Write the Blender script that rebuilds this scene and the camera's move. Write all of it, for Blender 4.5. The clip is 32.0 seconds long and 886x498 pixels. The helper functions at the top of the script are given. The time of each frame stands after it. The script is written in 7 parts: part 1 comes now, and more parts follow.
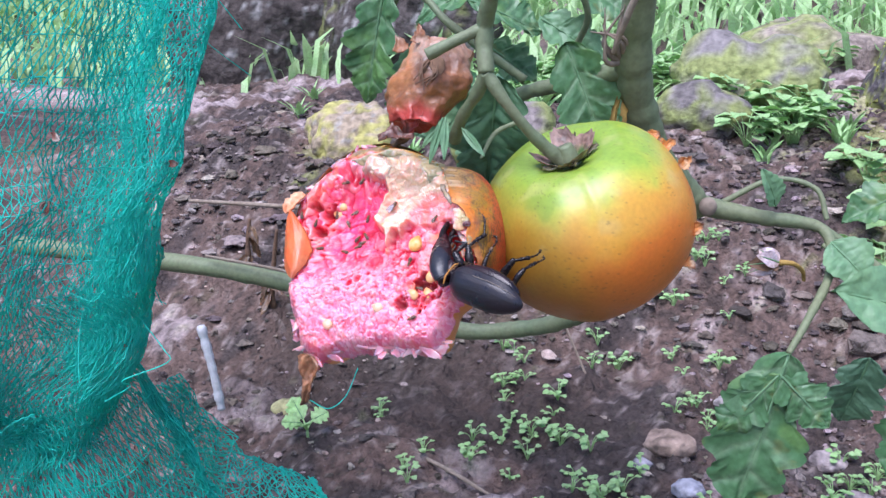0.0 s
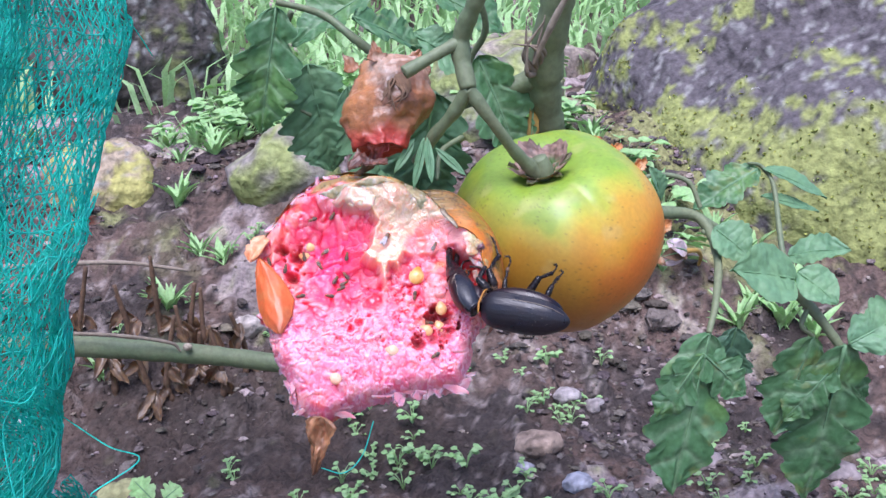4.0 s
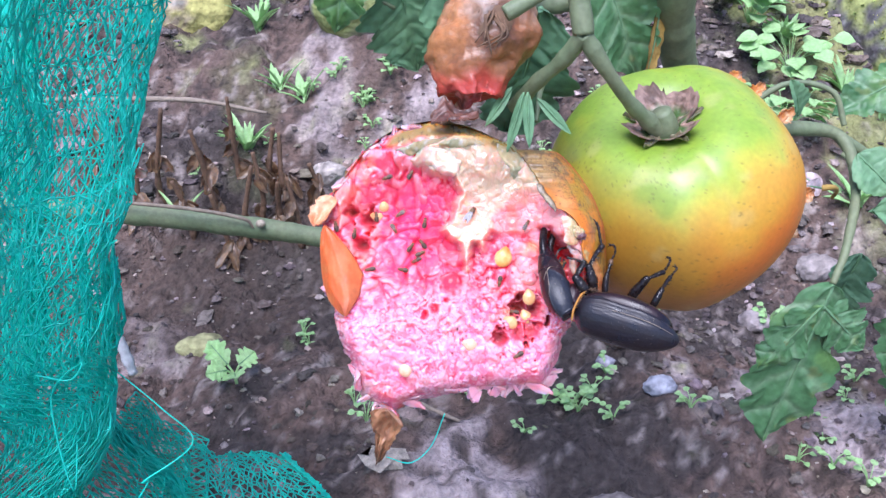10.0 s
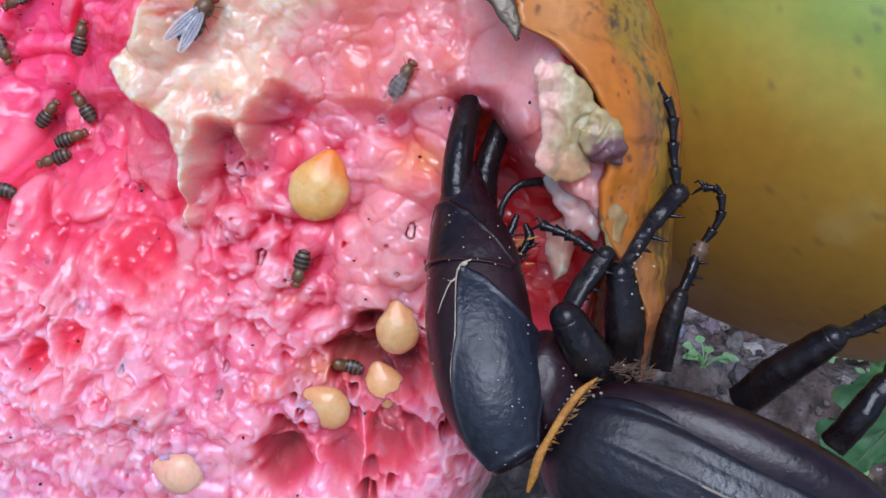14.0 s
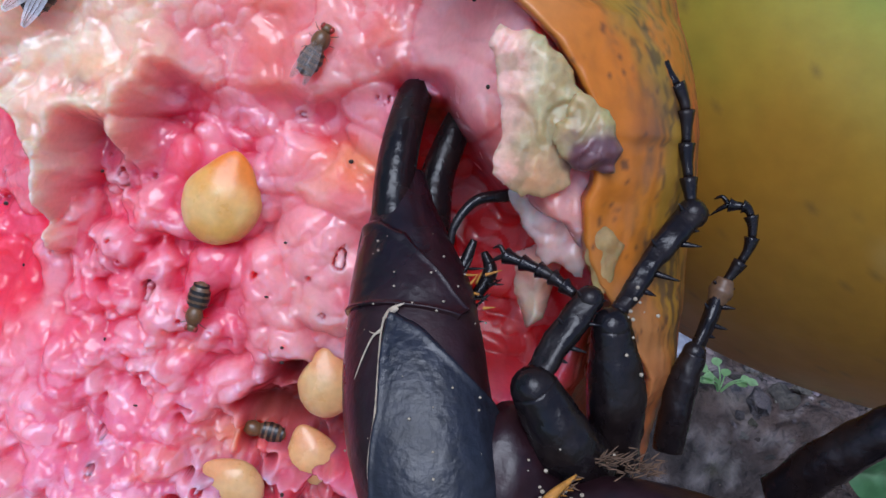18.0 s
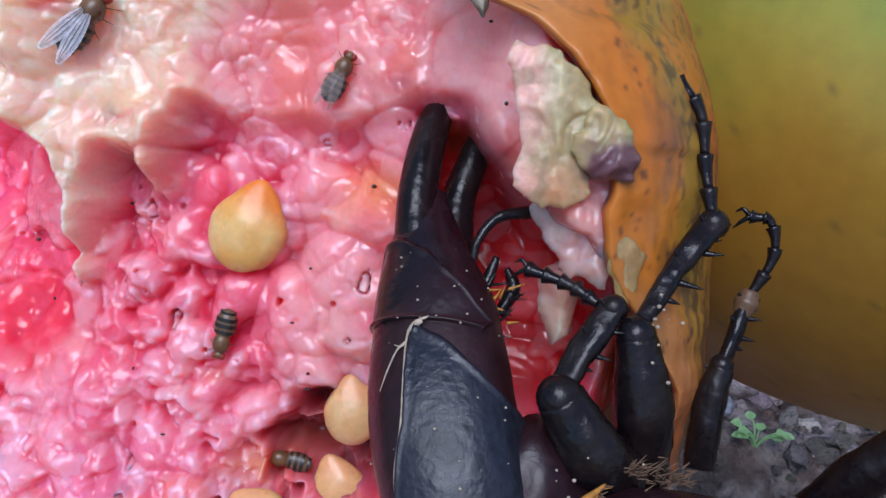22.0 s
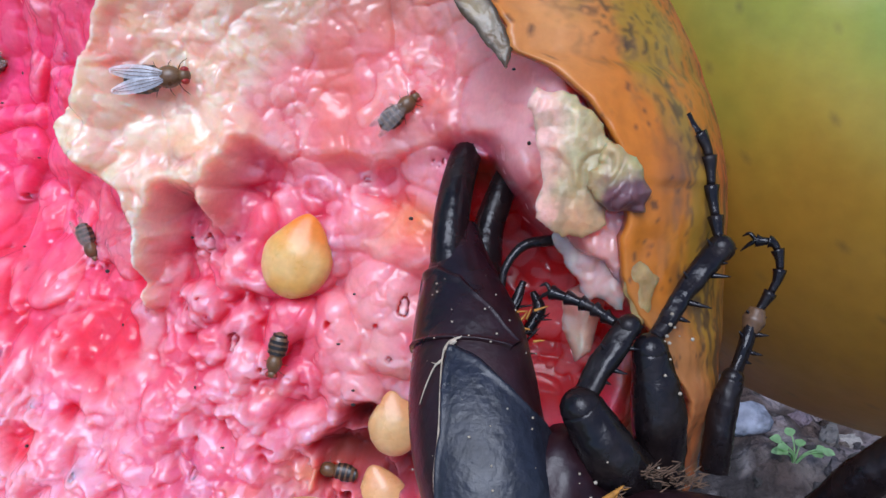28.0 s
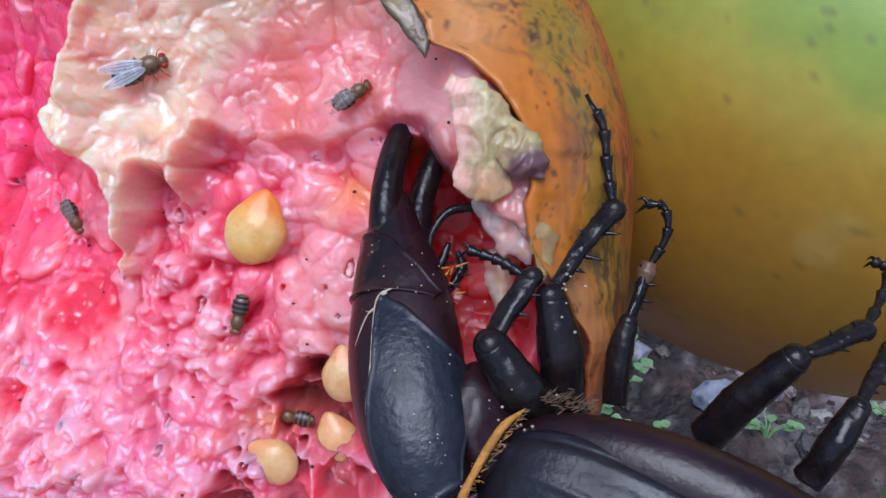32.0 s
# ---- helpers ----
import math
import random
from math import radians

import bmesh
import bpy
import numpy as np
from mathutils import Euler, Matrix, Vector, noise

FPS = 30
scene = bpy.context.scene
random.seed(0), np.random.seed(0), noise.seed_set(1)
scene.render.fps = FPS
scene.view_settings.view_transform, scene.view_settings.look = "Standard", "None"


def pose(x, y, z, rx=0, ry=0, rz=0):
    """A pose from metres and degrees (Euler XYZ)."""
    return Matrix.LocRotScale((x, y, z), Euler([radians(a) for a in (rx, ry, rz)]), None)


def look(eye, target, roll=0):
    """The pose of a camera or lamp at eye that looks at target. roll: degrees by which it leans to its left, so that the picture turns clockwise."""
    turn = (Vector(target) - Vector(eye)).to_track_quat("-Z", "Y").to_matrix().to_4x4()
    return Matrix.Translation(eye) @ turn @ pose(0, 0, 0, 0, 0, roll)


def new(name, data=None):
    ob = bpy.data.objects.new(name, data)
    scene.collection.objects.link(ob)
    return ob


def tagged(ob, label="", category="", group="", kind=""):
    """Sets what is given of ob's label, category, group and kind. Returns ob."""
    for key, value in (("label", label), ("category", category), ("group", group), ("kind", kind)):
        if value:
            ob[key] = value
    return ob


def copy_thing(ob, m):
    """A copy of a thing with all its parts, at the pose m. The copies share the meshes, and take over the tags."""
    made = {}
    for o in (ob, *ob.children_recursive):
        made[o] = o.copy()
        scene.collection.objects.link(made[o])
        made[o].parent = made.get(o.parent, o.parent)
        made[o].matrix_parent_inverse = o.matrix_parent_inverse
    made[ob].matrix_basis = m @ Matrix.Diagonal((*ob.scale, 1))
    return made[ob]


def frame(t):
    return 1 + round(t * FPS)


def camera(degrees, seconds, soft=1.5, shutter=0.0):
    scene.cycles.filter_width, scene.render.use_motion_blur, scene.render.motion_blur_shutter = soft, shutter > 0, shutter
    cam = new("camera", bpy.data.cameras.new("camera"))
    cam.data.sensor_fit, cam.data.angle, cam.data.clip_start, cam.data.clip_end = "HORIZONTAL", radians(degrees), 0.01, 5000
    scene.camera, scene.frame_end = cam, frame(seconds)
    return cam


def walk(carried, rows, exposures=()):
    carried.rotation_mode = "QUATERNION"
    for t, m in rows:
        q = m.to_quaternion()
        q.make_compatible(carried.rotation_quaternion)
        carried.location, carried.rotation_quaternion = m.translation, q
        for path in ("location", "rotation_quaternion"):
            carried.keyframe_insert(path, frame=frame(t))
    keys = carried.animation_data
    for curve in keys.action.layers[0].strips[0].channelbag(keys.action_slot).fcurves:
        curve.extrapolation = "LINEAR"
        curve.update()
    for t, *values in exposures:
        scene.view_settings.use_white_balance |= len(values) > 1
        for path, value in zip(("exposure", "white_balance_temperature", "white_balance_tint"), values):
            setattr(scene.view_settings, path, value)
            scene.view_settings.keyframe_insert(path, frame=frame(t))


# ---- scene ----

# ---- camera ----
cam = camera(53.86, 32.0)
walk(cam, [
    (0.0, pose(0.0892, -0.3169, 0.2953, 73.37, 1.90, 12.41)),
    (0.5, pose(0.0767, -0.3233, 0.3016, 73.89, 3.22, 11.87)),
    (1.0, pose(0.0321, -0.3103, 0.2980, 72.22, 3.01, 4.88)),
    (1.5, pose(-0.0100, -0.2932, 0.2970, 75.28, 2.30, -6.25)),
    (2.0, pose(-0.0269, -0.2839, 0.2838, 77.09, 1.83, -11.11)),
    (2.5, pose(-0.0284, -0.2863, 0.2859, 77.33, 1.93, -12.53)),
    (4.5, pose(-0.0146, -0.3151, 0.3083, 71.62, 2.80, -8.11)),
    (5.0, pose(-0.0089, -0.3447, 0.3402, 68.99, 1.11, -4.75)),
    (5.5, pose(0.0001, -0.3836, 0.3699, 66.72, -0.27, -1.65)),
    (6.0, pose(0.0003, -0.3802, 0.3645, 65.53, -0.82, -0.63)),
    (6.5, pose(-0.0024, -0.3817, 0.3606, 64.98, -0.78, -0.51)),
    (7.0, pose(-0.0023, -0.3819, 0.3613, 64.76, -0.24, -0.45)),
    (7.5, pose(-0.0056, -0.3817, 0.3550, 64.49, -0.29, -0.46)),
    (8.0, pose(-0.0078, -0.3820, 0.3529, 64.43, -0.66, -0.55)),
    (8.5, pose(-0.0093, -0.3788, 0.3534, 64.51, -0.76, -0.59)),
    (9.0, pose(-0.0024, -0.3210, 0.3481, 64.45, 3.08, -0.59)),
    (9.5, pose(-0.0092, -0.2615, 0.3386, 61.86, 3.31, -2.30)),
    (10.0, pose(-0.0103, -0.2419, 0.3349, 59.77, 1.90, -3.35)),
    (10.5, pose(-0.0000, -0.2584, 0.3551, 58.02, 2.33, -1.96)),
    (11.0, pose(0.0091, -0.2713, 0.3811, 58.68, 4.45, 4.75)),
    (11.5, pose(0.0085, -0.2573, 0.3576, 57.98, 3.99, 5.73)),
    (12.0, pose(0.0125, -0.2363, 0.3496, 58.39, 2.42, 3.52)),
    (12.5, pose(0.0104, -0.2012, 0.3346, 58.45, 1.78, 2.42)),
    (12.7, pose(-0.0041, -0.1691, 0.3046, 59.51, 0.33, -1.95)),
    (13.0, pose(-0.0069, -0.1302, 0.2877, 53.17, -3.12, -2.92)),
    (13.5, pose(0.0140, -0.1017, 0.2644, 51.37, -2.04, -0.02)),
    (13.6, pose(0.0144, -0.0963, 0.2624, 48.08, -2.68, -1.08)),
    (14.0, pose(0.0200, -0.0901, 0.2529, 48.63, -3.51, -1.71)),
    (14.5, pose(0.0228, -0.0804, 0.2475, 51.81, -4.22, -1.91)),
    (15.0, pose(0.0229, -0.0783, 0.2453, 51.88, -3.61, -0.89)),
    (15.5, pose(0.0248, -0.0787, 0.2441, 49.79, -3.70, -1.44)),
    (17.5, pose(0.0254, -0.0770, 0.2443, 49.27, -3.22, -0.81)),
    (18.0, pose(0.0255, -0.0769, 0.2434, 49.22, -3.23, -0.68)),
    (18.5, pose(0.0256, -0.0774, 0.2436, 49.59, -3.41, -0.88)),
    (19.0, pose(0.0234, -0.0782, 0.2436, 48.51, -2.34, 0.08)),
    (19.5, pose(0.0257, -0.0782, 0.2438, 55.16, -3.40, -0.70)),
    (20.0, pose(0.0257, -0.0781, 0.2433, 57.05, -2.71, -0.33)),
    (20.5, pose(0.0263, -0.0781, 0.2430, 56.81, -2.49, -0.29)),
    (21.0, pose(0.0272, -0.0782, 0.2425, 57.32, -2.56, -0.81)),
    (21.5, pose(0.0255, -0.0783, 0.2424, 55.49, -1.13, 0.34)),
    (22.0, pose(0.0257, -0.0788, 0.2417, 53.43, -1.30, -0.07)),
    (22.5, pose(0.0262, -0.0789, 0.2422, 55.11, -1.12, 0.37)),
    (23.0, pose(0.0253, -0.0794, 0.2426, 54.97, -0.79, 0.48)),
    (23.5, pose(0.0253, -0.0799, 0.2429, 54.65, -0.65, 0.91)),
    (24.0, pose(0.0261, -0.0799, 0.2432, 56.29, -0.79, 0.74)),
    (24.5, pose(0.0259, -0.0804, 0.2431, 54.27, -0.55, 0.63)),
    (25.0, pose(0.0273, -0.0809, 0.2441, 55.22, -0.61, 0.10)),
    (25.5, pose(0.0264, -0.0811, 0.2445, 54.25, -0.29, 0.74)),
    (27.5, pose(0.0264, -0.0826, 0.2449, 54.92, 0.73, 1.17)),
    (28.0, pose(0.0259, -0.0825, 0.2449, 54.75, 0.90, 1.23)),
    (28.5, pose(0.0263, -0.0825, 0.2453, 56.14, 1.08, 1.31)),
    (29.0, pose(0.0268, -0.0828, 0.2454, 56.48, 1.21, 1.18)),
    (29.5, pose(0.0269, -0.0829, 0.2453, 55.40, 1.23, 0.81)),
    (30.0, pose(0.0275, -0.0827, 0.2451, 54.53, 1.03, 0.63)),
    (30.5, pose(0.0278, -0.0832, 0.2449, 54.56, 0.87, 0.60)),
    (31.0, pose(0.0273, -0.0839, 0.2452, 54.49, 1.02, 0.84)),
    (31.5, pose(0.0285, -0.0848, 0.2461, 54.49, 1.27, 0.60)),
    (32.0, pose(0.0299, -0.0900, 0.2480, 54.21, 1.34, 0.22)),
], exposures=[(0.0, 1.28, 5720, 22), (2.5, 1.18, 5720, 22), (6.0, 1.32, 5650, 24), (8.5, 1.32, 5600, 24), (11.0, 1.5, 5650, 18), (12.0, 1.35, 5720, 22), (12.4, 1.3, 5720, 22), (13.0, 0.85, 5600, 14), (13.6, 0.5, 5450, 12), (18.0, 0.32, 5450, 12), (19.0, 0.32, 5450, 12),
    (20.0, 0.46, 5450, 12), (22.0, 0.36, 5450, 12), (24.0, 0.48, 5450, 12), (32.0, 0.5, 5450, 12)])

# ---- sky and sun: a bright overcast day ----
world = bpy.data.worlds.new("world")
scene.world = world
world.use_nodes = True
_bg = world.node_tree.nodes["Background"]
_sky = world.node_tree.nodes.new("ShaderNodeTexSky")
_sky.sky_type, _sky.sun_disc = "NISHITA", False
_sky.sun_elevation, _sky.sun_rotation = radians(65), radians(195)
_sky.dust_density, _sky.air_density = 1.5, 1.0
world.node_tree.links.new(_sky.outputs[0], _bg.inputs[0])
_bg.inputs[1].default_value = 0.095
sun = new("sun", bpy.data.lights.new("sun", "SUN"))
sun.data.energy, sun.data.angle, sun.data.color = 2.2, radians(40), (1.0, 0.98, 0.96)
sun.matrix_world = look((-0.12, -0.45, 1.1), (0, 0, 0.1))

# ---- numeric helpers ----
MM = 0.001


def hash3(i, j, k, seed):
    h = (i * 374761393 + j * 668265263 + k * 2147483647 + seed * 1274126177) & 0xFFFFFFFF
    h = ((h ^ (h >> 13)) * 1274126177) & 0xFFFFFFFF
    return ((h ^ (h >> 16)) & 0xFFFF) / 65535.0


def vnoise(p, seed=0):
    """Smooth value noise from -1 to 1 at the rows of p."""
    p = np.asarray(p, float)
    b = np.floor(p).astype(np.int64)
    w = p - b
    w = w * w * (3 - 2 * w)
    out = 0
    for dx in (0, 1):
        for dy in (0, 1):
            for dz in (0, 1):
                k = (w[:, 0] if dx else 1 - w[:, 0]) * (w[:, 1] if dy else 1 - w[:, 1]) * (w[:, 2] if dz else 1 - w[:, 2])
                out = out + k * hash3(b[:, 0] + dx, b[:, 1] + dy, b[:, 2] + dz, seed)
    return out * 2 - 1


def fbm(p, octaves=4, seed=0):
    p = np.asarray(p, float)
    out, a = 0, 0.5
    for o in range(octaves):
        out = out + a * vnoise(p * 2 ** o, seed + o)
        a *= 0.5
    return out


def to_polygon(x, z, poly):
    """Signed distance to a closed outline, positive inside."""
    poly = np.array(poly, float)
    best, inside = np.full(x.shape, 1e9), np.zeros(x.shape, bool)
    for (x0, z0), (x1, z1) in zip(poly, np.roll(poly, -1, 0)):
        ex, ez = x1 - x0, z1 - z0
        s = np.clip(((x - x0) * ex + (z - z0) * ez) / (ex * ex + ez * ez), 0, 1)
        best = np.minimum(best, np.hypot(x - x0 - s * ex, z - z0 - s * ez))
        cross = ((z0 > z) != (z1 > z)) & (x < (x1 - x0) * (z - z0) / (z1 - z0 + 1e-12) + x0)
        inside ^= cross
    return np.where(inside, best, -best)


def smooth_line(points, n):
    """A smooth curve through the points (rows), with n points."""
    p = np.array(points, float)
    if len(p) == 2:
        return p[0] + (p[1] - p[0]) * np.linspace(0, 1, n)[:, None]
    q = np.vstack([2 * p[0] - p[1], p, 2 * p[-1] - p[-2]])
    out = []
    for t in np.linspace(0, len(p) - 1 - 1e-9, n):
        i = int(t)
        u = t - i
        a, b, c, d = q[i:i + 4]
        out.append(0.5 * (2 * b + (c - a) * u + (2 * a - 5 * b + 4 * c - d) * u * u + (3 * b - a - 3 * c + d) * u ** 3))
    return np.array(out)


def step(a, b, x):
    w = np.clip((x - a) / (b - a), 0, 1)
    return w * w * (3 - 2 * w)


def blend(c, other, w):
    """Colours c drawn towards another colour by w."""
    return c + (np.array(other, float) - c) * np.asarray(w)[:, None]


# ---- mesh helpers ----
def mesh(name, verts, faces, mat, parent=None, label="", colours=None, flat=False, scale=MM):
    me = bpy.data.meshes.new(name)
    me.from_pydata((np.asarray(verts, float) * scale).tolist(), [], faces if isinstance(faces, list) else faces.tolist())
    me.materials.append(mat)
    if colours is not None:
        layer = me.color_attributes.new("tint", "FLOAT_COLOR", "POINT")
        layer.data.foreach_set("color", np.concatenate([colours, np.ones((len(colours), 1))], 1).astype(np.float32).ravel())
    if not flat:
        me.polygons.foreach_set("use_smooth", [True] * len(me.polygons))
    me.update()
    ob = new(name, me)
    ob.parent = parent
    if label:
        tagged(ob, label)
    return ob


def holder(name, m, label, category, group="", kind=""):
    """An Empty at a thing's base that parents its parts."""
    ob = new(name)
    ob.empty_display_size = 0.01
    ob.matrix_world = m
    return tagged(ob, label, category, group, kind)


def grid_faces(n, m, wrap=False, keep=None):
    """Quads of an n by m lattice (rows n), the columns closed if wrap."""
    i, j = np.meshgrid(np.arange(n - 1), np.arange(m if wrap else m - 1), indexing="ij")
    k = (j + 1) % m
    f = np.stack([i * m + j, i * m + k, (i + 1) * m + k, (i + 1) * m + j], -1).reshape(-1, 4)
    return f if keep is None else f[keep[f].all(1)]


def tube_data(points, radii, sides=10, n=0, flat=1.0, knots=0.0, seed=0):
    """Vertices and faces of a round bar along the points; radii one for each point. flat: its depth by its width."""
    n = n or 6 * len(points)
    line = smooth_line(points, n)
    rad = np.interp(np.linspace(0, 1, n), np.linspace(0, 1, len(radii)), radii)
    if knots:
        rad = rad * (1 + knots * vnoise(line * 0.35 + seed, seed))
    tang = np.gradient(line, axis=0)
    tang /= np.linalg.norm(tang, axis=1)[:, None] + 1e-12
    up = np.array([0.0, 0.3, 1.0]) if abs(tang[0][2]) < 0.9 else np.array([1.0, 0.3, 0.0])
    verts = []
    for k in range(n):
        a = np.cross(tang[k], up)
        a /= np.linalg.norm(a) + 1e-12
        b = np.cross(a, tang[k])
        up = b
        w = np.linspace(0, 2 * np.pi, sides, endpoint=False)
        verts.append(line[k] + rad[k] * (np.cos(w)[:, None] * a + flat * np.sin(w)[:, None] * b))
    verts = np.vstack(verts + [line[:1], line[-1:]])
    faces = grid_faces(n, sides, True).tolist()
    c0, c1 = n * sides, n * sides + 1
    for j in range(sides):
        faces.append([c0, (j + 1) % sides, j])
        faces.append([c1, (n - 1) * sides + j, (n - 1) * sides + (j + 1) % sides])
    return verts, faces


def tube(name, points, radii, mat, parent, label="", **kw):
    v, f = tube_data(points, radii, **kw)
    return mesh(name, v, f, mat, parent, label)


def blob_data(centre, axes, nu=28, nv=18, shape=None):
    """A ball with the three half-axes (rows of axes, mm); shape(u, v, p) may reshape the unit points."""
    u = np.linspace(0, 2 * np.pi, nu, endpoint=False)
    v = np.linspace(0, np.pi, nv)
    vv, uu = np.meshgrid(v, u, indexing="ij")
    p = np.stack([np.cos(vv), np.sin(vv) * np.cos(uu), np.sin(vv) * np.sin(uu)], -1).reshape(-1, 3)
    if shape:
        p = shape(p)
    return np.array(centre) + p @ np.array(axes, float), grid_faces(nv, nu, True)


# ---- materials ----
def material(name, base=(0.5, 0.5, 0.5), rough=0.5, metal=0.0, tint=False, spec=0.5, scale=80.0, vary=0.25, bump=0.2, bump_scale=300.0,
             bump_dist=0.0004, sss=0.0, sss_scale=0.004, coat=0.0, other=None, detail=6.0, through_light=0.0, rough_vary=0.1):
    """A surface with two scales of noise in its colour, fine relief and uneven gloss. tint: its colour comes from the mesh."""
    m = bpy.data.materials.new(name)
    m.use_nodes = True
    nt = m.node_tree
    b = nt.nodes["Principled BSDF"]
    co = nt.nodes.new("ShaderNodeTexCoord")

    def noise_node(s, d=detail):
        nd = nt.nodes.new("ShaderNodeTexNoise")
        nd.inputs["Scale"].default_value, nd.inputs["Detail"].default_value = s, d
        nt.links.new(co.outputs["Object"], nd.inputs["Vector"])
        return nd

    def mix(kind, fac, a, c):
        x = nt.nodes.new("ShaderNodeMix")
        x.data_type, x.blend_type = "RGBA", kind
        for sock, val in (("Factor", fac), (6, a), (7, c)):
            s = x.inputs[0] if sock == "Factor" else x.inputs[sock]
            if hasattr(val, "is_linked"):
                nt.links.new(val, s)
            else:
                s.default_value = val if sock == "Factor" else (*val, 1.0)
        return x.outputs[2]

    if tint:
        at = nt.nodes.new("ShaderNodeAttribute")
        at.attribute_name = "tint"
        colour = at.outputs["Color"]
    else:
        colour = None
    large, small = noise_node(scale), noise_node(scale * 7)
    ramp = nt.nodes.new("ShaderNodeMapRange")
    ramp.inputs[1].default_value, ramp.inputs[2].default_value = 0.3, 0.7
    nt.links.new(large.outputs[0], ramp.inputs[0])
    if colour is None:
        colour = mix("MIX", ramp.outputs[0], base, other or tuple(c * (1 - 1.6 * vary) for c in base))
    shade = nt.nodes.new("ShaderNodeMapRange")
    shade.inputs[1].default_value, shade.inputs[2].default_value = 0.25, 0.75
    shade.inputs[3].default_value, shade.inputs[4].default_value = 1 - vary, 1 + vary * 0.6
    nt.links.new(small.outputs[0], shade.inputs[0])
    grey = nt.nodes.new("ShaderNodeCombineColor")
    for k in range(3):
        nt.links.new(shade.outputs[0], grey.inputs[k])
    colour = mix("MULTIPLY", 1.0, colour, grey.outputs[0])
    nt.links.new(colour, b.inputs["Base Color"])
    rr = nt.nodes.new("ShaderNodeMapRange")
    rr.inputs[1].default_value, rr.inputs[2].default_value = 0.3, 0.7
    rr.inputs[3].default_value, rr.inputs[4].default_value = max(rough - rough_vary, 0.02), min(rough + rough_vary, 1)
    nt.links.new(large.outputs[0], rr.inputs[0])
    nt.links.new(rr.outputs[0], b.inputs["Roughness"])
    b.inputs["Metallic"].default_value = metal
    b.inputs["Specular IOR Level"].default_value = spec
    b.inputs["Coat Weight"].default_value = coat
    b.inputs["Coat Roughness"].default_value = 0.12
    if sss:
        b.inputs["Subsurface Weight"].default_value = sss
        b.inputs["Subsurface Scale"].default_value = sss_scale
        b.inputs["Subsurface Radius"].default_value = (1.0, 0.45, 0.3)
    if bump:
        bn = nt.nodes.new("ShaderNodeBump")
        bn.inputs["Strength"].default_value, bn.inputs["Distance"].default_value = bump, bump_dist
        nt.links.new(noise_node(bump_scale).outputs[0], bn.inputs["Height"])
        nt.links.new(bn.outputs[0], b.inputs["Normal"])
    if through_light:
        tr = nt.nodes.new("ShaderNodeBsdfTranslucent")
        nt.links.new(colour, tr.inputs[0])
        add = nt.nodes.new("ShaderNodeMixShader")
        add.inputs[0].default_value = through_light
        nt.links.new(b.outputs[0], add.inputs[1])
        nt.links.new(tr.outputs[0], add.inputs[2])
        nt.links.new(add.outputs[0], nt.nodes["Material Output"].inputs[0])
    return m


SOIL = material("soil", tint=True, rough=0.95, spec=0.2, scale=30, vary=0.45, bump=1.0, bump_scale=260, bump_dist=0.006)
STONE = material("stone", (0.30, 0.26, 0.23), 0.85, scale=25, vary=0.35, bump=0.7, bump_scale=120, bump_dist=0.002, other=(0.18, 0.16, 0.15))
MOSSROCK = material("mossy_rock", tint=True, rough=0.95, spec=0.2, scale=20, vary=0.5, bump=1.0, bump_scale=90, bump_dist=0.006)
FLESH = material("tomato_flesh", tint=True, rough=0.19, spec=0.45, scale=420, vary=0.06, bump=0.12, bump_scale=1800, bump_dist=0.00012, sss=1.0, sss_scale=0.0042, rough_vary=0.10, coat=0.12)
SKIN = material("tomato_skin", tint=True, coat=0.08, rough=0.38, spec=0.35, scale=160, vary=0.14, bump=0.2, bump_scale=900, bump_dist=0.0003, sss=0.12)
RIPESKIN = material("ripe_skin", tint=True, coat=0.08, rough=0.40, spec=0.5, scale=90, vary=0.12, bump=0.16, bump_scale=900, bump_dist=0.0002, sss=0.12)
SEED = material("tomato_seed", tint=True, rough=0.32, scale=300, vary=0.12, bump=0.2, bump_scale=1800, bump_dist=0.0002, sss=0.4, sss_scale=0.002)
SHELL = material("black_shell", (0.006, 0.004, 0.007), 0.30, scale=150, vary=0.4, bump=0.3, bump_scale=2600, bump_dist=0.00012, spec=0.42, other=(0.024, 0.007, 0.009), rough_vary=0.14)
PLATE = material("dusty_black_shell", (0.013, 0.015, 0.025), 0.40, scale=220, vary=0.5, bump=0.45, bump_scale=2400, bump_dist=0.00014, spec=0.42, other=(0.018, 0.018, 0.025), rough_vary=0.14)
GLOSSY = material("glossy_black_shell", (0.007, 0.006, 0.008), 0.26, scale=500, vary=0.45, bump=0.35, bump_scale=1900, bump_dist=0.00018, other=(0.014, 0.008, 0.007), rough_vary=0.16, spec=0.32)
ELYTRA = material("wing_case", (0.011, 0.012, 0.020), 0.37, scale=250, vary=0.45, bump=0.4, bump_scale=2200, bump_dist=0.00016, spec=0.46, other=(0.014, 0.009, 0.012), rough_vary=0.15)
STEM = material("green_stem", (0.13, 0.17, 0.085), 0.6, scale=60, vary=0.25, bump=0.4, bump_scale=700, bump_dist=0.0005, other=(0.17, 0.19, 0.10))
LEAF = material("tomato_leaf", tint=True, rough=0.42, scale=60, vary=0.25, bump=0.4, bump_scale=400, bump_dist=0.0006, through_light=0.35)
PALELEAF = material("pale_leaf", (0.16, 0.32, 0.17), 0.5, scale=60, vary=0.2, bump=0.3, bump_scale=400, bump_dist=0.0005, through_light=0.3, other=(0.20, 0.36, 0.17))
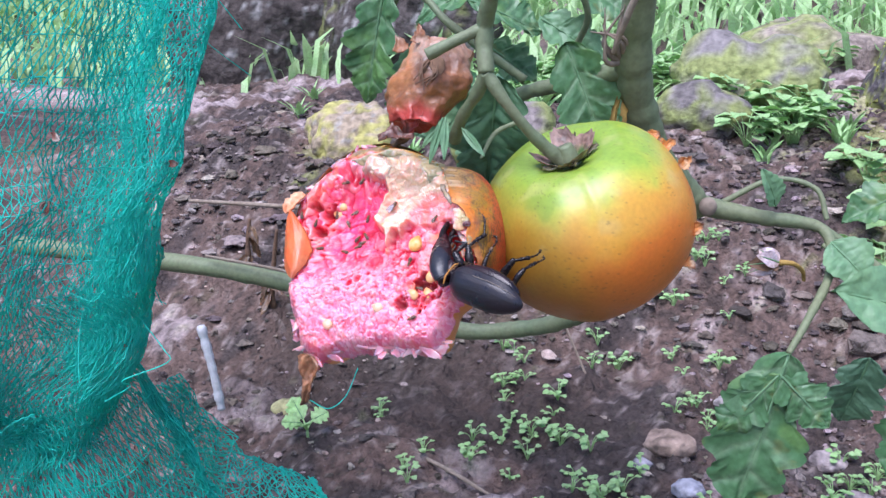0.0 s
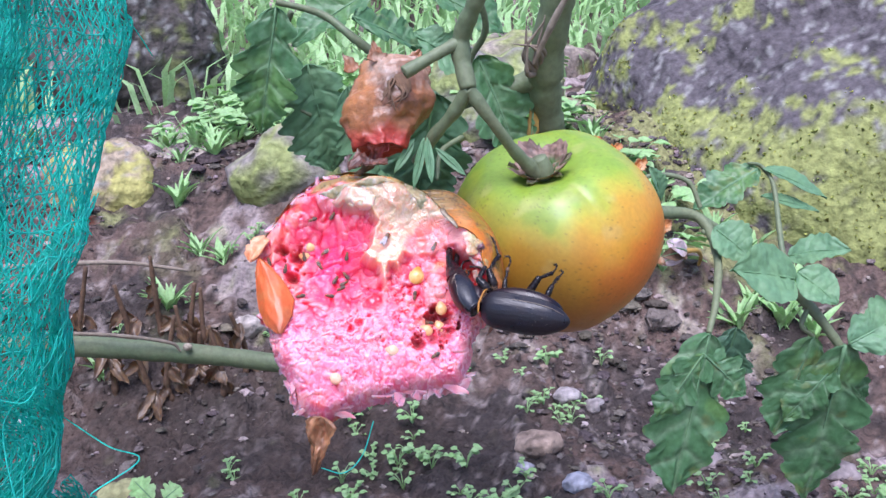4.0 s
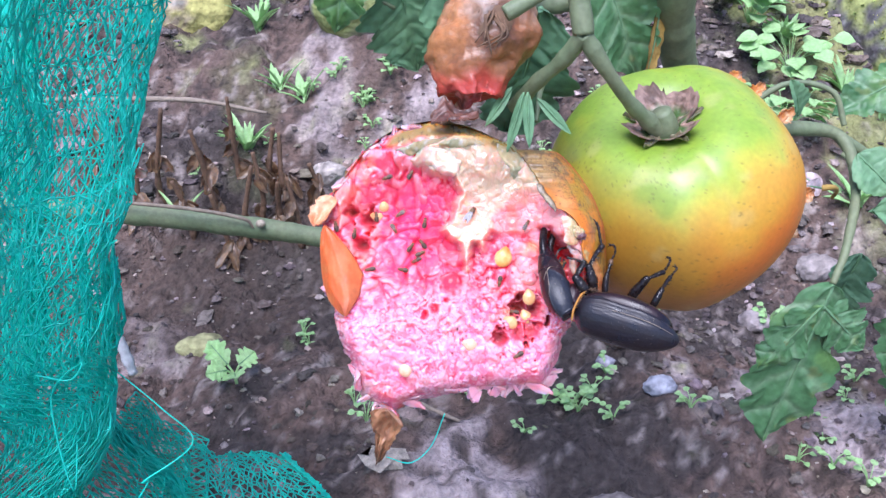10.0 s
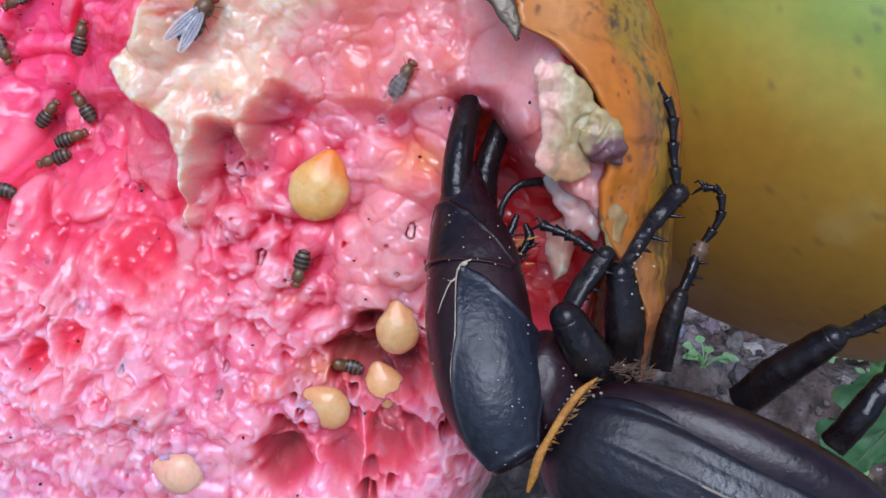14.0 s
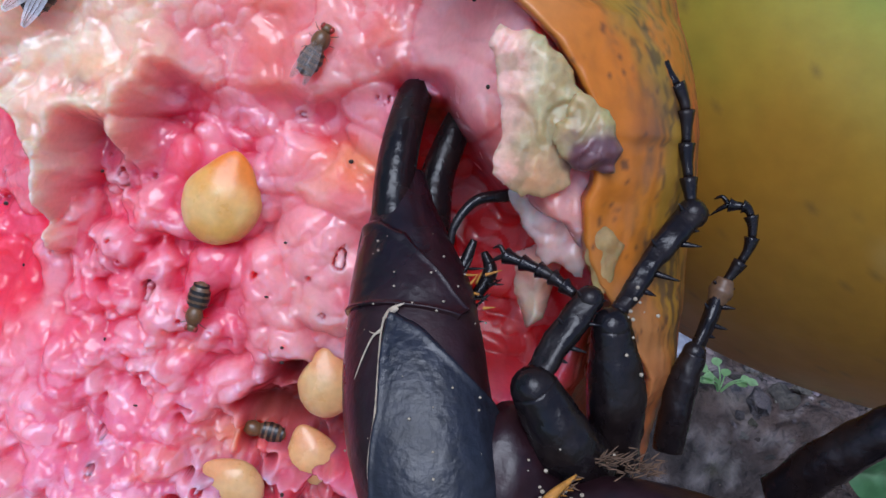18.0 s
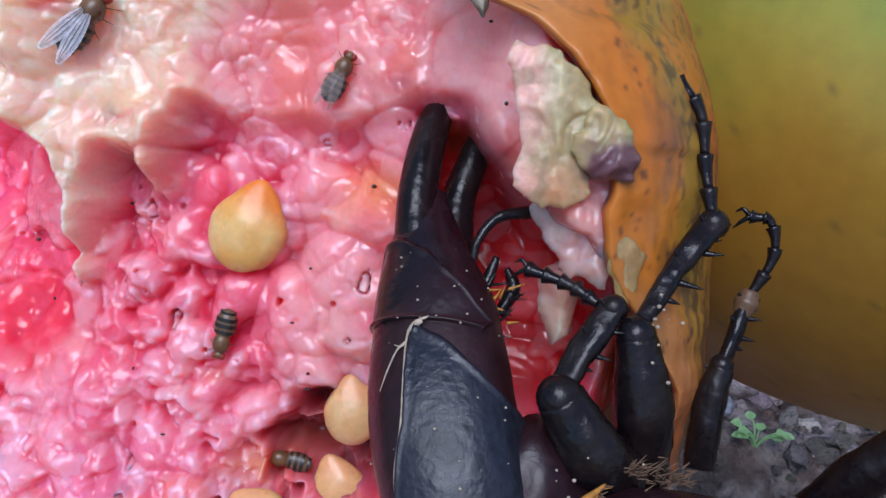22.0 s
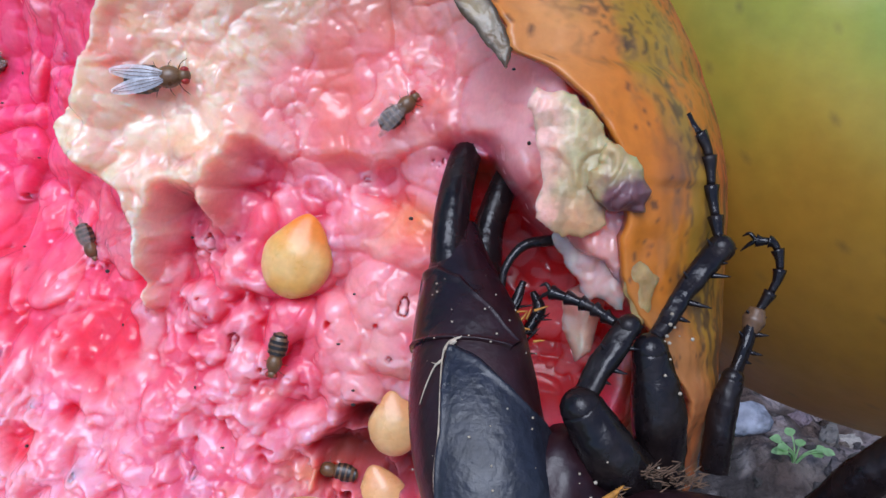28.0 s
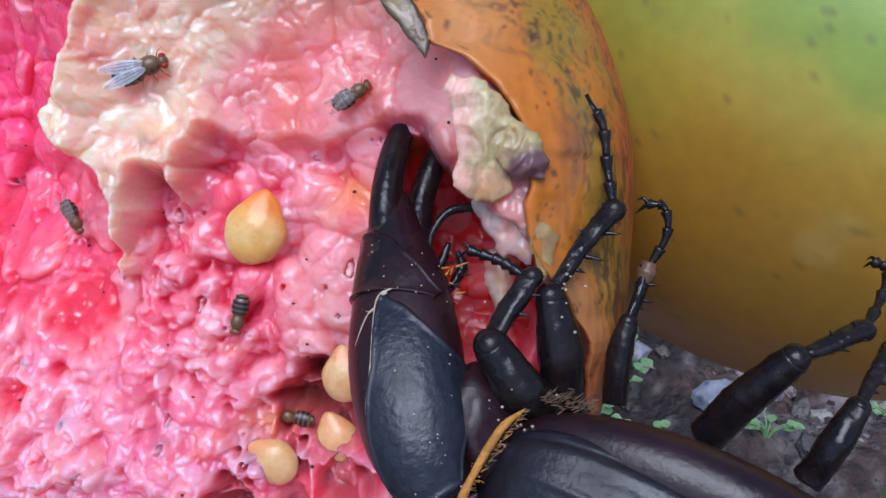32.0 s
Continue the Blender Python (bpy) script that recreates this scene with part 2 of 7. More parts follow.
WEED = material("bright_weed", (0.40, 0.66, 0.26), 0.5, scale=60, vary=0.25, bump=0.2, through_light=0.4, other=(0.48, 0.66, 0.34))
NETMAT = material("green_net_thread", (0.06, 0.82, 0.68), 0.35, scale=25, vary=0.2, bump=0.0, other=(0.03, 0.66, 0.55), through_light=0.5)
DRYBROWN = material("rotten_brown_skin", tint=True, rough=0.38, scale=90, vary=0.3, bump=0.5, bump_scale=500, bump_dist=0.0008, sss=0.15)
DRYTWIG = material("dry_twig", (0.20, 0.15, 0.11), 0.9, scale=50, vary=0.3, bump=0.6, bump_scale=300, bump_dist=0.0008, other=(0.27, 0.22, 0.17))
WING = material("clear_wing", (0.95, 0.92, 0.98), 0.2, scale=900, vary=0.3, bump=0.2, bump_scale=3000, bump_dist=0.00005)
FLYBODY = material("fly_body", (0.11, 0.045, 0.020), 0.35, scale=900, vary=0.3, bump=0.1, other=(0.15, 0.08, 0.03))
FLYDARK = material("fly_band", (0.02, 0.013, 0.01), 0.4, scale=900, vary=0.3, bump=0.1)
FLYEYE = material("fly_eye", (0.35, 0.02, 0.015), 0.4, scale=900, vary=0.2, bump=0.1)
ORANGE = material("orange_bristles", (0.50, 0.22, 0.03), 0.7, scale=600, vary=0.4, bump=0.5, bump_scale=2000, other=(0.35, 0.14, 0.02))
DUST = material("pale_crumbs", (0.50, 0.41, 0.30), 0.8, scale=600, vary=0.3, bump=0.3)
PETAL = material("withered_petal", (0.85, 0.74, 0.80), 0.6, scale=200, vary=0.3, bump=0.4, through_light=0.3, other=(0.42, 0.28, 0.22))
YELLOWSTALK = material("yellowed_stalk", (0.45, 0.28, 0.06), 0.6, scale=200, vary=0.3, bump=0.3)
DARKLEAF = material("shaded_leaf", (0.115, 0.24, 0.13), 0.5, scale=60, vary=0.25, bump=0.4, bump_scale=400, bump_dist=0.0006, through_light=0.25, other=(0.15, 0.29, 0.16))
PLASTIC = material("white_plastic", (0.62, 0.62, 0.64), 0.4, scale=80, vary=0.15, bump=0.1)
LIMP = material("limp_torn_skin", tint=True, rough=0.34, spec=0.5, scale=260, vary=0.2, bump=0.35, bump_scale=2200, bump_dist=0.00015, sss=0.7, sss_scale=0.0015, rough_vary=0.14)
FLYTAN = material("fly_pale_band", (0.15, 0.085, 0.045), 0.35, scale=900, vary=0.3, bump=0.1, other=(0.10, 0.05, 0.025))
DEADLEAF = material("withered_leaf", (0.09, 0.05, 0.03), 0.8, scale=60, vary=0.4, bump=0.5, other=(0.16, 0.09, 0.05))

WINGDIM = material("smoky_wing", (0.62, 0.52, 0.48), 0.25, scale=900, vary=0.3, bump=0.2, bump_scale=3000, bump_dist=0.00005)
WINGDIM.node_tree.nodes["Principled BSDF"].inputs["Alpha"].default_value = 0.3
WING.node_tree.nodes["Principled BSDF"].inputs["Alpha"].default_value = 0.5

# ---- the ground: level under the fruit, rising behind to a bank ----
def ground_height(x, y):
    x, y = np.asarray(x, float), np.asarray(y, float)
    h = 0.155 * step(0.20, 0.55, y) + 0.07 * np.clip(y - 0.5, 0, 3) + 0.55 * step(0.85, 2.3, y) - 0.015 * step(0.05, -0.4, y)
    near = np.exp(-(np.hypot(x, y - 0.3) / 1.2) ** 2)
    p = np.stack([x, y, x * 0], -1).reshape(-1, 3)
    rough_part = 0.022 * fbm(p * 9, 3, 5) + 0.012 * fbm(p * 38, 3, 9) + 0.0075 * fbm(p * 120, 3, 12)
    return h + (rough_part.reshape(x.shape)) * (0.35 + 0.65 * near) + 0.02


def build_ground():
    s = np.concatenate([-np.geomspace(60, 0.55, 26), np.linspace(-0.5, 0.6, 330), np.geomspace(0.65, 60, 26)])
    q = np.concatenate([-np.geomspace(60, 0.25, 20), np.linspace(-0.2, 0.85, 330), np.geomspace(0.9, 60, 30)])
    yy, xx = np.meshgrid(q, s, indexing="ij")
    zz = ground_height(xx, yy) - 0.02
    p = np.stack([xx, yy, zz * 0], -1).reshape(-1, 3)
    n1, n2 = fbm(p * 14, 3, 21), fbm(p * 55, 3, 27)
    c = np.tile(np.array([0.145, 0.099, 0.082]), (len(p), 1))
    c = blend(c, (0.44, 0.355, 0.345), step(0.30, 0.62, n1 + 0.5 * n2 + 0.6 * step(-0.10, -0.2, p[:, 0]) * step(0.15, 0.02, p[:, 1]) + 1.0 * np.exp(-((p[:, 0] - 0.025) / 0.055) ** 2 - ((p[:, 1] - 0.05) / 0.075) ** 2) + 0.4 * np.exp(-((p[:, 0] - 0.27) / 0.09) ** 2 - ((p[:, 1] - 0.2) / 0.1) ** 2) + 0.3 * step(0.45, 0.65, p[:, 1])))
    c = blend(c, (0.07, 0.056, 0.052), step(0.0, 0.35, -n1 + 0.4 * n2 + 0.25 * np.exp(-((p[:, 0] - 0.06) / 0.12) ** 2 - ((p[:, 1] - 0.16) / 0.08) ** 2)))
    c = blend(c, (0.10, 0.11, 0.05), 0.4 * step(0.3, 0.5, fbm(p * 22, 3, 33)))
    n3 = fbm(p * 170, 2, 35)
    c = blend(c, (0.42, 0.35, 0.32), 0.55 * step(0.26, 0.42, n3 + 0.3 * n2))
    c = blend(c, (0.05, 0.040, 0.036), 0.75 * step(0.18, 0.4, -n3 - 0.5 * n2))
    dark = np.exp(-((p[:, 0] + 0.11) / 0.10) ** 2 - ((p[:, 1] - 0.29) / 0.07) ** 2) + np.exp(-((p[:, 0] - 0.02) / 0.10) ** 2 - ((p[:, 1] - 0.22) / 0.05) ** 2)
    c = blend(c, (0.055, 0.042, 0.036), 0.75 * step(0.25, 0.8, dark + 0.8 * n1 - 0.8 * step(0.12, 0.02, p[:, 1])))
    mossy = np.exp(-((p[:, 0] - 0.37) / 0.12) ** 2 - ((p[:, 1] - 0.48) / 0.16) ** 2) + 0.7 * np.exp(-((p[:, 0] + 0.20) / 0.07) ** 2 - ((p[:, 1] - 0.52) / 0.08) ** 2)
    c = blend(c, (0.32, 0.33, 0.13), 0.75 * step(0.3, 0.75, mossy + 0.7 * n2 + 0.3 * n1))
    far = step(0.8, 2.0, np.hypot(p[:, 0], p[:, 1] - 0.3))
    c = blend(c, (0.11, 0.16, 0.06), far)
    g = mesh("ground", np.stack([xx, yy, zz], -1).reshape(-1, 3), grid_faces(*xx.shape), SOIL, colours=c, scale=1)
    return tagged(g, "bare grey-brown garden soil with moss patches rising to a bank", "ground", kind="structure")


build_ground()


def rock(name, centre, size, seed, label, mat=STONE, colours=None, rough=0.25, nu=48, nv=32):
    c = np.array(centre, float) * 1000
    v, f = blob_data((0, 0, 0), np.diag(np.array(size, float) * 1000), nu, nv)
    d = v / (np.linalg.norm(v, axis=1)[:, None] + 1e-9)
    k = 1 + rough * 1.6 * fbm(d * 1.3 + seed, 4, seed) + 0.35 * rough * fbm(d * 6 + seed, 3, seed + 3)
    v = v * k[:, None]
    col = colours(d, v) if colours else None
    ob = mesh(name, v, f, mat, colours=col)
    ob.location = Vector(c * MM)
    return tagged(ob, label, "rock")


def moss_colours(base, moss, amount, seed, foot=None):
    """Rock paint with moss; foot: heights in metres between which the moss thickens downwards."""
    def paint(d, v):
        n = fbm(v * 0.024 + seed, 5, seed)
        m = fbm(v * 0.11 + seed, 3, seed + 7)
        c = np.tile(np.array(base), (len(v), 1))
        c = blend(c, np.array(base) * 0.4, step(0.0, 0.35, m))
        c = blend(c, (0.33, 0.32, 0.30), 0.7 * step(0.2, 0.34, fbm(v * 0.16, 3, seed + 11)))
        lower = step(foot[0] * 1000, foot[1] * 1000, v[:, 2]) * 0.42 if foot else -0.0012 * v[:, 2]
        return blend(c, moss, step(-0.12, 0.2, n + amount + 0.7 * m + lower))
    return paint


boulder = rock("mossy_boulder", (0.640, 0.64, 0.06), (0.33, 0.33, 0.28), 3, "large grey boulder with lichen specks and yellow-green moss", MOSSROCK,
     moss_colours((0.115, 0.100, 0.105), (0.27, 0.29, 0.10), -0.22, 4, (0.19, 0.06)), 0.16, 300, 210)
def moss_tufts(rock_thing, count, seed, amount):
    """Tufts of moss and flat lichen crusts that grow on a rock."""
    r = np.random.RandomState(seed)
    v = np.array([q.co[:] for q in rock_thing.data.vertices])
    nrm = np.array([q.normal[:] for q in rock_thing.data.vertices])
    ok = np.flatnonzero(fbm(v * 24 + 4, 5, 4) + amount + 0.5 * fbm(v * 95, 3, 15) + 0.42 * step(0.19, 0.06, v[:, 2]) > 0)
    pick = ok[r.randint(0, len(ok), count)]
    o, n = v[pick] + r.normal(0, 0.0012, (count, 3)), nrm[pick] + r.normal(0, 0.55, (count, 3))
    n /= np.linalg.norm(n, axis=1)[:, None]
    a = np.cross(n, r.normal(0, 1, (count, 3)))
    a /= np.linalg.norm(a, axis=1)[:, None]
    b = np.cross(n, a)
    h, w = r.uniform(0.0015, 0.0055, (count, 1)), r.uniform(0.0008, 0.0022, (count, 1))
    pts = np.stack([o + w * a, o - 0.5 * w * a + 0.87 * w * b, o - 0.5 * w * a - 0.87 * w * b, o + h * n], 1).reshape(-1, 3)
    k = np.arange(count)[:, None] * 4
    f = np.vstack([k + np.array(q) for q in ((0, 1, 3), (1, 2, 3), (2, 0, 3))])
    c = np.array([0.30, 0.36, 0.10]) * r.uniform(0.5, 1.5, (count, 1)) + np.array([0.12, 0.05, 0.0]) * r.uniform(0, 1, (count, 1))
    tagged(mesh("moss", pts, f, MOSSROCK, rock_thing, colours=np.repeat(c, 4, 0), scale=1), "yellow-green moss tufts", kind="stuff")
    count //= 6
    pick = r.randint(0, len(v), count)
    o, n = v[pick], nrm[pick]
    a = np.cross(n, r.normal(0, 1, (count, 3)))
    a /= np.linalg.norm(a, axis=1)[:, None]
    b = np.cross(n, a)
    w = r.uniform(0.001, 0.0055, (count, 1))
    ring = [o + 0.0006 * n + w * r.uniform(0.5, 1.2, (count, 1)) * (math.cos(t) * a + math.sin(t) * b) for t in np.linspace(0, 2 * np.pi, 7)[:-1]]
    pts = np.stack(ring + [o + 0.0016 * n], 1).reshape(-1, 3)
    k = np.arange(count)[:, None] * 7
    f = np.vstack([k + np.array((q, (q + 1) % 6, 6)) for q in range(6)])
    c = np.array([0.50, 0.48, 0.47]) * r.uniform(0.6, 1.2, (count, 1))
    tagged(mesh("lichen", pts, f, MOSSROCK, rock_thing, colours=np.repeat(c, 7, 0), scale=1), "pale grey lichen crusts", kind="stuff")


moss_tufts(boulder, 26000, 31, -0.26)
rock("dark_boulder", (-0.265, 0.94, 0.22), (0.15, 0.12, 0.16), 8, "dark grey boulder at the top of the bank", MOSSROCK,
     moss_colours((0.085, 0.072, 0.066), (0.16, 0.17, 0.07), -0.35, 9), 0.2, 120, 80)
rock("dark_boulder", (-0.46, 0.93, 0.20), (0.16, 0.12, 0.17), 18, "dark brown-grey boulder beside another on the bank", MOSSROCK,
     moss_colours((0.075, 0.062, 0.056), (0.16, 0.17, 0.07), -0.4, 19), 0.2, 120, 80)
rock("mossy_stone", (-0.199, 0.545, 0.142), (0.054, 0.048, 0.046), 12, "small stone capped with yellow moss on the bank", MOSSROCK,
     moss_colours((0.34, 0.27, 0.19), (0.40, 0.37, 0.13), 0.25, 13), 0.25, 70, 50)

# ---- the fruit: a frame of its own, x across the bitten face, y into it, z up it ----
FRUIT = pose(0.00015, -0.03663, 0.21174, -30.23, 1.90, -3.35)


def px(u, v):
    """Across and up the bitten face, in millimetres, from a drawing of it at 0.1553 mm a unit."""
    return ((u - 800) * 0.1553, (460 - v) * 0.1553)


OUTLINE = [px(*q) for q in ((760, 200), (830, 212), (900, 245), (965, 290), (1012, 340), (1040, 390), (1054, 450), (1050, 520), (1030, 570),
                            (1003, 600), (993, 645), (972, 697), (850, 704), (745, 722), (690, 750), (630, 718), (614, 660), (585, 590),
                            (570, 480), (552, 410), (560, 350), (603, 290), (640, 248), (695, 214))]
PALE = [px(*q) for q in ((733, 288), (748, 256), (800, 232), (880, 235), (960, 280), (990, 335), (1010, 385), (1035, 425), (1025, 470), (1000, 440), (970, 405))] + [
    (24.9, 8.5), (23.3, 7.9), (21.1, 7.1), (19.4, 6.6), (17.5, 6.6), (15.1, 6.9), (13.0, 6.5), (11.1, 7.2), (9.9, 6.0), (9.4, 4.4), (8.9, 2.2), (8.2, 2.3), (7.0, 4.2), (5.9, 4.4),
    (5.7, 2.7), (5.2, 1.3), (4.7, 0.3), (4.7, -1.6), (4.3, -3.4), (3.4, -2.6), (3.3, -0.8), (2.8, 1.1), (2.0, 3.4), (0.8, 5.0), (-1.2, 6.2), (-3.0, 7.9), (-2.7, 9.7), (-0.7, 10.8), (0.2, 13.2), (0.4, 16.0), px(812, 345), px(800, 312), px(765, 310)]
HOLE = [(24.3, 8.5), (27.4, 7.9), (29.4, 5.2), (31.4, 3.2), (33.6, 2.6), (36.3, -1.4), (36.1, -6.4), (34.7, -9.3), (30, -9), (25.0, -4), (24.4, 3)]


def face_depth(x, z):
    """How deep the bitten face lies, without its fine relief."""
    d = 4.0 - 0.06 * x
    d = d + 11 * np.exp(-((x + 17) / 13) ** 2 - ((z - 12) / 15) ** 2) + 5 * np.exp(-((x + 8) / 10) ** 2 - ((z - 2) / 5) ** 2)
    d = d - 5 * np.exp(-((z + 24) / 13) ** 2) + 3 * np.exp(-((x - 18) / 6) ** 2 - ((z + 14) / 5) ** 2)
    d = d - 8 * np.exp(-((x - 36) / 10) ** 2 - ((z - 9) / 15) ** 2) - 3.0 * np.exp(-((x - 12) / 16) ** 2 - ((z - 26) / 9) ** 2)
    side = to_polygon(x, z, PALE) + 0.35 * vnoise(np.stack([x * 0.7, z * 0.7, x * 0], -1).reshape(-1, 3), 3).reshape(x.shape)
    pale = step(-0.9, 1.6, side)
    d = d - (1.8 + 2.8 * step(15, 8, x) + 3.3 * step(6, 0, x) * step(26, 18, z) + 2.0 * step(26, 30, x)) * pale - (0.25 + 0.5 * step(13, 9, x)) * np.exp(-((side - 1.2) / 1.0) ** 2)
    edge = to_polygon(x, z, OUTLINE)
    return d + 9 * np.clip(1 - edge / 6.5, 0, 1.2) ** 2, pale, edge


FACE = None


def puffs(p, seed, warp=0.6):
    """Rounded swellings with creases between, from 0 to 1."""
    q = p + warp * np.stack([vnoise(p * 0.9 + 7, seed + 40), vnoise(p * 0.9 + 19, seed + 41), p[:, 2] * 0], -1)
    return np.clip(np.sqrt(vnoise(q, seed) ** 2 + 0.012) * 1.5 - 0.1, 0, 1)


def domes(p, freq, seed, warp=0.35, low=0.25):
    """Plump round lobules packed side by side: their height from 0 to 1, and a number of each lobule's own from 0 to 1."""
    q = p[:, :2] * freq
    q = q + warp * np.stack([vnoise(p * freq * 1.1 + 3, seed + 60), vnoise(p * freq * 1.1 + 23, seed + 61)], -1)
    b = np.floor(q).astype(np.int64)
    best, ident = np.zeros(len(q)), np.zeros(len(q))
    for dx in (-1, 0, 1):
        for dy in (-1, 0, 1):
            i, j = b[:, 0] + dx, b[:, 1] + dy
            k = i * 0
            d2 = (q[:, 0] - i - hash3(i, j, k + 1, seed)) ** 2 + (q[:, 1] - j - hash3(i, j, k + 2, seed)) ** 2
            own = hash3(i, j, k + 3, seed)
            r = 0.45 + 0.45 * hash3(i, j, k + 4, seed)
            h = (low + (1 - low) * own) * np.sqrt(np.clip(1 - d2 / (r * r), 0, 1))
            more = h > best
            best[more], ident[more] = h[more], own[more]
    return best, ident


# lobes of pulp that stand out singly: across, up, half-width, height, paleness
LOBES = ((7.6, -2.7, 1.5, 1.6, 0.5), (9.2, -1.0, 1.3, 1.5, 0.6), (10.1, -4.2, 1.3, 1.3, 0.5), (10.9, -6.7, 1.4, 1.5, 0.65), (8.6, -5.9, 1.5, 1.5, 0.45), (6.6, -3.9, 1.2, 1.4, 0.6),
         (6.0, -6.6, 1.5, 1.2, 0.3), (4.4, -2.9, 0.9, 1.7, 0.9), (2.6, -4.3, 1.2, 1.0, 0.3), (5.8, -10.1, 2.4, 1.4, 0.2), (10.6, 0.8, 1.6, 1.0, 0.35), (18.4, -8.2, 2.3, 1.5, 0.6))
LOBES += ((17.0, -4.7, 2.6, 1.6, 0.75), (20.2, -2.0, 3.2, 1.8, 0.85), (21.2, -5.0, 2.6, 1.6, 0.95), (14.8, -7.6, 1.9, 1.2, 0.4), (22.2, 1.7, 2.4, 1.6, 1.0), (-2.9, -14.5, 2.2, 1.9, 0.7),
          (0.4, -16.3, 2.0, 1.7, 0.8), (3.7, -13.7, 2.1, 1.5, 0.6), (2.1, -18.4, 1.9, 1.8, 0.9), (7.4, -17.4, 2.5, 1.3, 0.3), (-5.5, -18.5, 2.0, 1.6, 0.7))
LOBES += ((9.4, -13.4, 2.0, 1.3, 0.4), (12.5, -13.0, 2.4, 1.5, 0.5), (15.3, -11.3, 1.8, 1.5, 0.5), (11.4, -15.8, 1.4, 1.4, 0.95), (10.2, -19.3, 2.4, 1.2, 0.4), (5.1, -16.4, 1.6, 1.4, 0.4),
          (24, -21, 3.4, 1.6, 0.5), (20.0, -23.0, 3.0, 1.2, 0.45), (13.4, 3.9, 1.6, 0.7, 0.5), (17.0, 3.6, 2.0, 0.7, 0.5), (12.2, -9.8, 1.7, 1.0, 0.3))
# wet hollows: across, up, half-width, depth, and how dark brown their shade is painted
HOLLOWS = ((-0.4, -6.2, 2.8, 2.4, 0.0), (-7.7, -15.1, 1.2, 1.6, 0.0), (-5.0, -13.6, 1.2, 1.6, 0.0), (18.9, -10.9, 1.3, 4.5, 0.9), (19.2, -13.4, 2.3, 6.0, 1.0), (21.6, -19.0, 2.0, 4.5, 0.8),
           (13.2, -21.7, 1.8, 5.0, 0.9), (22.2, -14.0, 2.0, 5.0, 0.9), (17.8, -20.2, 2.0, 3.0, 0.6), (-24, 11.5, 2.2, 4.5, 0.7), (-25.5, 4, 2.0, 4.0, 0.8), (2.4, -1.6, 1.2, 1.2, 0.0), (-28.5, 13.5, 1.6, 4, 0.9))

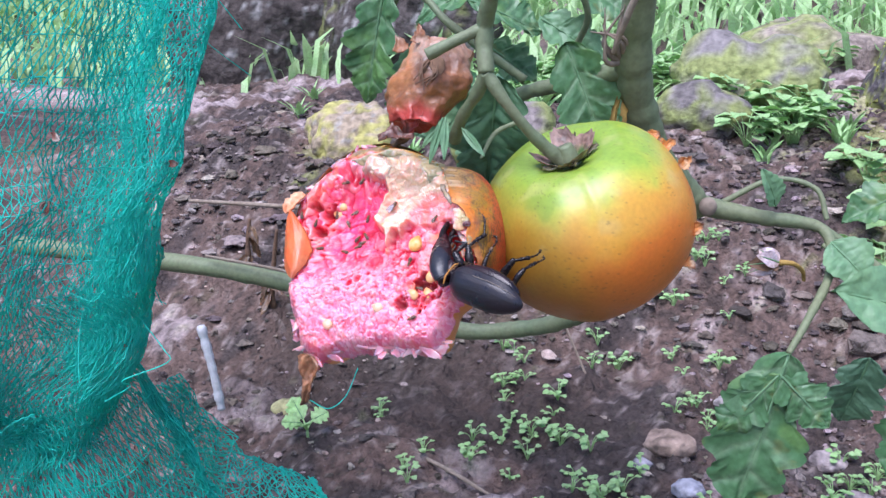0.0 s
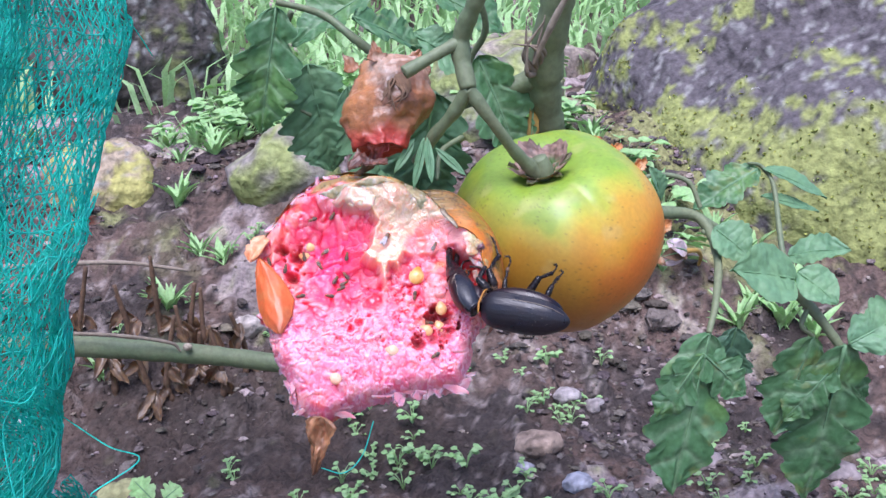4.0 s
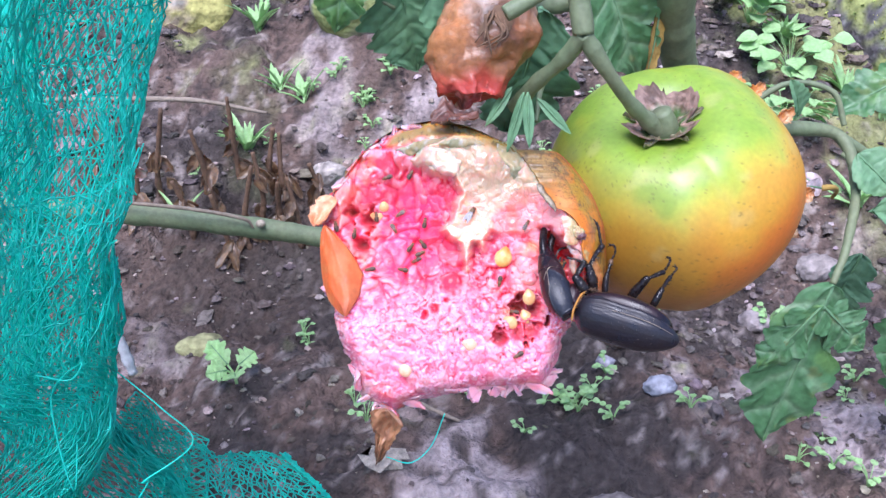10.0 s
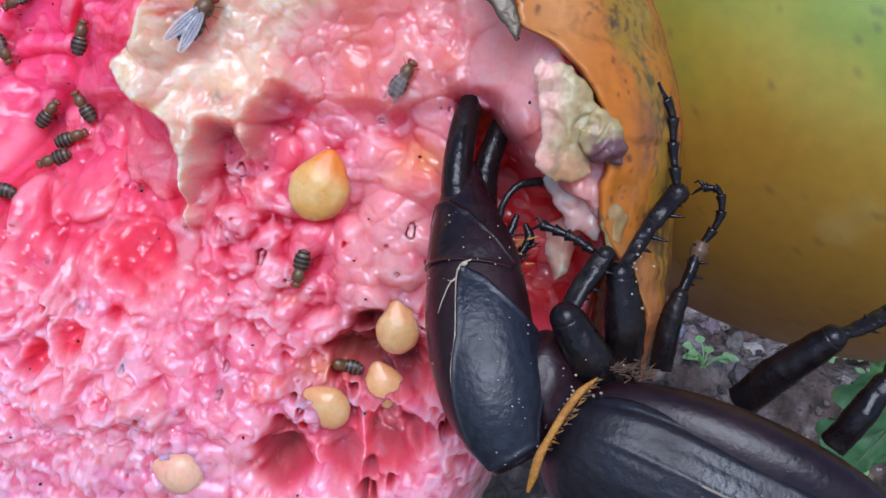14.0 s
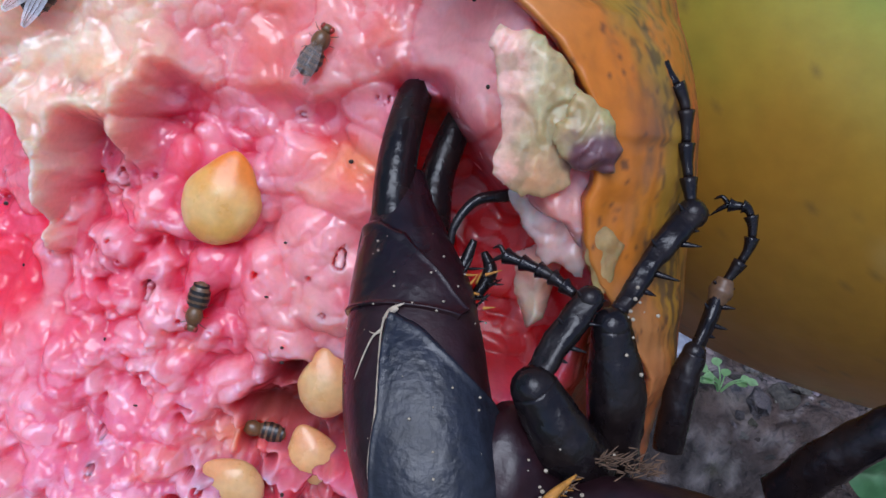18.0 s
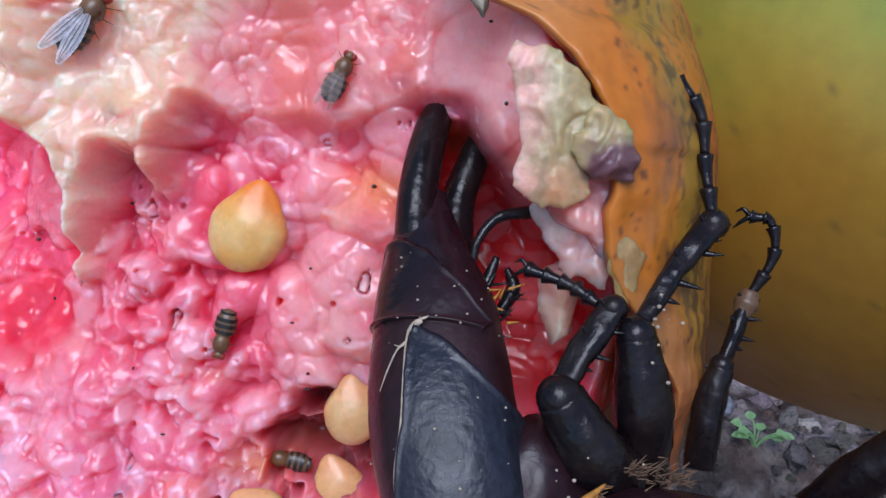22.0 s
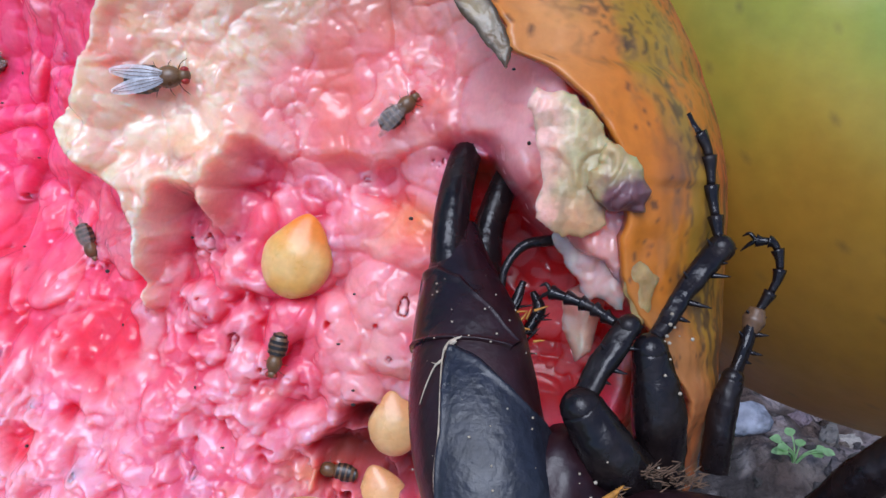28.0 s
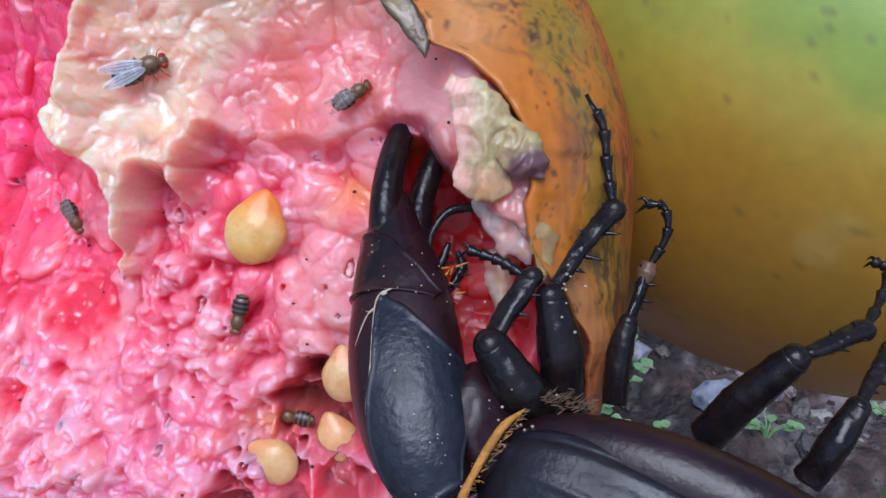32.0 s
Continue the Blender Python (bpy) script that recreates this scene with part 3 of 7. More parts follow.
def build_flesh(parent):
    xs = np.concatenate([np.arange(-42, -10, 0.24), np.arange(-10, 38, 0.105), np.arange(38, 46, 0.3)])
    zs = np.concatenate([np.arange(-47, -22, 0.24), np.arange(-22, 19, 0.105), np.arange(19, 44, 0.26)])
    z, x = np.meshgrid(zs, xs, indexing="ij")
    d, pale, edge = face_depth(x, z)
    shape = x.shape
    x, z, d, pale, edge = (a.ravel() for a in (x, z, d, pale, edge))
    p = np.stack([x, z, x * 0], -1)
    core = step(0, 10, edge) * np.exp(-((x + 12) / 12) ** 2 - ((z - 8) / 13) ** 2)
    lower = step(-6, -16, z)
    skin_right = step(0.5, 2.5, to_polygon(x, z, [(28, 26), (30, 21), (31.5, 14.5), (34, 8.5), (36.5, 2), (36.5, -8), (44, -10), (46, 8), (38, 24)]))
    skin_top = step(-1, 2.5, to_polygon(x, z, [(-18, 32.5), (-8, 33), (6, 32.5), (18, 29.5), (28, 24), (34, 26), (20, 42), (-10, 44)]) + 1.5 * vnoise(p * 0.35, 77))
    skin = np.maximum(skin_right, skin_top)
    wet = 1 - skin
    # lobes of three sizes, the named lobes over them, hollows between
    big, big_id = domes(p, 0.24, 50, 0.7)
    mid, mid_id = domes(p + 3, 0.55, 52, 0.9, 0.0)
    small, small_id = domes(p + 5, 1.25, 54, 0.7, 0.0)
    grain, _ = domes(p + 9, 2.7, 57, 0.3, 0.0)
    named, paleness = np.zeros(len(x)), np.zeros(len(x))
    for bx, bz, br, bh, tone in LOBES:
        near = (np.abs(x - bx) < 1.6 * br) & (np.abs(z - bz) < 1.6 * br)
        q = ((x[near] - bx) ** 2 + (z[near] - bz) ** 2) / (br * br) * (1 + 0.75 * vnoise(p[near] * (1.1 / br) + bx, 47) + 0.35 * vnoise(p[near] * (2.6 / br) + bz, 49))
        hh = bh * np.clip(1.25 - q, 0, 1.1) ** 0.7
        over = hh > named[near]
        k = np.flatnonzero(near)[over]
        named[k], paleness[k] = hh[over], tone
    hollow, brown = np.zeros(len(x)), np.zeros(len(x))
    for bx, bz, br, bh, tone in HOLLOWS:
        q = ((x - bx) ** 2 + (z - bz) ** 2) / (br * br) * (1 + 0.8 * vnoise(p * 0.5 + bz, 48) + 0.5 * vnoise(p * 1.2 + bx, 46))
        g = np.exp(-np.abs(q) ** 1.2)
        hollow, brown = np.maximum(hollow, g * bh), np.maximum(brown, g * tone)
    peach = np.exp(-((x - 20.5) / 4.2) ** 4 - ((z + 3.5) / 6.5) ** 4)
    froth = (1 - 0.8 * peach) * step(-0.25, 0.25, fbm(p * 0.14, 3, 64) + 0.35 * lower - 0.1)
    frost = pale * step(-0.2, 0.3, fbm(p * 0.22, 3, 67) + 0.15)
    rest = (1 - pale) * (1 - 0.75 * core) * (1 - 0.35 * peach)
    relief = rest * ((2.2 - 1.1 * lower) * big + (0.25 + 0.75 * froth + 0.5 * lower) * mid + (0.22 + 0.28 * lower) * small * (0.15 + froth) + 0.10 * lower * grain) + core * (1.3 * big + 0.35 * mid + 0.1 * small)
    relief = np.maximum(relief, 0.4 * relief + (1 - pale) * named * (1.05 + 0.12 * mid + 0.05 * small))
    relief += pale * (0.7 * big + 0.35 * mid + 0.16 * small * (0.3 + frost) + 0.09 * grain * frost + 0.5 * fbm(p * 0.3, 3, 61))
    relief += (1 - pale) * 0.05 * grain * (0.3 + froth) + 0.04 * fbm(p * 3.0, 2, 58)
    edge_of_sheet = to_polygon(x, z, PALE)
    relief += 0.12 * grain * np.exp(-((edge_of_sheet - 0.5) / 1.1) ** 2) * step(13, 8, x)
    relief = relief * (1 - 0.45 * step(-19, -25, z)) * wet - hollow * (1 - pale) * wet
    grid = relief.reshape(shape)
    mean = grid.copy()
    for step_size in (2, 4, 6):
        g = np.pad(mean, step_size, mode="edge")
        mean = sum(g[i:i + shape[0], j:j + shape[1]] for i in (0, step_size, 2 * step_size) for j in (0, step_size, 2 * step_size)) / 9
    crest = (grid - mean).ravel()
    y = d + 1.6 - relief + skin * (-1.0 + 0.5 * fbm(p * 0.2, 3, 60))
    hole = step(-0.2, 1.2, to_polygon(x, z, HOLE))
    y = y * (1 - hole) + hole * (5.5 + 3.5 * np.exp(-((x - 29) / 4) ** 2 - ((z - 1) / 6) ** 2) - 1.2 * big - 0.5 * mid)
    # colour: deep pink core, pale pulp below, cream layer over it, orange and spotted skin at the rim
    n1, n2, n3 = fbm(p * 0.16, 4, 70), fbm(p * 0.45, 4, 72), fbm(p * 1.3, 3, 73)
    c = np.tile(np.array([0.84, 0.17, 0.22]), (len(x), 1))
    c = blend(c, (0.96, 0.11, 0.26), np.clip(core * 1.4, 0, 1))
    c = blend(c, (0.91, 0.46, 0.56), lower * step(-0.6, 0.1, n1 + 0.2) * 0.9)
    c = blend(c, (0.94, 0.76, 0.72), lower * 0.65 * step(-0.05, 0.35, n2 + 0.3 * n3))
    c = blend(c, (0.90, 0.42, 0.38), (1 - core) * 0.75 * step(0.5, 0.95, big_id + 0.5 * n2) * (1 - 0.4 * lower))
    c = blend(c, (0.93, 0.55, 0.54), (1 - 0.7 * core) * 0.6 * step(0.65, 0.95, mid_id) * step(0.1, 0.5, mid))
    seen = step(0.15, 0.7, named)
    c = blend(c, (0.84, 0.20, 0.26), seen * (1 - paleness) * 0.6)
    c = blend(c, (0.93, 0.48, 0.46), seen * step(0.3, 0.85, paleness) * 0.85)
    c = blend(c, (0.90, 0.55, 0.32), seen * step(0.8, 1.0, paleness) * 0.7 * step(-0.4, 0.2, n2 + 0.1))
    c = blend(c, (0.86, 0.12, 0.19), 0.75 * step(0.0, 0.3, fbm(p * 0.21 + 40, 4, 91)) * (1 - pale) * (1 - 0.45 * lower))
    c = blend(c, (0.93, 0.58, 0.50), 0.55 * step(0.08, 0.35, fbm(p * 0.27 + 80, 4, 92)) * (1 - pale) * (1 - core))
    c = blend(c, (0.94, 0.68, 0.70), lower * 0.6 * step(0.55, 0.9, small_id) * step(0.1, 0.4, small))
    # creases deep red with juice and painted shade, crests pale with painted light
    c = blend(c, (0.86, 0.26, 0.40), lower * 0.6 * step(0.25, 0.05, mid) * step(0.2, 0.0, small))
    juice_shade = (1 - pale) * (1 - 0.5 * core) * (1 - 0.55 * lower)
    c = blend(c, (0.82, 0.05, 0.11), 0.8 * step(0.0, -0.55, crest + 0.15 * n2) * juice_shade)
    c = blend(c, (0.95, 0.64, 0.62), 0.6 * step(0.12, 0.6, crest + 0.3 * n2) * juice_shade)
    c = blend(c, (0.93, 0.58, 0.47), 0.65 * peach * step(-0.5, 0.2, n2 + 0.3) * (1 - pale))
    c = blend(c, (0.84, 0.36, 0.12), 0.85 * np.exp(-((x - 22.2) / 2.6) ** 2 - ((z - 3.6) / 1.7) ** 2))
    c = blend(c, (0.86, 0.42, 0.20), 0.5 * step(0.12, 0.35, fbm(p * 0.11, 3, 74) + 0.3 * n2) * (1 - core) * (1 - 0.6 * lower))
    c = blend(c, (0.84, 0.38, 0.12), 0.8 * np.exp(-((x - 16.2) / 2.4) ** 2 - ((z + 14.6) / 1.4) ** 2))
    c = blend(c, (0.86, 0.05, 0.10), np.clip(hollow * 0.6, 0, 0.9) * (1 - brown))
    # the upper sheet: cream and drying at the side of the stalk, frosted pink towards the hole
    cream = pale * step(1.2, -1.2, x - 11.2 - 0.75 * np.clip(z - 10, 0, 14) - 1.3 * np.clip(z - 18, 0, 8) + 3.0 * n1 + 2.2 * n2)
    c = blend(c, (0.87, 0.31, 0.32), pale * 0.9)
    c = blend(c, (0.92, 0.47, 0.45), pale * step(0.3, 0.8, mid_id + 0.6 * n2) * 0.75)
    c = blend(c, (0.95, 0.66, 0.62), pale * frost * step(0.5, 0.9, small_id) * step(0.1, 0.5, small) * 0.6)
    # paler pink by the hole, with light painted in against the slope's shade
    c = blend(c, (0.96, 0.60, 0.60), pale * step(20, 27, x) * 0.75 * step(-0.4, 0.2, n2))
    c = blend(c, (0.84, 0.27, 0.20), pale * (1 - cream) * step(0.05, 0.3, fbm(p * 0.3, 3, 79)) * 0.6)
    c = blend(c, (0.94, 0.63, 0.47), cream * 0.93)
    c = blend(c, (0.97, 0.80, 0.66), cream * step(-0.1, 0.3, n2 + 0.3 * n3) * 0.7)
    c = blend(c, (0.92, 0.50, 0.42), cream * step(0.55, 0.85, mid_id) * 0.55)
    c = blend(c, (0.82, 0.30, 0.26), cream * step(0.08, 0.32, fbm(p * 0.30, 4, 81)) * step(24, 12, z) * 0.75)
    c = blend(c, (0.86, 0.50, 0.28), cream * step(0.1, 0.35, fbm(p * 0.5, 3, 82)) * 0.5)
    c = blend(c, (0.66, 0.42, 0.32), pale * step(17, 23, z + 3 * n1) * 0.8)
    c = blend(c, (0.80, 0.62, 0.50), pale * step(17, 23, z + 2 * n1) * step(-0.1, 0.3, n2 + 0.6 * n1) * 0.7)
    c = blend(c, (0.30, 0.24, 0.11), pale * step(2, 9, x + 4 * n1) * step(18, 24, z + 3 * n2) * 0.8)
    c = blend(c, (0.78, 0.40, 0.36), pale * step(14, 20, z) * step(0.1, 0.35, fbm(p * 0.2 + 30, 4, 84)) * 0.7)
    c = blend(c, (0.32, 0.26, 0.16), pale * step(0.15, 0.42, fbm(p * 0.24, 4, 83) + 0.25 * step(22, 30, z)) * step(17, 27, z) * 0.8)
    c = blend(c, (0.30, 0.20, 0.17), 0.6 * np.exp(-((x - 6.4) ** 2 + (z - 6.9) ** 2) / 0.35) + 0.5 * np.exp(-((x - 7.4) / 1.6) ** 2 - ((z - 13.4) / 1.2) ** 2) * step(-0.1, 0.2, n2))
    c = blend(c, (0.50, 0.16, 0.20), 0.7 * np.exp(-((x - 23.2) / 1.3) ** 2 - ((z - 9.9) / 0.7) ** 2))
    c = blend(c, (0.52, 0.37, 0.27), pale * 0.62 * step(14, 19, z + 2 * n1))
    rot = skin_top * step(-0.35, 0.3, fbm(p * 0.2, 4, 78) + 0.2)
    c = blend(c, (0.62, 0.32, 0.07), skin)
    c = blend(c, (0.80, 0.27, 0.07), skin_right * step(0, 5, x - 36 - 0.15 * z))
    c = blend(c, (0.25, 0.19, 0.08), rot * 0.85)
    c = blend(c, (0.42, 0.34, 0.22), rot * 0.6 * step(0.1, 0.35, n2))
    c = blend(c, (0.50, 0.15, 0.02), skin_right * 0.6)
    c = blend(c, (0.12, 0.09, 0.06), skin * step(0.28, 0.42, fbm(p * np.array([1.0, 0.5, 1]), 3, 80)) * 0.8)
    c = blend(c, (0.78, 0.06, 0.06), hole)
    c = blend(c, (0.82, 0.30, 0.26), hole * 0.6 * step(0.5, 0.8, mid_id) * step(0.1, 0.4, mid))
    c = blend(c, (0.82, 0.34, 0.10), hole * step(5.5, 8, z))
    # hollows darkened to brown, the shade in them put into the colour
    c = blend(c, (0.30, 0.06, 0.03), brown * (1 - pale) * 0.85)
    tint = np.array([0.89, 0.60, 0.74])
    tint = tint + (np.array([0.93, 0.72, 0.72]) - tint) * (pale * (1 - cream))[:, None]
    c *= tint + (np.array([0.96, 0.92, 0.86]) - tint) * np.maximum(np.maximum(cream, skin), pale * step(17, 22, z))[:, None]
    keep = edge + 1.5 * fbm(p * 0.45, 3, 99) > 0.1
    verts = np.stack([x, y, z], -1)
    used = grid_faces(*shape, keep=keep)
    index = np.full(len(x), -1)
    ids = np.unique(used)
    index[ids] = np.arange(len(ids))
    global FACE
    FACE = (xs, zs, y.reshape(shape))
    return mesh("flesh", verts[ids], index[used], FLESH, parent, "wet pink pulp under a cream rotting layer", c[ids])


def face_at(x, z):
    """How deep the finished face lies at a point."""
    xs, zs, y = FACE
    i, j = np.clip(np.searchsorted(zs, z), 0, len(zs) - 1), np.clip(np.searchsorted(xs, x), 0, len(xs) - 1)
    return float(y[max(i - 2, 0):i + 3, max(j - 2, 0):j + 3].min())



def build_back(parent):
    """The skin that still holds the fruit from behind, joined to the rim of the bite."""
    rim = smooth_line(OUTLINE + OUTLINE[:1], 150)[:-1]
    x, z = rim[:, 0], rim[:, 1]
    rings, cols = [], []
    for k, s in enumerate(np.linspace(0, 1, 26)):
        a = s * np.pi / 2
        r = np.cos(a) ** 0.75 * (1 + 0.02 * np.sin(a * 2))
        cx, cz = 3, 1
        y = 9.5 + 0.06 * -x * (1 - s) + 36 * np.sin(a)
        rings.append(np.stack([cx + (x - cx) * 0.955 * r * (1.0 + 0.03 * np.sin(s * np.pi)), y + 0.5, cz + (z - cz) * (0.955 + 0.03 * step(5, 25, z)) * r * (1.0 + 0.03 * np.sin(s * np.pi))], -1))
    v = np.vstack(rings)
    c = np.tile(np.array([0.78, 0.27, 0.06]), (len(v), 1))
    c = blend(c, (0.48, 0.33, 0.10), step(5, 26, v[:, 2]))
    c = blend(c, (0.20, 0.15, 0.07), 0.8 * step(0.05, 0.35, fbm(v * 0.12, 4, 90)) * step(10, 34, v[:, 2]))
    return mesh("skin", v, grid_faces(26, len(rim), True), SKIN, parent, "orange skin with brown spots", c)


eaten = holder("eaten_tomato", FRUIT, "half-eaten orange tomato with wet pink flesh, hanging on its stalk", "tomato")
build_back(eaten)
build_flesh(eaten)


# ---- the ripening tomato beside it ----
def build_ripe():
    axis = Vector((-0.25, -0.76, 0.60)).normalized()
    m = FRUIT @ pose(0.0687, 0.036, 0.0227)
    thing = holder("ripening_tomato", m, "large ripening tomato, green round the stalk and orange below", "tomato")
    q = axis.to_track_quat("Z", "Y").to_matrix()
    nv, nu = 200, 320
    th, ph = np.meshgrid(np.linspace(0.001, np.pi, nv), np.linspace(0, 2 * np.pi, nu, endpoint=False), indexing="ij")
    th, ph = th.ravel(), ph.ravel()
    lobes = 0.034 * np.cos(5 * ph + 0.7) + 0.020 * np.cos(3 * ph + 2.0) - 0.05 * np.exp(-(((ph - 1.55 + np.pi) % (2 * np.pi) - np.pi) / 0.16) ** 2) * step(1.7, 0.7, th)
    r = 39.8 * (1 + lobes * np.sin(th) * step(2.6, 0.3, th))
    k = np.cos(th)
    dimple = 11.0 * np.exp(-(th / 0.36) ** 2)
    p = np.stack([r * np.sin(th) * np.cos(ph), r * np.sin(th) * np.sin(ph), 35.5 * k - dimple], -1)
    seam = np.exp(-(((ph - 5.35 + np.pi) % (2 * np.pi) - np.pi) / 0.07) ** 2) * step(0.25, 0.6, th) * step(1.5, 0.8, th)
    p *= (1 - 0.012 * seam)[:, None]
    p *= (1 + 0.03 * np.exp(-(((ph - 4.95 + np.pi) % (2 * np.pi) - np.pi) / 0.25) ** 2) * np.sin(th))[:, None]
    p = p @ np.array(q).T
    n1, n2 = fbm(p * 0.05 + 3, 3, 101), fbm(p * 0.2, 3, 105)
    polar = np.arccos(np.clip((p / np.linalg.norm(p, axis=1)[:, None]) @ np.array(q)[:, 2], -1, 1))
    streak = 0.35 * np.cos(5 * ph + 0.6) + 0.2 * np.cos(9 * ph + 1.0)
    green = 1.25 - polar + 0.26 * streak + 0.55 * n1 + 0.14 * n2 - 0.010 * p[:, 0] + 0.006 * p[:, 2] + 0.2 * np.exp(-((p[:, 0] + 10) / 13) ** 2 - ((p[:, 2] - 8) / 11) ** 2) - 0.24 * np.exp(-((p[:, 0] + 24) / 18) ** 2 - ((p[:, 2] + 12) / 14) ** 2)
    c = np.tile(np.array([0.72, 0.19, 0.02]), (len(p), 1))
    c = blend(c, (0.66, 0.33, 0.03), step(-0.75, -0.1, green))
    c = blend(c, (0.56, 0.46, 0.05), step(-0.15, 0.35, green))
    c = blend(c, (0.34, 0.46, 0.045), step(0.15, 0.65, green))
    c = blend(c, (0.22, 0.36, 0.04), 0.7 * step(0.35, 0.9, green + 0.5 * n2))
    # the lower left painted brown: shade beside the other fruit put into its colour
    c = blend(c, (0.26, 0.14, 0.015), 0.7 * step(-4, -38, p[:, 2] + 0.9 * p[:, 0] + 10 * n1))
    c = blend(c, (0.60, 0.52, 0.22), 0.25 * step(0.22, 0.4, fbm(p * 0.09 + 5, 3, 118)) * step(-0.5, 0.2, green))
    spots = step(0.36, 0.42, fbm(p * 1.5, 3, 110)) * step(0.0, 0.25, fbm(p * 0.10, 2, 112))
    c = blend(c, (0.10, 0.07, 0.025), 0.5 * spots)
    c = blend(c, (0.12, 0.08, 0.03), 0.5 * step(0.46, 0.50, fbm(p * 1.7 + 3, 2, 125)))
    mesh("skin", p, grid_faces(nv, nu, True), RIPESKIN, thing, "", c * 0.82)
    return thing, np.array(q), m


ripe, RIPE_AXES, RIPE = build_ripe()


def surface_at(x, z):
    """How deep the flesh lies at many points."""
    xs, zs, y = FACE
    return y[np.clip(np.searchsorted(zs, z), 0, len(zs) - 1), np.clip(np.searchsorted(xs, x), 0, len(xs) - 1)]


def patch(name, outline, depth, rise, relief, mat, paint, label="", seed=0, cell=0.16, rough=0.5):
    """A limp torn piece lying on the face: rounded at its edge, crumpled on top, closed below."""
    o = np.array(outline, float)
    xs, zs = np.arange(o[:, 0].min() - 1, o[:, 0].max() + 1, cell), np.arange(o[:, 1].min() - 1, o[:, 1].max() + 1, cell)
    z, x = np.meshgrid(zs, xs, indexing="ij")
    shape = x.shape
    x, z = x.ravel(), z.ravel()
    p = np.stack([x, z, x * 0], -1)
    side = to_polygon(x, z, outline) + rough * fbm(p * 0.9, 3, 600 + seed)
    up = np.clip(side / 0.9, 0, 1) ** 0.5
    fold = np.abs(fbm(p * np.array([0.32, 0.22, 1]) + 0.5 * vnoise(p * 0.4, 611)[:, None], 3, 604 + seed))
    low = depth(x, z)
    for _ in range(3):
        g = np.pad(low.reshape(shape), 2, mode="edge")
        low = sum(g[i:i + shape[0], j:j + shape[1]] for i in range(5) for j in range(5)).ravel() / 25
    y = low - up * (rise + relief * (1.7 * fold + 0.25 * np.abs(fbm(p * np.array([1.4, 0.6, 1]), 3, 607 + seed)) + 0.10 * fbm(p * 2.2, 3, 609)))
    gz, gx = (g.ravel() for g in np.gradient(side.reshape(shape), cell))
    out = np.where(side < 0, -side, 0) / np.maximum(gx * gx + gz * gz, 0.3)
    f = grid_faces(*shape, keep=side > -1.1 * cell)
    x, z = x + out * gx, z + out * gz
    v = np.vstack([np.stack([x, y, z], -1), np.stack([x, low + 0.9 * up, z], -1)])
    c = paint(p, side, fold)
    ids = np.unique(np.concatenate([f.ravel(), f.ravel() + len(x)]))
    index = np.full(len(v), -1)
    index[ids] = np.arange(len(ids))
    return mesh(name, v[ids], np.vstack([index[f], index[(f + len(x))[:, ::-1]]]), mat, eaten, label, np.vstack([c, c])[ids])


# ---- the stag beetle ----
def frame_axes(a, n):
    """Unit axes: along a, towards n, and across both."""
    a = np.array(a, float) / np.linalg.norm(a)
    n = np.array(n, float) - a * np.dot(a, n)
    n /= np.linalg.norm(n)
    return a, n, np.cross(a, n)


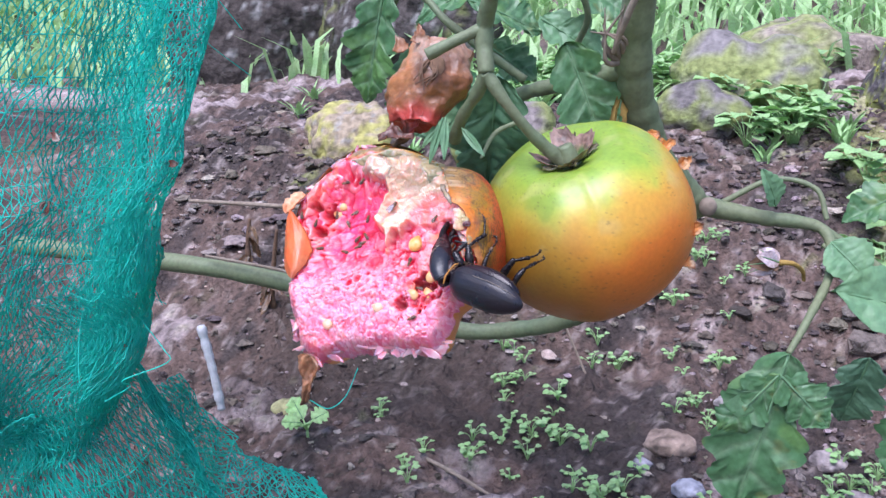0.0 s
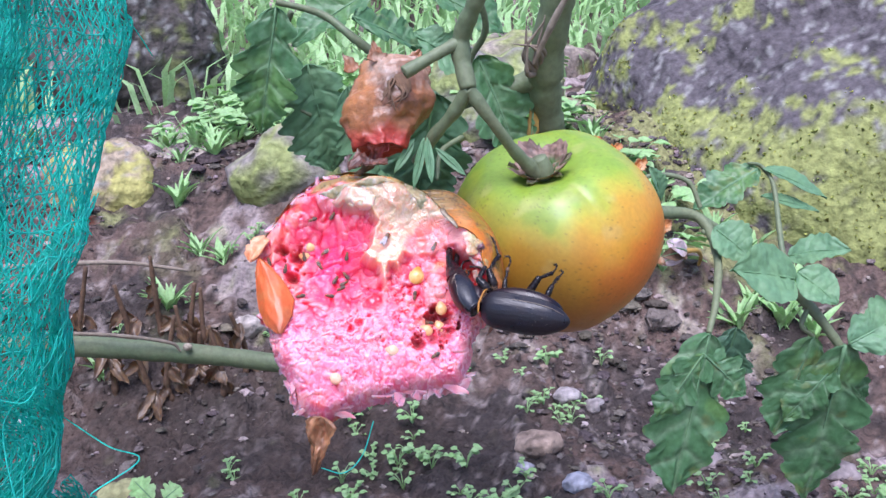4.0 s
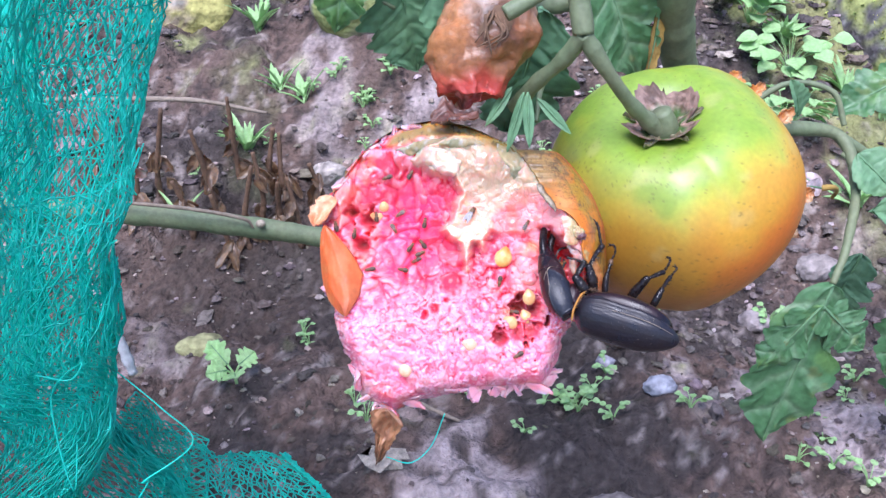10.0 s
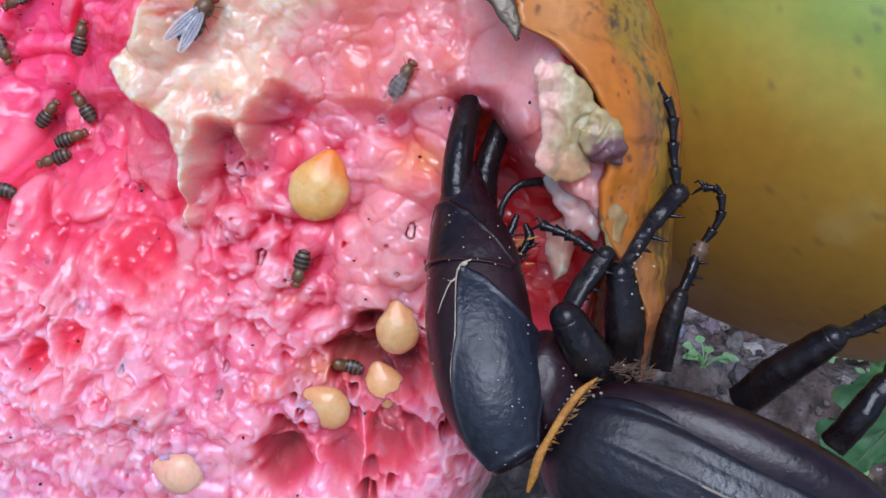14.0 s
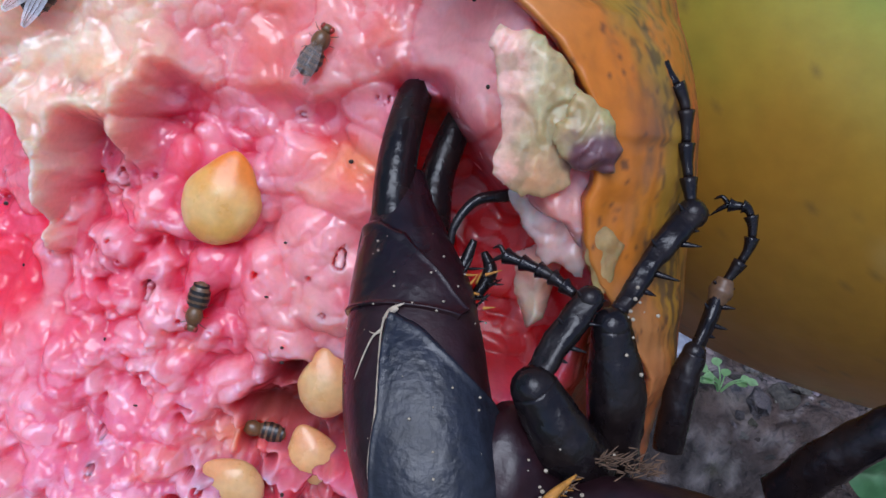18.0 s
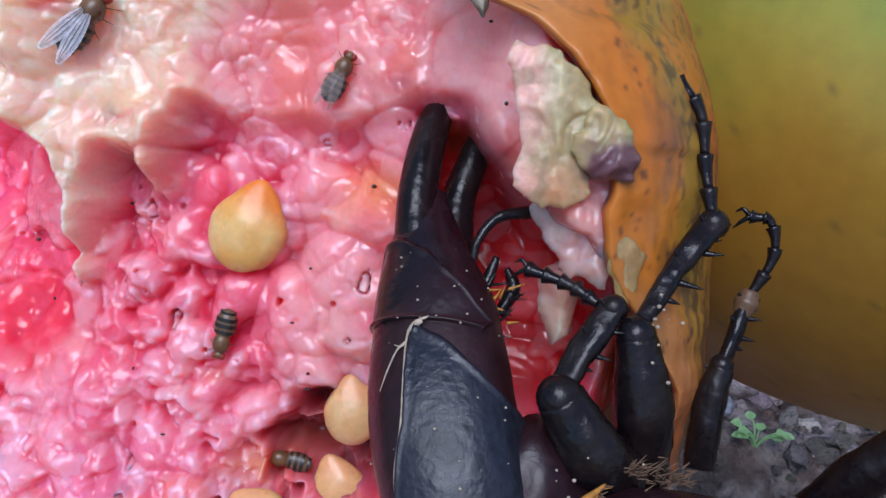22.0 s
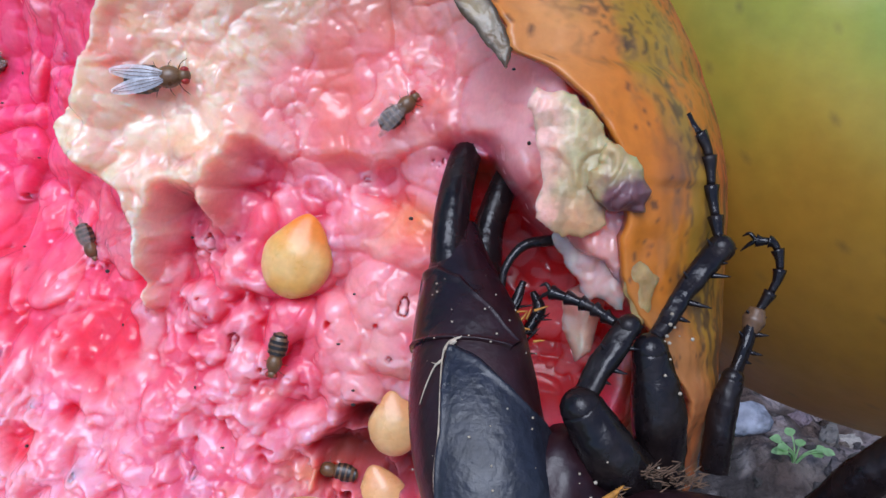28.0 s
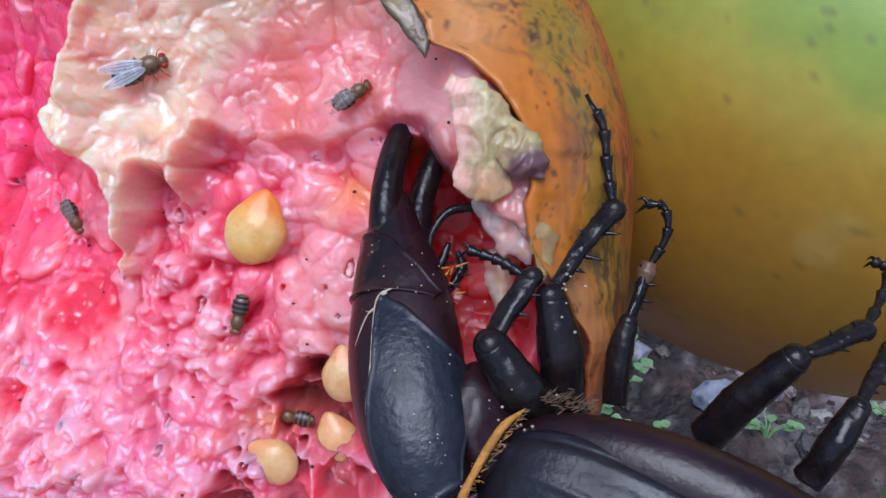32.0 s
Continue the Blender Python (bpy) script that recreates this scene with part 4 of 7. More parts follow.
def build_beetle():
    thing = holder("stag_beetle", FRUIT, "shiny black stag beetle feeding with its head in the fruit", "beetle")
    a, n, s = frame_axes((24.3, -7.5, -7.5), (0.10, -0.80, -0.55))
    mid = np.array([45.0, -13.7, -16.9])

    def body_shape(p):
        q = p.copy()
        w = 1 - 0.22 * np.clip(q[:, 0], 0, 1) ** 2
        q[:, 1] *= w
        q[:, 2] *= w
        q[:, 1] = np.where(q[:, 1] < 0, q[:, 1] * 0.6, q[:, 1])
        blunt = np.where(q[:, 0] < 0, np.sqrt(np.clip(1 - np.abs(q[:, 0]) ** 5, 0, 1)) / np.sqrt(np.clip(1 - q[:, 0] ** 2, 1e-4, 1)), 1.0)
        q[:, 1:] *= np.clip(blunt, 1, 4)[:, None]
        turn = np.arctan2(q[:, 2], q[:, 1])
        band = step(-2.3, -2.0, turn) * step(-1.25, -1.45, turn) * (1 - q[:, 0] ** 4)
        q[:, 1:] *= (1 + 0.030 * np.abs(np.sin(turn * 10.0 + 0.5 * q[:, 0])) ** 0.7 * band + 0.022 * np.exp(-((turn + 1.0) / 0.05) ** 2) * (1 - q[:, 0] ** 4))[:, None]
        q[:, 1:] *= (1 + 0.014 * fbm(q * np.array([3.0, 9, 9]), 4, 680))[:, None]
        q[:, :1] = np.sign(q[:, :1]) * np.abs(q[:, :1]) ** 0.9
        return q

    v, f = blob_data(mid, [a * 13.8, n * 4.9, s * 6.2], 260, 120, body_shape)
    mesh("elytra", v, f, ELYTRA, thing, "black wing case with fine ridges along its margin")
    t = np.linspace(-0.9, 0.85, 12)
    k = np.sqrt(1 - np.abs(t) ** 2.3) * (1 - 0.22 * np.clip(t, 0, 1) ** 2)
    seam = mid + np.outer(np.sign(t) * np.abs(t) ** 0.95 * 13.8, a) + np.outer(k * 1.03, n * 4.9 * math.cos(1.0) - s * 6.2 * math.sin(1.0))
    tube("margin_seam", seam, [0.05, 0.12, 0.10, 0.12, 0.04], DRYTWIG, thing, "worn pale seam", sides=6, n=50)
    v, f = blob_data(mid - n * 1.6 - s * 1.6 - a * 1.0, [a * 12.4, n * 3.4, s * 6.0], 36, 30)
    mesh("abdomen", v, f, SHELL, thing, "dark brown-black underside")
    fore = np.array([(25.0, -1.2, 3.4, 1.35, 1.2), (25.4, -2.4, 1.6, 1.8, 1.8), (25.95, -4.0, -0.95, 2.75, 2.5), (26.4, -5.2, -2.75, 3.25, 3.0), (26.6, -6.0, -4.15, 3.5, 3.4),
                     (27.1, -7.8, -7.1, 3.75, 4.0), (27.8, -9.4, -9.7, 3.6, 4.0), (28.8, -10.8, -12.2, 3.1, 3.5), (30.4, -11.9, -14.6, 2.0, 2.4)])

    def ring(rows, count):
        """Sections of the body: centres, across and outward axes, half-widths."""
        rows = smooth_line(np.array(rows), count)
        t = np.gradient(rows[:, :3], axis=0)
        t /= np.linalg.norm(t, axis=1)[:, None]
        lean = np.array([1.0, 0.12, 0.42])
        x = lean - t * (t @ lean)[:, None]
        x /= np.linalg.norm(x, axis=1)[:, None]
        return rows, x, np.cross(t, x)

    def skin_at(rows, s, w, lift=0.0):
        """Points on the body at s (0 to 1 along it) and w (degrees round it), raised by lift."""
        r, x, y = ring(rows, 200)
        u = np.clip(np.asarray(s, float) * 199, 0, 198.999)
        i = u.astype(int)
        u = (u - i)[:, None]
        r, x, y = (q[i] * (1 - u) + q[i + 1] * u for q in (r, x, y))
        cx, cy = np.cos(np.radians(w)), np.sin(np.radians(w))
        cx, cy = np.sign(cx) * np.abs(cx) ** 0.85, np.sign(cy) * np.abs(cy) ** 0.8
        return r[:, :3] + ((r[:, 3] + lift) * cx)[:, None] * x + ((r[:, 4] + lift) * cy)[:, None] * y

    def loft(name, rows, mat, label=""):
        s, w = np.meshgrid(np.linspace(0, 1, 110), np.linspace(0, 360, 60, endpoint=False), indexing="ij")
        r, x, y = ring(rows, 200)
        skin = skin_at(rows, s.ravel(), w.ravel())
        skin = skin + 0.07 * np.stack([fbm(skin * 0.8 + 5 * k, 3, 662 + k) for k in range(3)], -1)
        vv = np.vstack([skin, r[:1, :3], r[-1:, :3]])
        ff = grid_faces(110, 60, True).tolist()
        for j in range(60):
            ff.append([6600, (j + 1) % 60, j])
            ff.append([6601, 109 * 60 + j, 109 * 60 + (j + 1) % 60])
        return mesh(name, vv, ff, mat, thing, label)

    def plate(name, rows, outline, lift, parent, label="", mat=SHELL):
        """A raised shield on the body, with a rim; its outline in hundredths along and degrees round."""
        s, w = np.meshgrid(np.linspace(0, 1, 230), np.linspace(-10, 210, 150), indexing="ij")
        s, w = s.ravel(), w.ravel()
        side = to_polygon(s * 100, w * 0.5, [(a, b * 0.5) for a, b in outline])
        up = lift * step(-0.2, 1.6, side) + 0.10 * np.exp(-((side - 1.6) / 0.9) ** 2) - 0.1
        v = skin_at(rows, s, w, up)
        v = v + 0.07 * np.stack([fbm(v * 0.8 + 5 * k, 3, 662 + k) for k in range(3)], -1)
        f = grid_faces(230, 150, keep=side > -0.8)
        ids = np.unique(f)
        index = np.full(len(v), -1)
        index[ids] = np.arange(len(ids))
        return mesh(name, v[ids], index[f], mat, parent, label)

    head = loft("head", fore, SHELL, "black head and cheek, worn glossy")
    plate("brow", fore, [(15, 165), (16, 118), (20, 88), (29, 68), (38, 52), (45, 34), (51, 50), (45, 100), (41, 185), (24, 192)], 0.26, head)
    chest = plate("pronotum", fore, [(45.6, 103), (50, 90), (56, 67), (62.5, 40), (67, 10), (75, 6), (82, 20), (91, 40), (99, 60), (99, 152), (86, 142), (75, 128), (66, 113), (53, 107)], 0.42, thing, "black neck shield with a pale scratch", PLATE)

    def scratch(path, radii):
        path = np.array(path, float)
        tube("scratch", skin_at(fore, 0.375 + 0.625 * path[:, 0], path[:, 1], 0.2), radii, DUST, chest, "pale scratch", sides=6, n=40)

    scratch([(0.10, 92), (0.16, 102), (0.25, 107), (0.45, 112), (0.60, 127), (0.74, 138)], [0.05, 0.11, 0.05, 0.06, 0.06, 0.03])
    scratch([(0.14, 96), (0.17, 101), (0.20, 106)], [0.10, 0.18, 0.06])
    scratch([(0.24, 107), (0.26, 114), (0.31, 122), (0.36, 130)], [0.10, 0.05, 0.05, 0.02])
    scratch([(0.24, 107), (0.25, 111), (0.24, 117)], [0.09, 0.05, 0.02])
    tube("bristle_band", [(30.7, -14.2, -15.6), (30.9, -14.5, -14.2), (31.1, -14.5, -13.0), (31.6, -14.3, -11.8), (32.5, -13.9, -10.1), (33.4, -13.5, -8.8), (34.6, -12.6, -8.1)], [0.12, 0.24, 0.26, 0.2, 0.26, 0.3, 0.10], ORANGE, thing, sides=8, n=60, knots=0.4)
    fringe = random.Random(9)
    for k in range(150):
        u = fringe.random()
        o = np.array([31.2, -14.4, -12.8]) * (1 - u) + np.array([34.4, -12.8, -8.2]) * u + np.array([fringe.gauss(0, 0.12), fringe.gauss(0, 0.1), fringe.gauss(0, 0.12)])
        if k >= 70:
            o = np.array([35.4, -11.8, -7.6]) * (1 - u) + np.array([38.6, -11.0, -8.2]) * u + np.array([fringe.gauss(0, 0.2), fringe.gauss(0, 0.2), fringe.gauss(0, 0.25)])
        d = np.array([fringe.uniform(0.1, 0.7), fringe.uniform(-0.4, 0.1), fringe.uniform(-0.1, 0.6)]) * (0.8 if k < 70 else 1.1)
        tube("bristle", [o, o + 0.5 * d, o + d], [0.05, 0.04, 0.01], ORANGE if k < 70 and k % 2 else DEADLEAF, thing, sides=4, n=4)
    v, f = blob_data((33.2, -9.5, -10.4), [(2.6, -0.6, -1.8), (1.2, 2.6, 2.4), (-1.4, -2.2, 3.0)], 32, 20)
    v += 0.5 * np.stack([fbm(v * 0.9 + 5 * k, 4, 660 + k) for k in range(3)], -1)
    mesh("neck", v, f, SHELL, thing)
    rng = random.Random(4)
    for k in range(70):
        c = Vector(((32.6, -12.6, -10.8), (33.0, -12.2, -9.0), (36.4, -10.2, -3.2), (37.0, -9.6, -0.6), (34.4, -12.0, -10.0), (36.0, -11.0, -8.6))[k % 6]) + Vector((rng.gauss(0, 0.6), rng.gauss(0, 0.12), rng.gauss(0, 0.7)))
        v, f = blob_data(tuple(c), np.eye(3) * rng.uniform(0.04, 0.12), 6, 5)
        if k < 60:
            mesh("crumb", v, f, DUST, thing)
    for k in range(90):
        at = skin_at(fore, [rng.uniform(0.2, 0.98)], [rng.gauss(85, 32)], 0.36)[0] if k < 45 else np.array([36.0 + 14 * rng.random(), 0, 0])
        if k >= 45:
            u, w = rng.uniform(-0.9, 0.7), rng.uniform(-1.5, 0.2)
            at = mid + a * 13.8 * u + (n * 4.9 * math.cos(w) + s * 6.2 * math.sin(w)) * math.sqrt(1 - abs(u) ** 2.4) * 1.03 * (1 - 0.22 * max(u, 0) ** 2)
        v, f = blob_data(tuple(at), np.eye(3) * rng.uniform(0.025, 0.075), 6, 5)
        mesh("dust_grain", v, f, DUST, thing)
    tube("mandible", [(25.3, -3.8, 0.0), (24.75, -2.8, 2.4), (24.8, -1.4, 5.2), (25.3, 0.6, 8.0), (26.0, 2.2, 9.2)], [1.5, 1.15, 1.08, 0.98, 0.6], GLOSSY, thing, sides=20, n=40)
    tube("mandible", [(26.9, -1.2, 0.2), (27.0, 0.4, 3.4), (27.8, 1.6, 6.2), (28.4, 3.2, 8.2)], [1.2, 1.0, 0.9, 0.6], GLOSSY, thing, sides=20, n=40)
    tube("antenna", [(28.0, -4.2, 0.2), (28.2, -4.0, 1.6), (29.2, -3.6, 2.9), (30.9, -3.2, 3.3)], [0.22, 0.25, 0.3, 0.36], GLOSSY, thing, sides=8, n=24)
    tube("antenna", [(29.6, -4.6, -2.2), (30.3, -4.2, -0.8), (29.9, -3.8, 0.2)], [0.3, 0.42, 0.2], GLOSSY, thing, sides=8, n=20)
    tube("mouth_palp", [(28.6, -4.4, -1.4), (29.0, -4.0, -0.2), (29.3, -3.8, 0.8)], [0.3, 0.34, 0.2], GLOSSY, thing, sides=8, n=16)

    for k in range(22):
        o = np.array([29.3 + rng.uniform(-0.6, 0.8), -5.6 + rng.uniform(-0.6, 0.8), -1.6 + rng.uniform(-1.8, 1.2)])
        d = np.array([rng.uniform(0.2, 1.0), rng.uniform(-0.6, 0.3), rng.uniform(-0.3, 0.9)])
        tube("mouth_bristle", [o, o + 0.5 * d, o + d], [0.09, 0.07, 0.02], ORANGE if k % 3 == 0 else GLOSSY, thing, sides=5, n=6)

    def leg(joints, radii):
        for name, pts, rad in zip(("femur", "tibia"), joints, radii):
            v, f = tube_data(pts, rad, sides=18, n=40)
            turn = np.tile(np.linspace(0, 2 * np.pi, 18, endpoint=False), 40)
            if name == "tibia":
                axis = smooth_line(pts, 40).repeat(18, 0)
                v[:720] = axis + (v[:720] - axis) * (1 - 0.20 * np.abs(np.sin(1.5 * turn + 0.4)) ** 3)[:, None]
            v += 0.16 * np.stack([fbm(v * np.array([1.3, 1.3, 1.0]) + 5 * k, 4, 670 + k) for k in range(3)], -1)
            mesh(name, v, f, GLOSSY, thing)
        v, f = blob_data(joints[0][-1], np.eye(3) * radii[0][-1] * 0.98, 14, 10)
        mesh("knee", v, f, GLOSSY, thing)
        v, f = blob_data(joints[1][-1], np.eye(3) * radii[1][-1] * 1.0, 12, 8)
        mesh("ankle", v, f, GLOSSY, thing)
        for k, q in enumerate((0.3, 0.45, 0.6, 0.72, 0.84, 0.94, 0.98)):
            at = np.array(joints[1][0]) * (1 - q) + np.array(joints[1][-1]) * q
            out = np.array([0.75, -0.2, -0.35 + 0.5 * q]) * radii[1][-1] * (1.5 + 0.9 * (k % 2))
            if k in (2, 5):
                out = np.array([-0.5, -0.3, 0.6]) * radii[1][-1] * 1.7
            tube("spine", [at, at + out * 0.6, at + out], [0.22, 0.14, 0.03], GLOSSY, thing, sides=6, n=8)
        # the foot: five short joints, thicker at their ends, and a pair of claws
        line = smooth_line(joints[2], 31)
        for k in range(5):
            seg = line[6 * k:6 * k + 7]
            w = radii[2][0]
            tube("foot_joint", seg, [w * 0.6, w * 0.75, w * 1.15], GLOSSY, thing, sides=8, n=8)
        d = line[-1] - line[-3]
        d = d / np.linalg.norm(d)
        side = np.cross(d, (0.2, 1.0, 0.1))
        for sg in (1, -1):
            tip = line[-1] + 0.55 * d + sg * 0.45 * side
            tube("claw", [line[-1], line[-1] + 0.7 * d * 0.6 + sg * 0.35 * side, tip + np.array([-0.25, 0.1, -0.3])], [0.16, 0.12, 0.03], GLOSSY, thing, sides=6, n=10)

    leg(([(36, -9, -9), (34.3, -10.8, -7.4), (32.4, -11, -4.7)], [(32.4, -10.8, -4.4), (33.5, -9.9, -2.6), (34.8, -9.2, -0.6)], [(34.2, -8.4, -0.6), (32.8, -7.4, 0.1), (30.8, -6.4, 0.6)]),
        ([1.4, 1.6, 1.15], [0.6, 0.85, 0.7], [0.4, 0.35, 0.4]))
    leg(([(37.5, -7.5, -9.5), (36.8, -9, -5.5), (36.0, -9.3, -1.8)], [(36.0, -9.3, -1.6), (38, -7.5, 1.2), (40.1, -5.8, 3.6)], [(40.1, -5.8, 3.6), (39.6, -5, 6.5), (39.2, -4.5, 9.2), (37.9, -4, 10.9)]),
        ([1.3, 1.5, 1.0], [0.5, 0.62, 0.82], [0.42, 0.4, 0.42, 0.2]))
    leg(([(41.0, -5, -9.5), (41.2, -5, -6), (41.6, -5, -3.9)], [(41.6, -5, -3.9), (42.3, -4.6, -2), (42.8, -4.2, -0.4)], [(42.8, -4.2, -0.4), (44.0, -4, 2.0), (43.8, -3.6, 3.8), (42.8, -3.2, 4.0)]),
        ([0.85, 0.9, 0.65], [0.42, 0.45, 0.6], [0.36, 0.35, 0.4, 0.15]))
    tube("worn_joint", [(42.5, -4.4, -1.3), (42.75, -4.25, -0.6), (42.95, -4.15, 0.1)], [0.4, 0.66, 0.42], FLYTAN, thing, "worn brown leg joint", sides=10, n=14, knots=0.3)
    leg(([(47.0, -6, -11.2), (49, -7.5, -8), (51.3, -9, -5.0)], [(51.3, -9, -5.0), (53.5, -8.5, -4.2), (56.0, -7.5, -3.3)], [(56.0, -7.5, -3.3), (58, -5, -1.6), (59.0, -3.5, 0.2), (58.6, -2.5, 0.6)]),
        ([1.25, 1.3, 1.0], [0.5, 0.62, 0.75], [0.38, 0.36, 0.4, 0.15]))
    leg(([(52.5, -9.5, -12.6), (53.8, -10, -10), (55.2, -9.5, -7.8)], [(55.2, -9.5, -7.8), (56.8, -8, -6), (58.2, -6.5, -4.6)], [(58.2, -6.5, -4.6), (59.6, -5, -3.4), (60.6, -4.2, -2.4), (60.2, -3.8, -1.8)]),
        ([1.0, 1.0, 0.8], [0.45, 0.52, 0.6], [0.34, 0.3, 0.34, 0.15]))
    return thing


beetle = build_beetle()

# ---- the plant that bears the fruit (world millimetres) ----
plant = holder("tomato_plant", pose(0, 0, 0), "green tomato plant with hairy stems bearing the fruit", "plant")


def stem(name, points, radii, mat=STEM, parent=None, **kw):
    return tube(name, points, radii, mat, parent or plant, n=14 * len(points), sides=14, knots=0.12, **kw)


stem("main_stem", [(96, 20, 420), (90, 42, 310), (86, 60, 262), (96, 78, 225), (112, 90, 202), (119, 94, 192)], [7, 6.8, 7.6, 6.6, 6.0, 5.4])
stem("side_branch", [(86, 60, 262), (66, 66, 256), (40, 72, 250), (15, 90, 238)], [5.2, 3.8, 3.2, 2.5])
stem("truss", [(52, -30, 330), (42, -22, 298), (36.6, -14.1, 282), (37.6, -18, 267)], [2.8, 2.7, 3.1, 2.8])
stem("stalk", [(36.6, -14.1, 282), (28, -16, 278.5), (16.9, -18, 273.5)], [2.4, 1.9, 2.2])
RIPE_TOP = np.array(RIPE @ Vector(RIPE_AXES[:, 2] * 0.0235)) * 1000
stem("stalk", [(37.6, -18, 267), (45, -18, 256), tuple(RIPE_TOP * 0.35 + np.array((48, -17, 250)) * 0.65), tuple(RIPE_TOP)], [2.5, 1.9, 2.1, 3.2])
stem("stalk", [(37.6, -18, 267), (33, -14, 259), (27, -8, 251), (22, 0, 241)], [2.5, 2.2, 2.1, 2.4])
stem("vine", [(112, 92, 199), (122, 94, 194), (145, 92, 190), (171.6, 90.4, 185.4), (172, 70, 172), (160, 46, 158), (152, 36, 147)], [5.2, 4.6, 3.6, 2.6, 2.0, 1.7, 1.3])
stem("vine", [(171.6, 90.4, 185.4), (200, 85, 165), (222, 70, 140), (236, 60, 118)], [2.2, 2.6, 2.6, 2.2])
stem("lying_stem", [(-330, 185, 135), (-180, 178, 126), (-92, 174, 112), (-40, 172, 100), (-10, 168, 95), (18, 166, 98), (48, 158, 108), (78, 138, 132), (104, 104, 180), (112, 92, 200)], [6.2, 6, 5.6, 5.2, 5, 5, 5, 5, 5, 5])


# ---- the rotten fruit above ----
scrap_edges = []


def build_rotten():
    thing = holder("rotten_fruit", FRUIT @ pose(0.009, 0.008, 0.062), "shrivelled brown rotten fruit hanging from the truss", "fruit")
    nv, nu = 50, 64
    s, ph = np.meshgrid(np.linspace(0, 1, nv), np.linspace(0, 2 * np.pi, nu, endpoint=False), indexing="ij")
    s, ph = s.ravel(), ph.ravel()
    r = np.interp(s, [0, 0.08, 0.16, 0.5, 0.72, 0.86, 0.97, 1], [0.5, 8, 11.5, 12.2, 11.2, 9, 7.5, 0.5])
    z = np.interp(s, [0, 0.08, 0.16, 0.5, 0.72, 0.9, 1], [12, 15, 14.5, 2, -8, -16, -15])
    p = np.stack([r * np.cos(ph) * (1 + 0.12 * np.cos(2 * ph + 0.6)) + 0.24 * z + 2.5 * np.exp(-((z + 1) / 6) ** 2) * np.cos(ph), 0.8 * r * np.sin(ph), z + 1.6 * np.cos(ph + 2.4) * step(4, 13, z)], -1)
    p += np.stack([2.0 * fbm(p * 0.10 + k * 9, 3, 130 + k) + 2.2 * fbm(p * 0.25 + k * 5, 4, 134 + k) for k in range(3)], -1)
    n1, n2 = fbm(p * 0.14, 4, 140), fbm(p * 0.45, 4, 145)
    c = np.tile(np.array([0.26, 0.10, 0.035]), (len(p), 1))
    c = blend(c, (0.40, 0.24, 0.16), 0.85 * step(0, 9, p[:, 2] + 9 * n1))
    c = blend(c, (0.52, 0.38, 0.30), 0.7 * step(0.05, 0.3, n2) * step(0, 8, p[:, 2]))
    c = blend(c, (0.15, 0.06, 0.03), 0.7 * step(0.1, 0.35, -n1 + 0.4 * n2))
    c = blend(c, (0.05, 0.035, 0.03), 0.9 * np.exp(-((p[:, 0] - 2) / 5) ** 2 - ((p[:, 2] - 4) / 5.5) ** 2) * (p[:, 1] < 0) * step(-0.5, 0.1, n2 + 0.1))
    c = blend(c, (0.42, 0.17, 0.06), 0.8 * step(-3, -9, p[:, 0] + 4 * n1) * step(-8, 0, p[:, 2]))
    c = blend(c, (0.40, 0.05, 0.035), step(-8, -14, p[:, 2] + 4 * n1))
    mesh("body", p, grid_faces(nv, nu, True), DRYBROWN, thing, "shrivelled brown skin, pale round the calyx", c)
    for k, (a, b) in enumerate((((-11, -3, 12), (-15, -5, 19)), ((8, -4, 13), (12, -6, 18)), ((-3, -8, 13), (-4, -10, 18)))):
        scrap_edges.append((a, b, k))
    return thing


rotten = build_rotten()


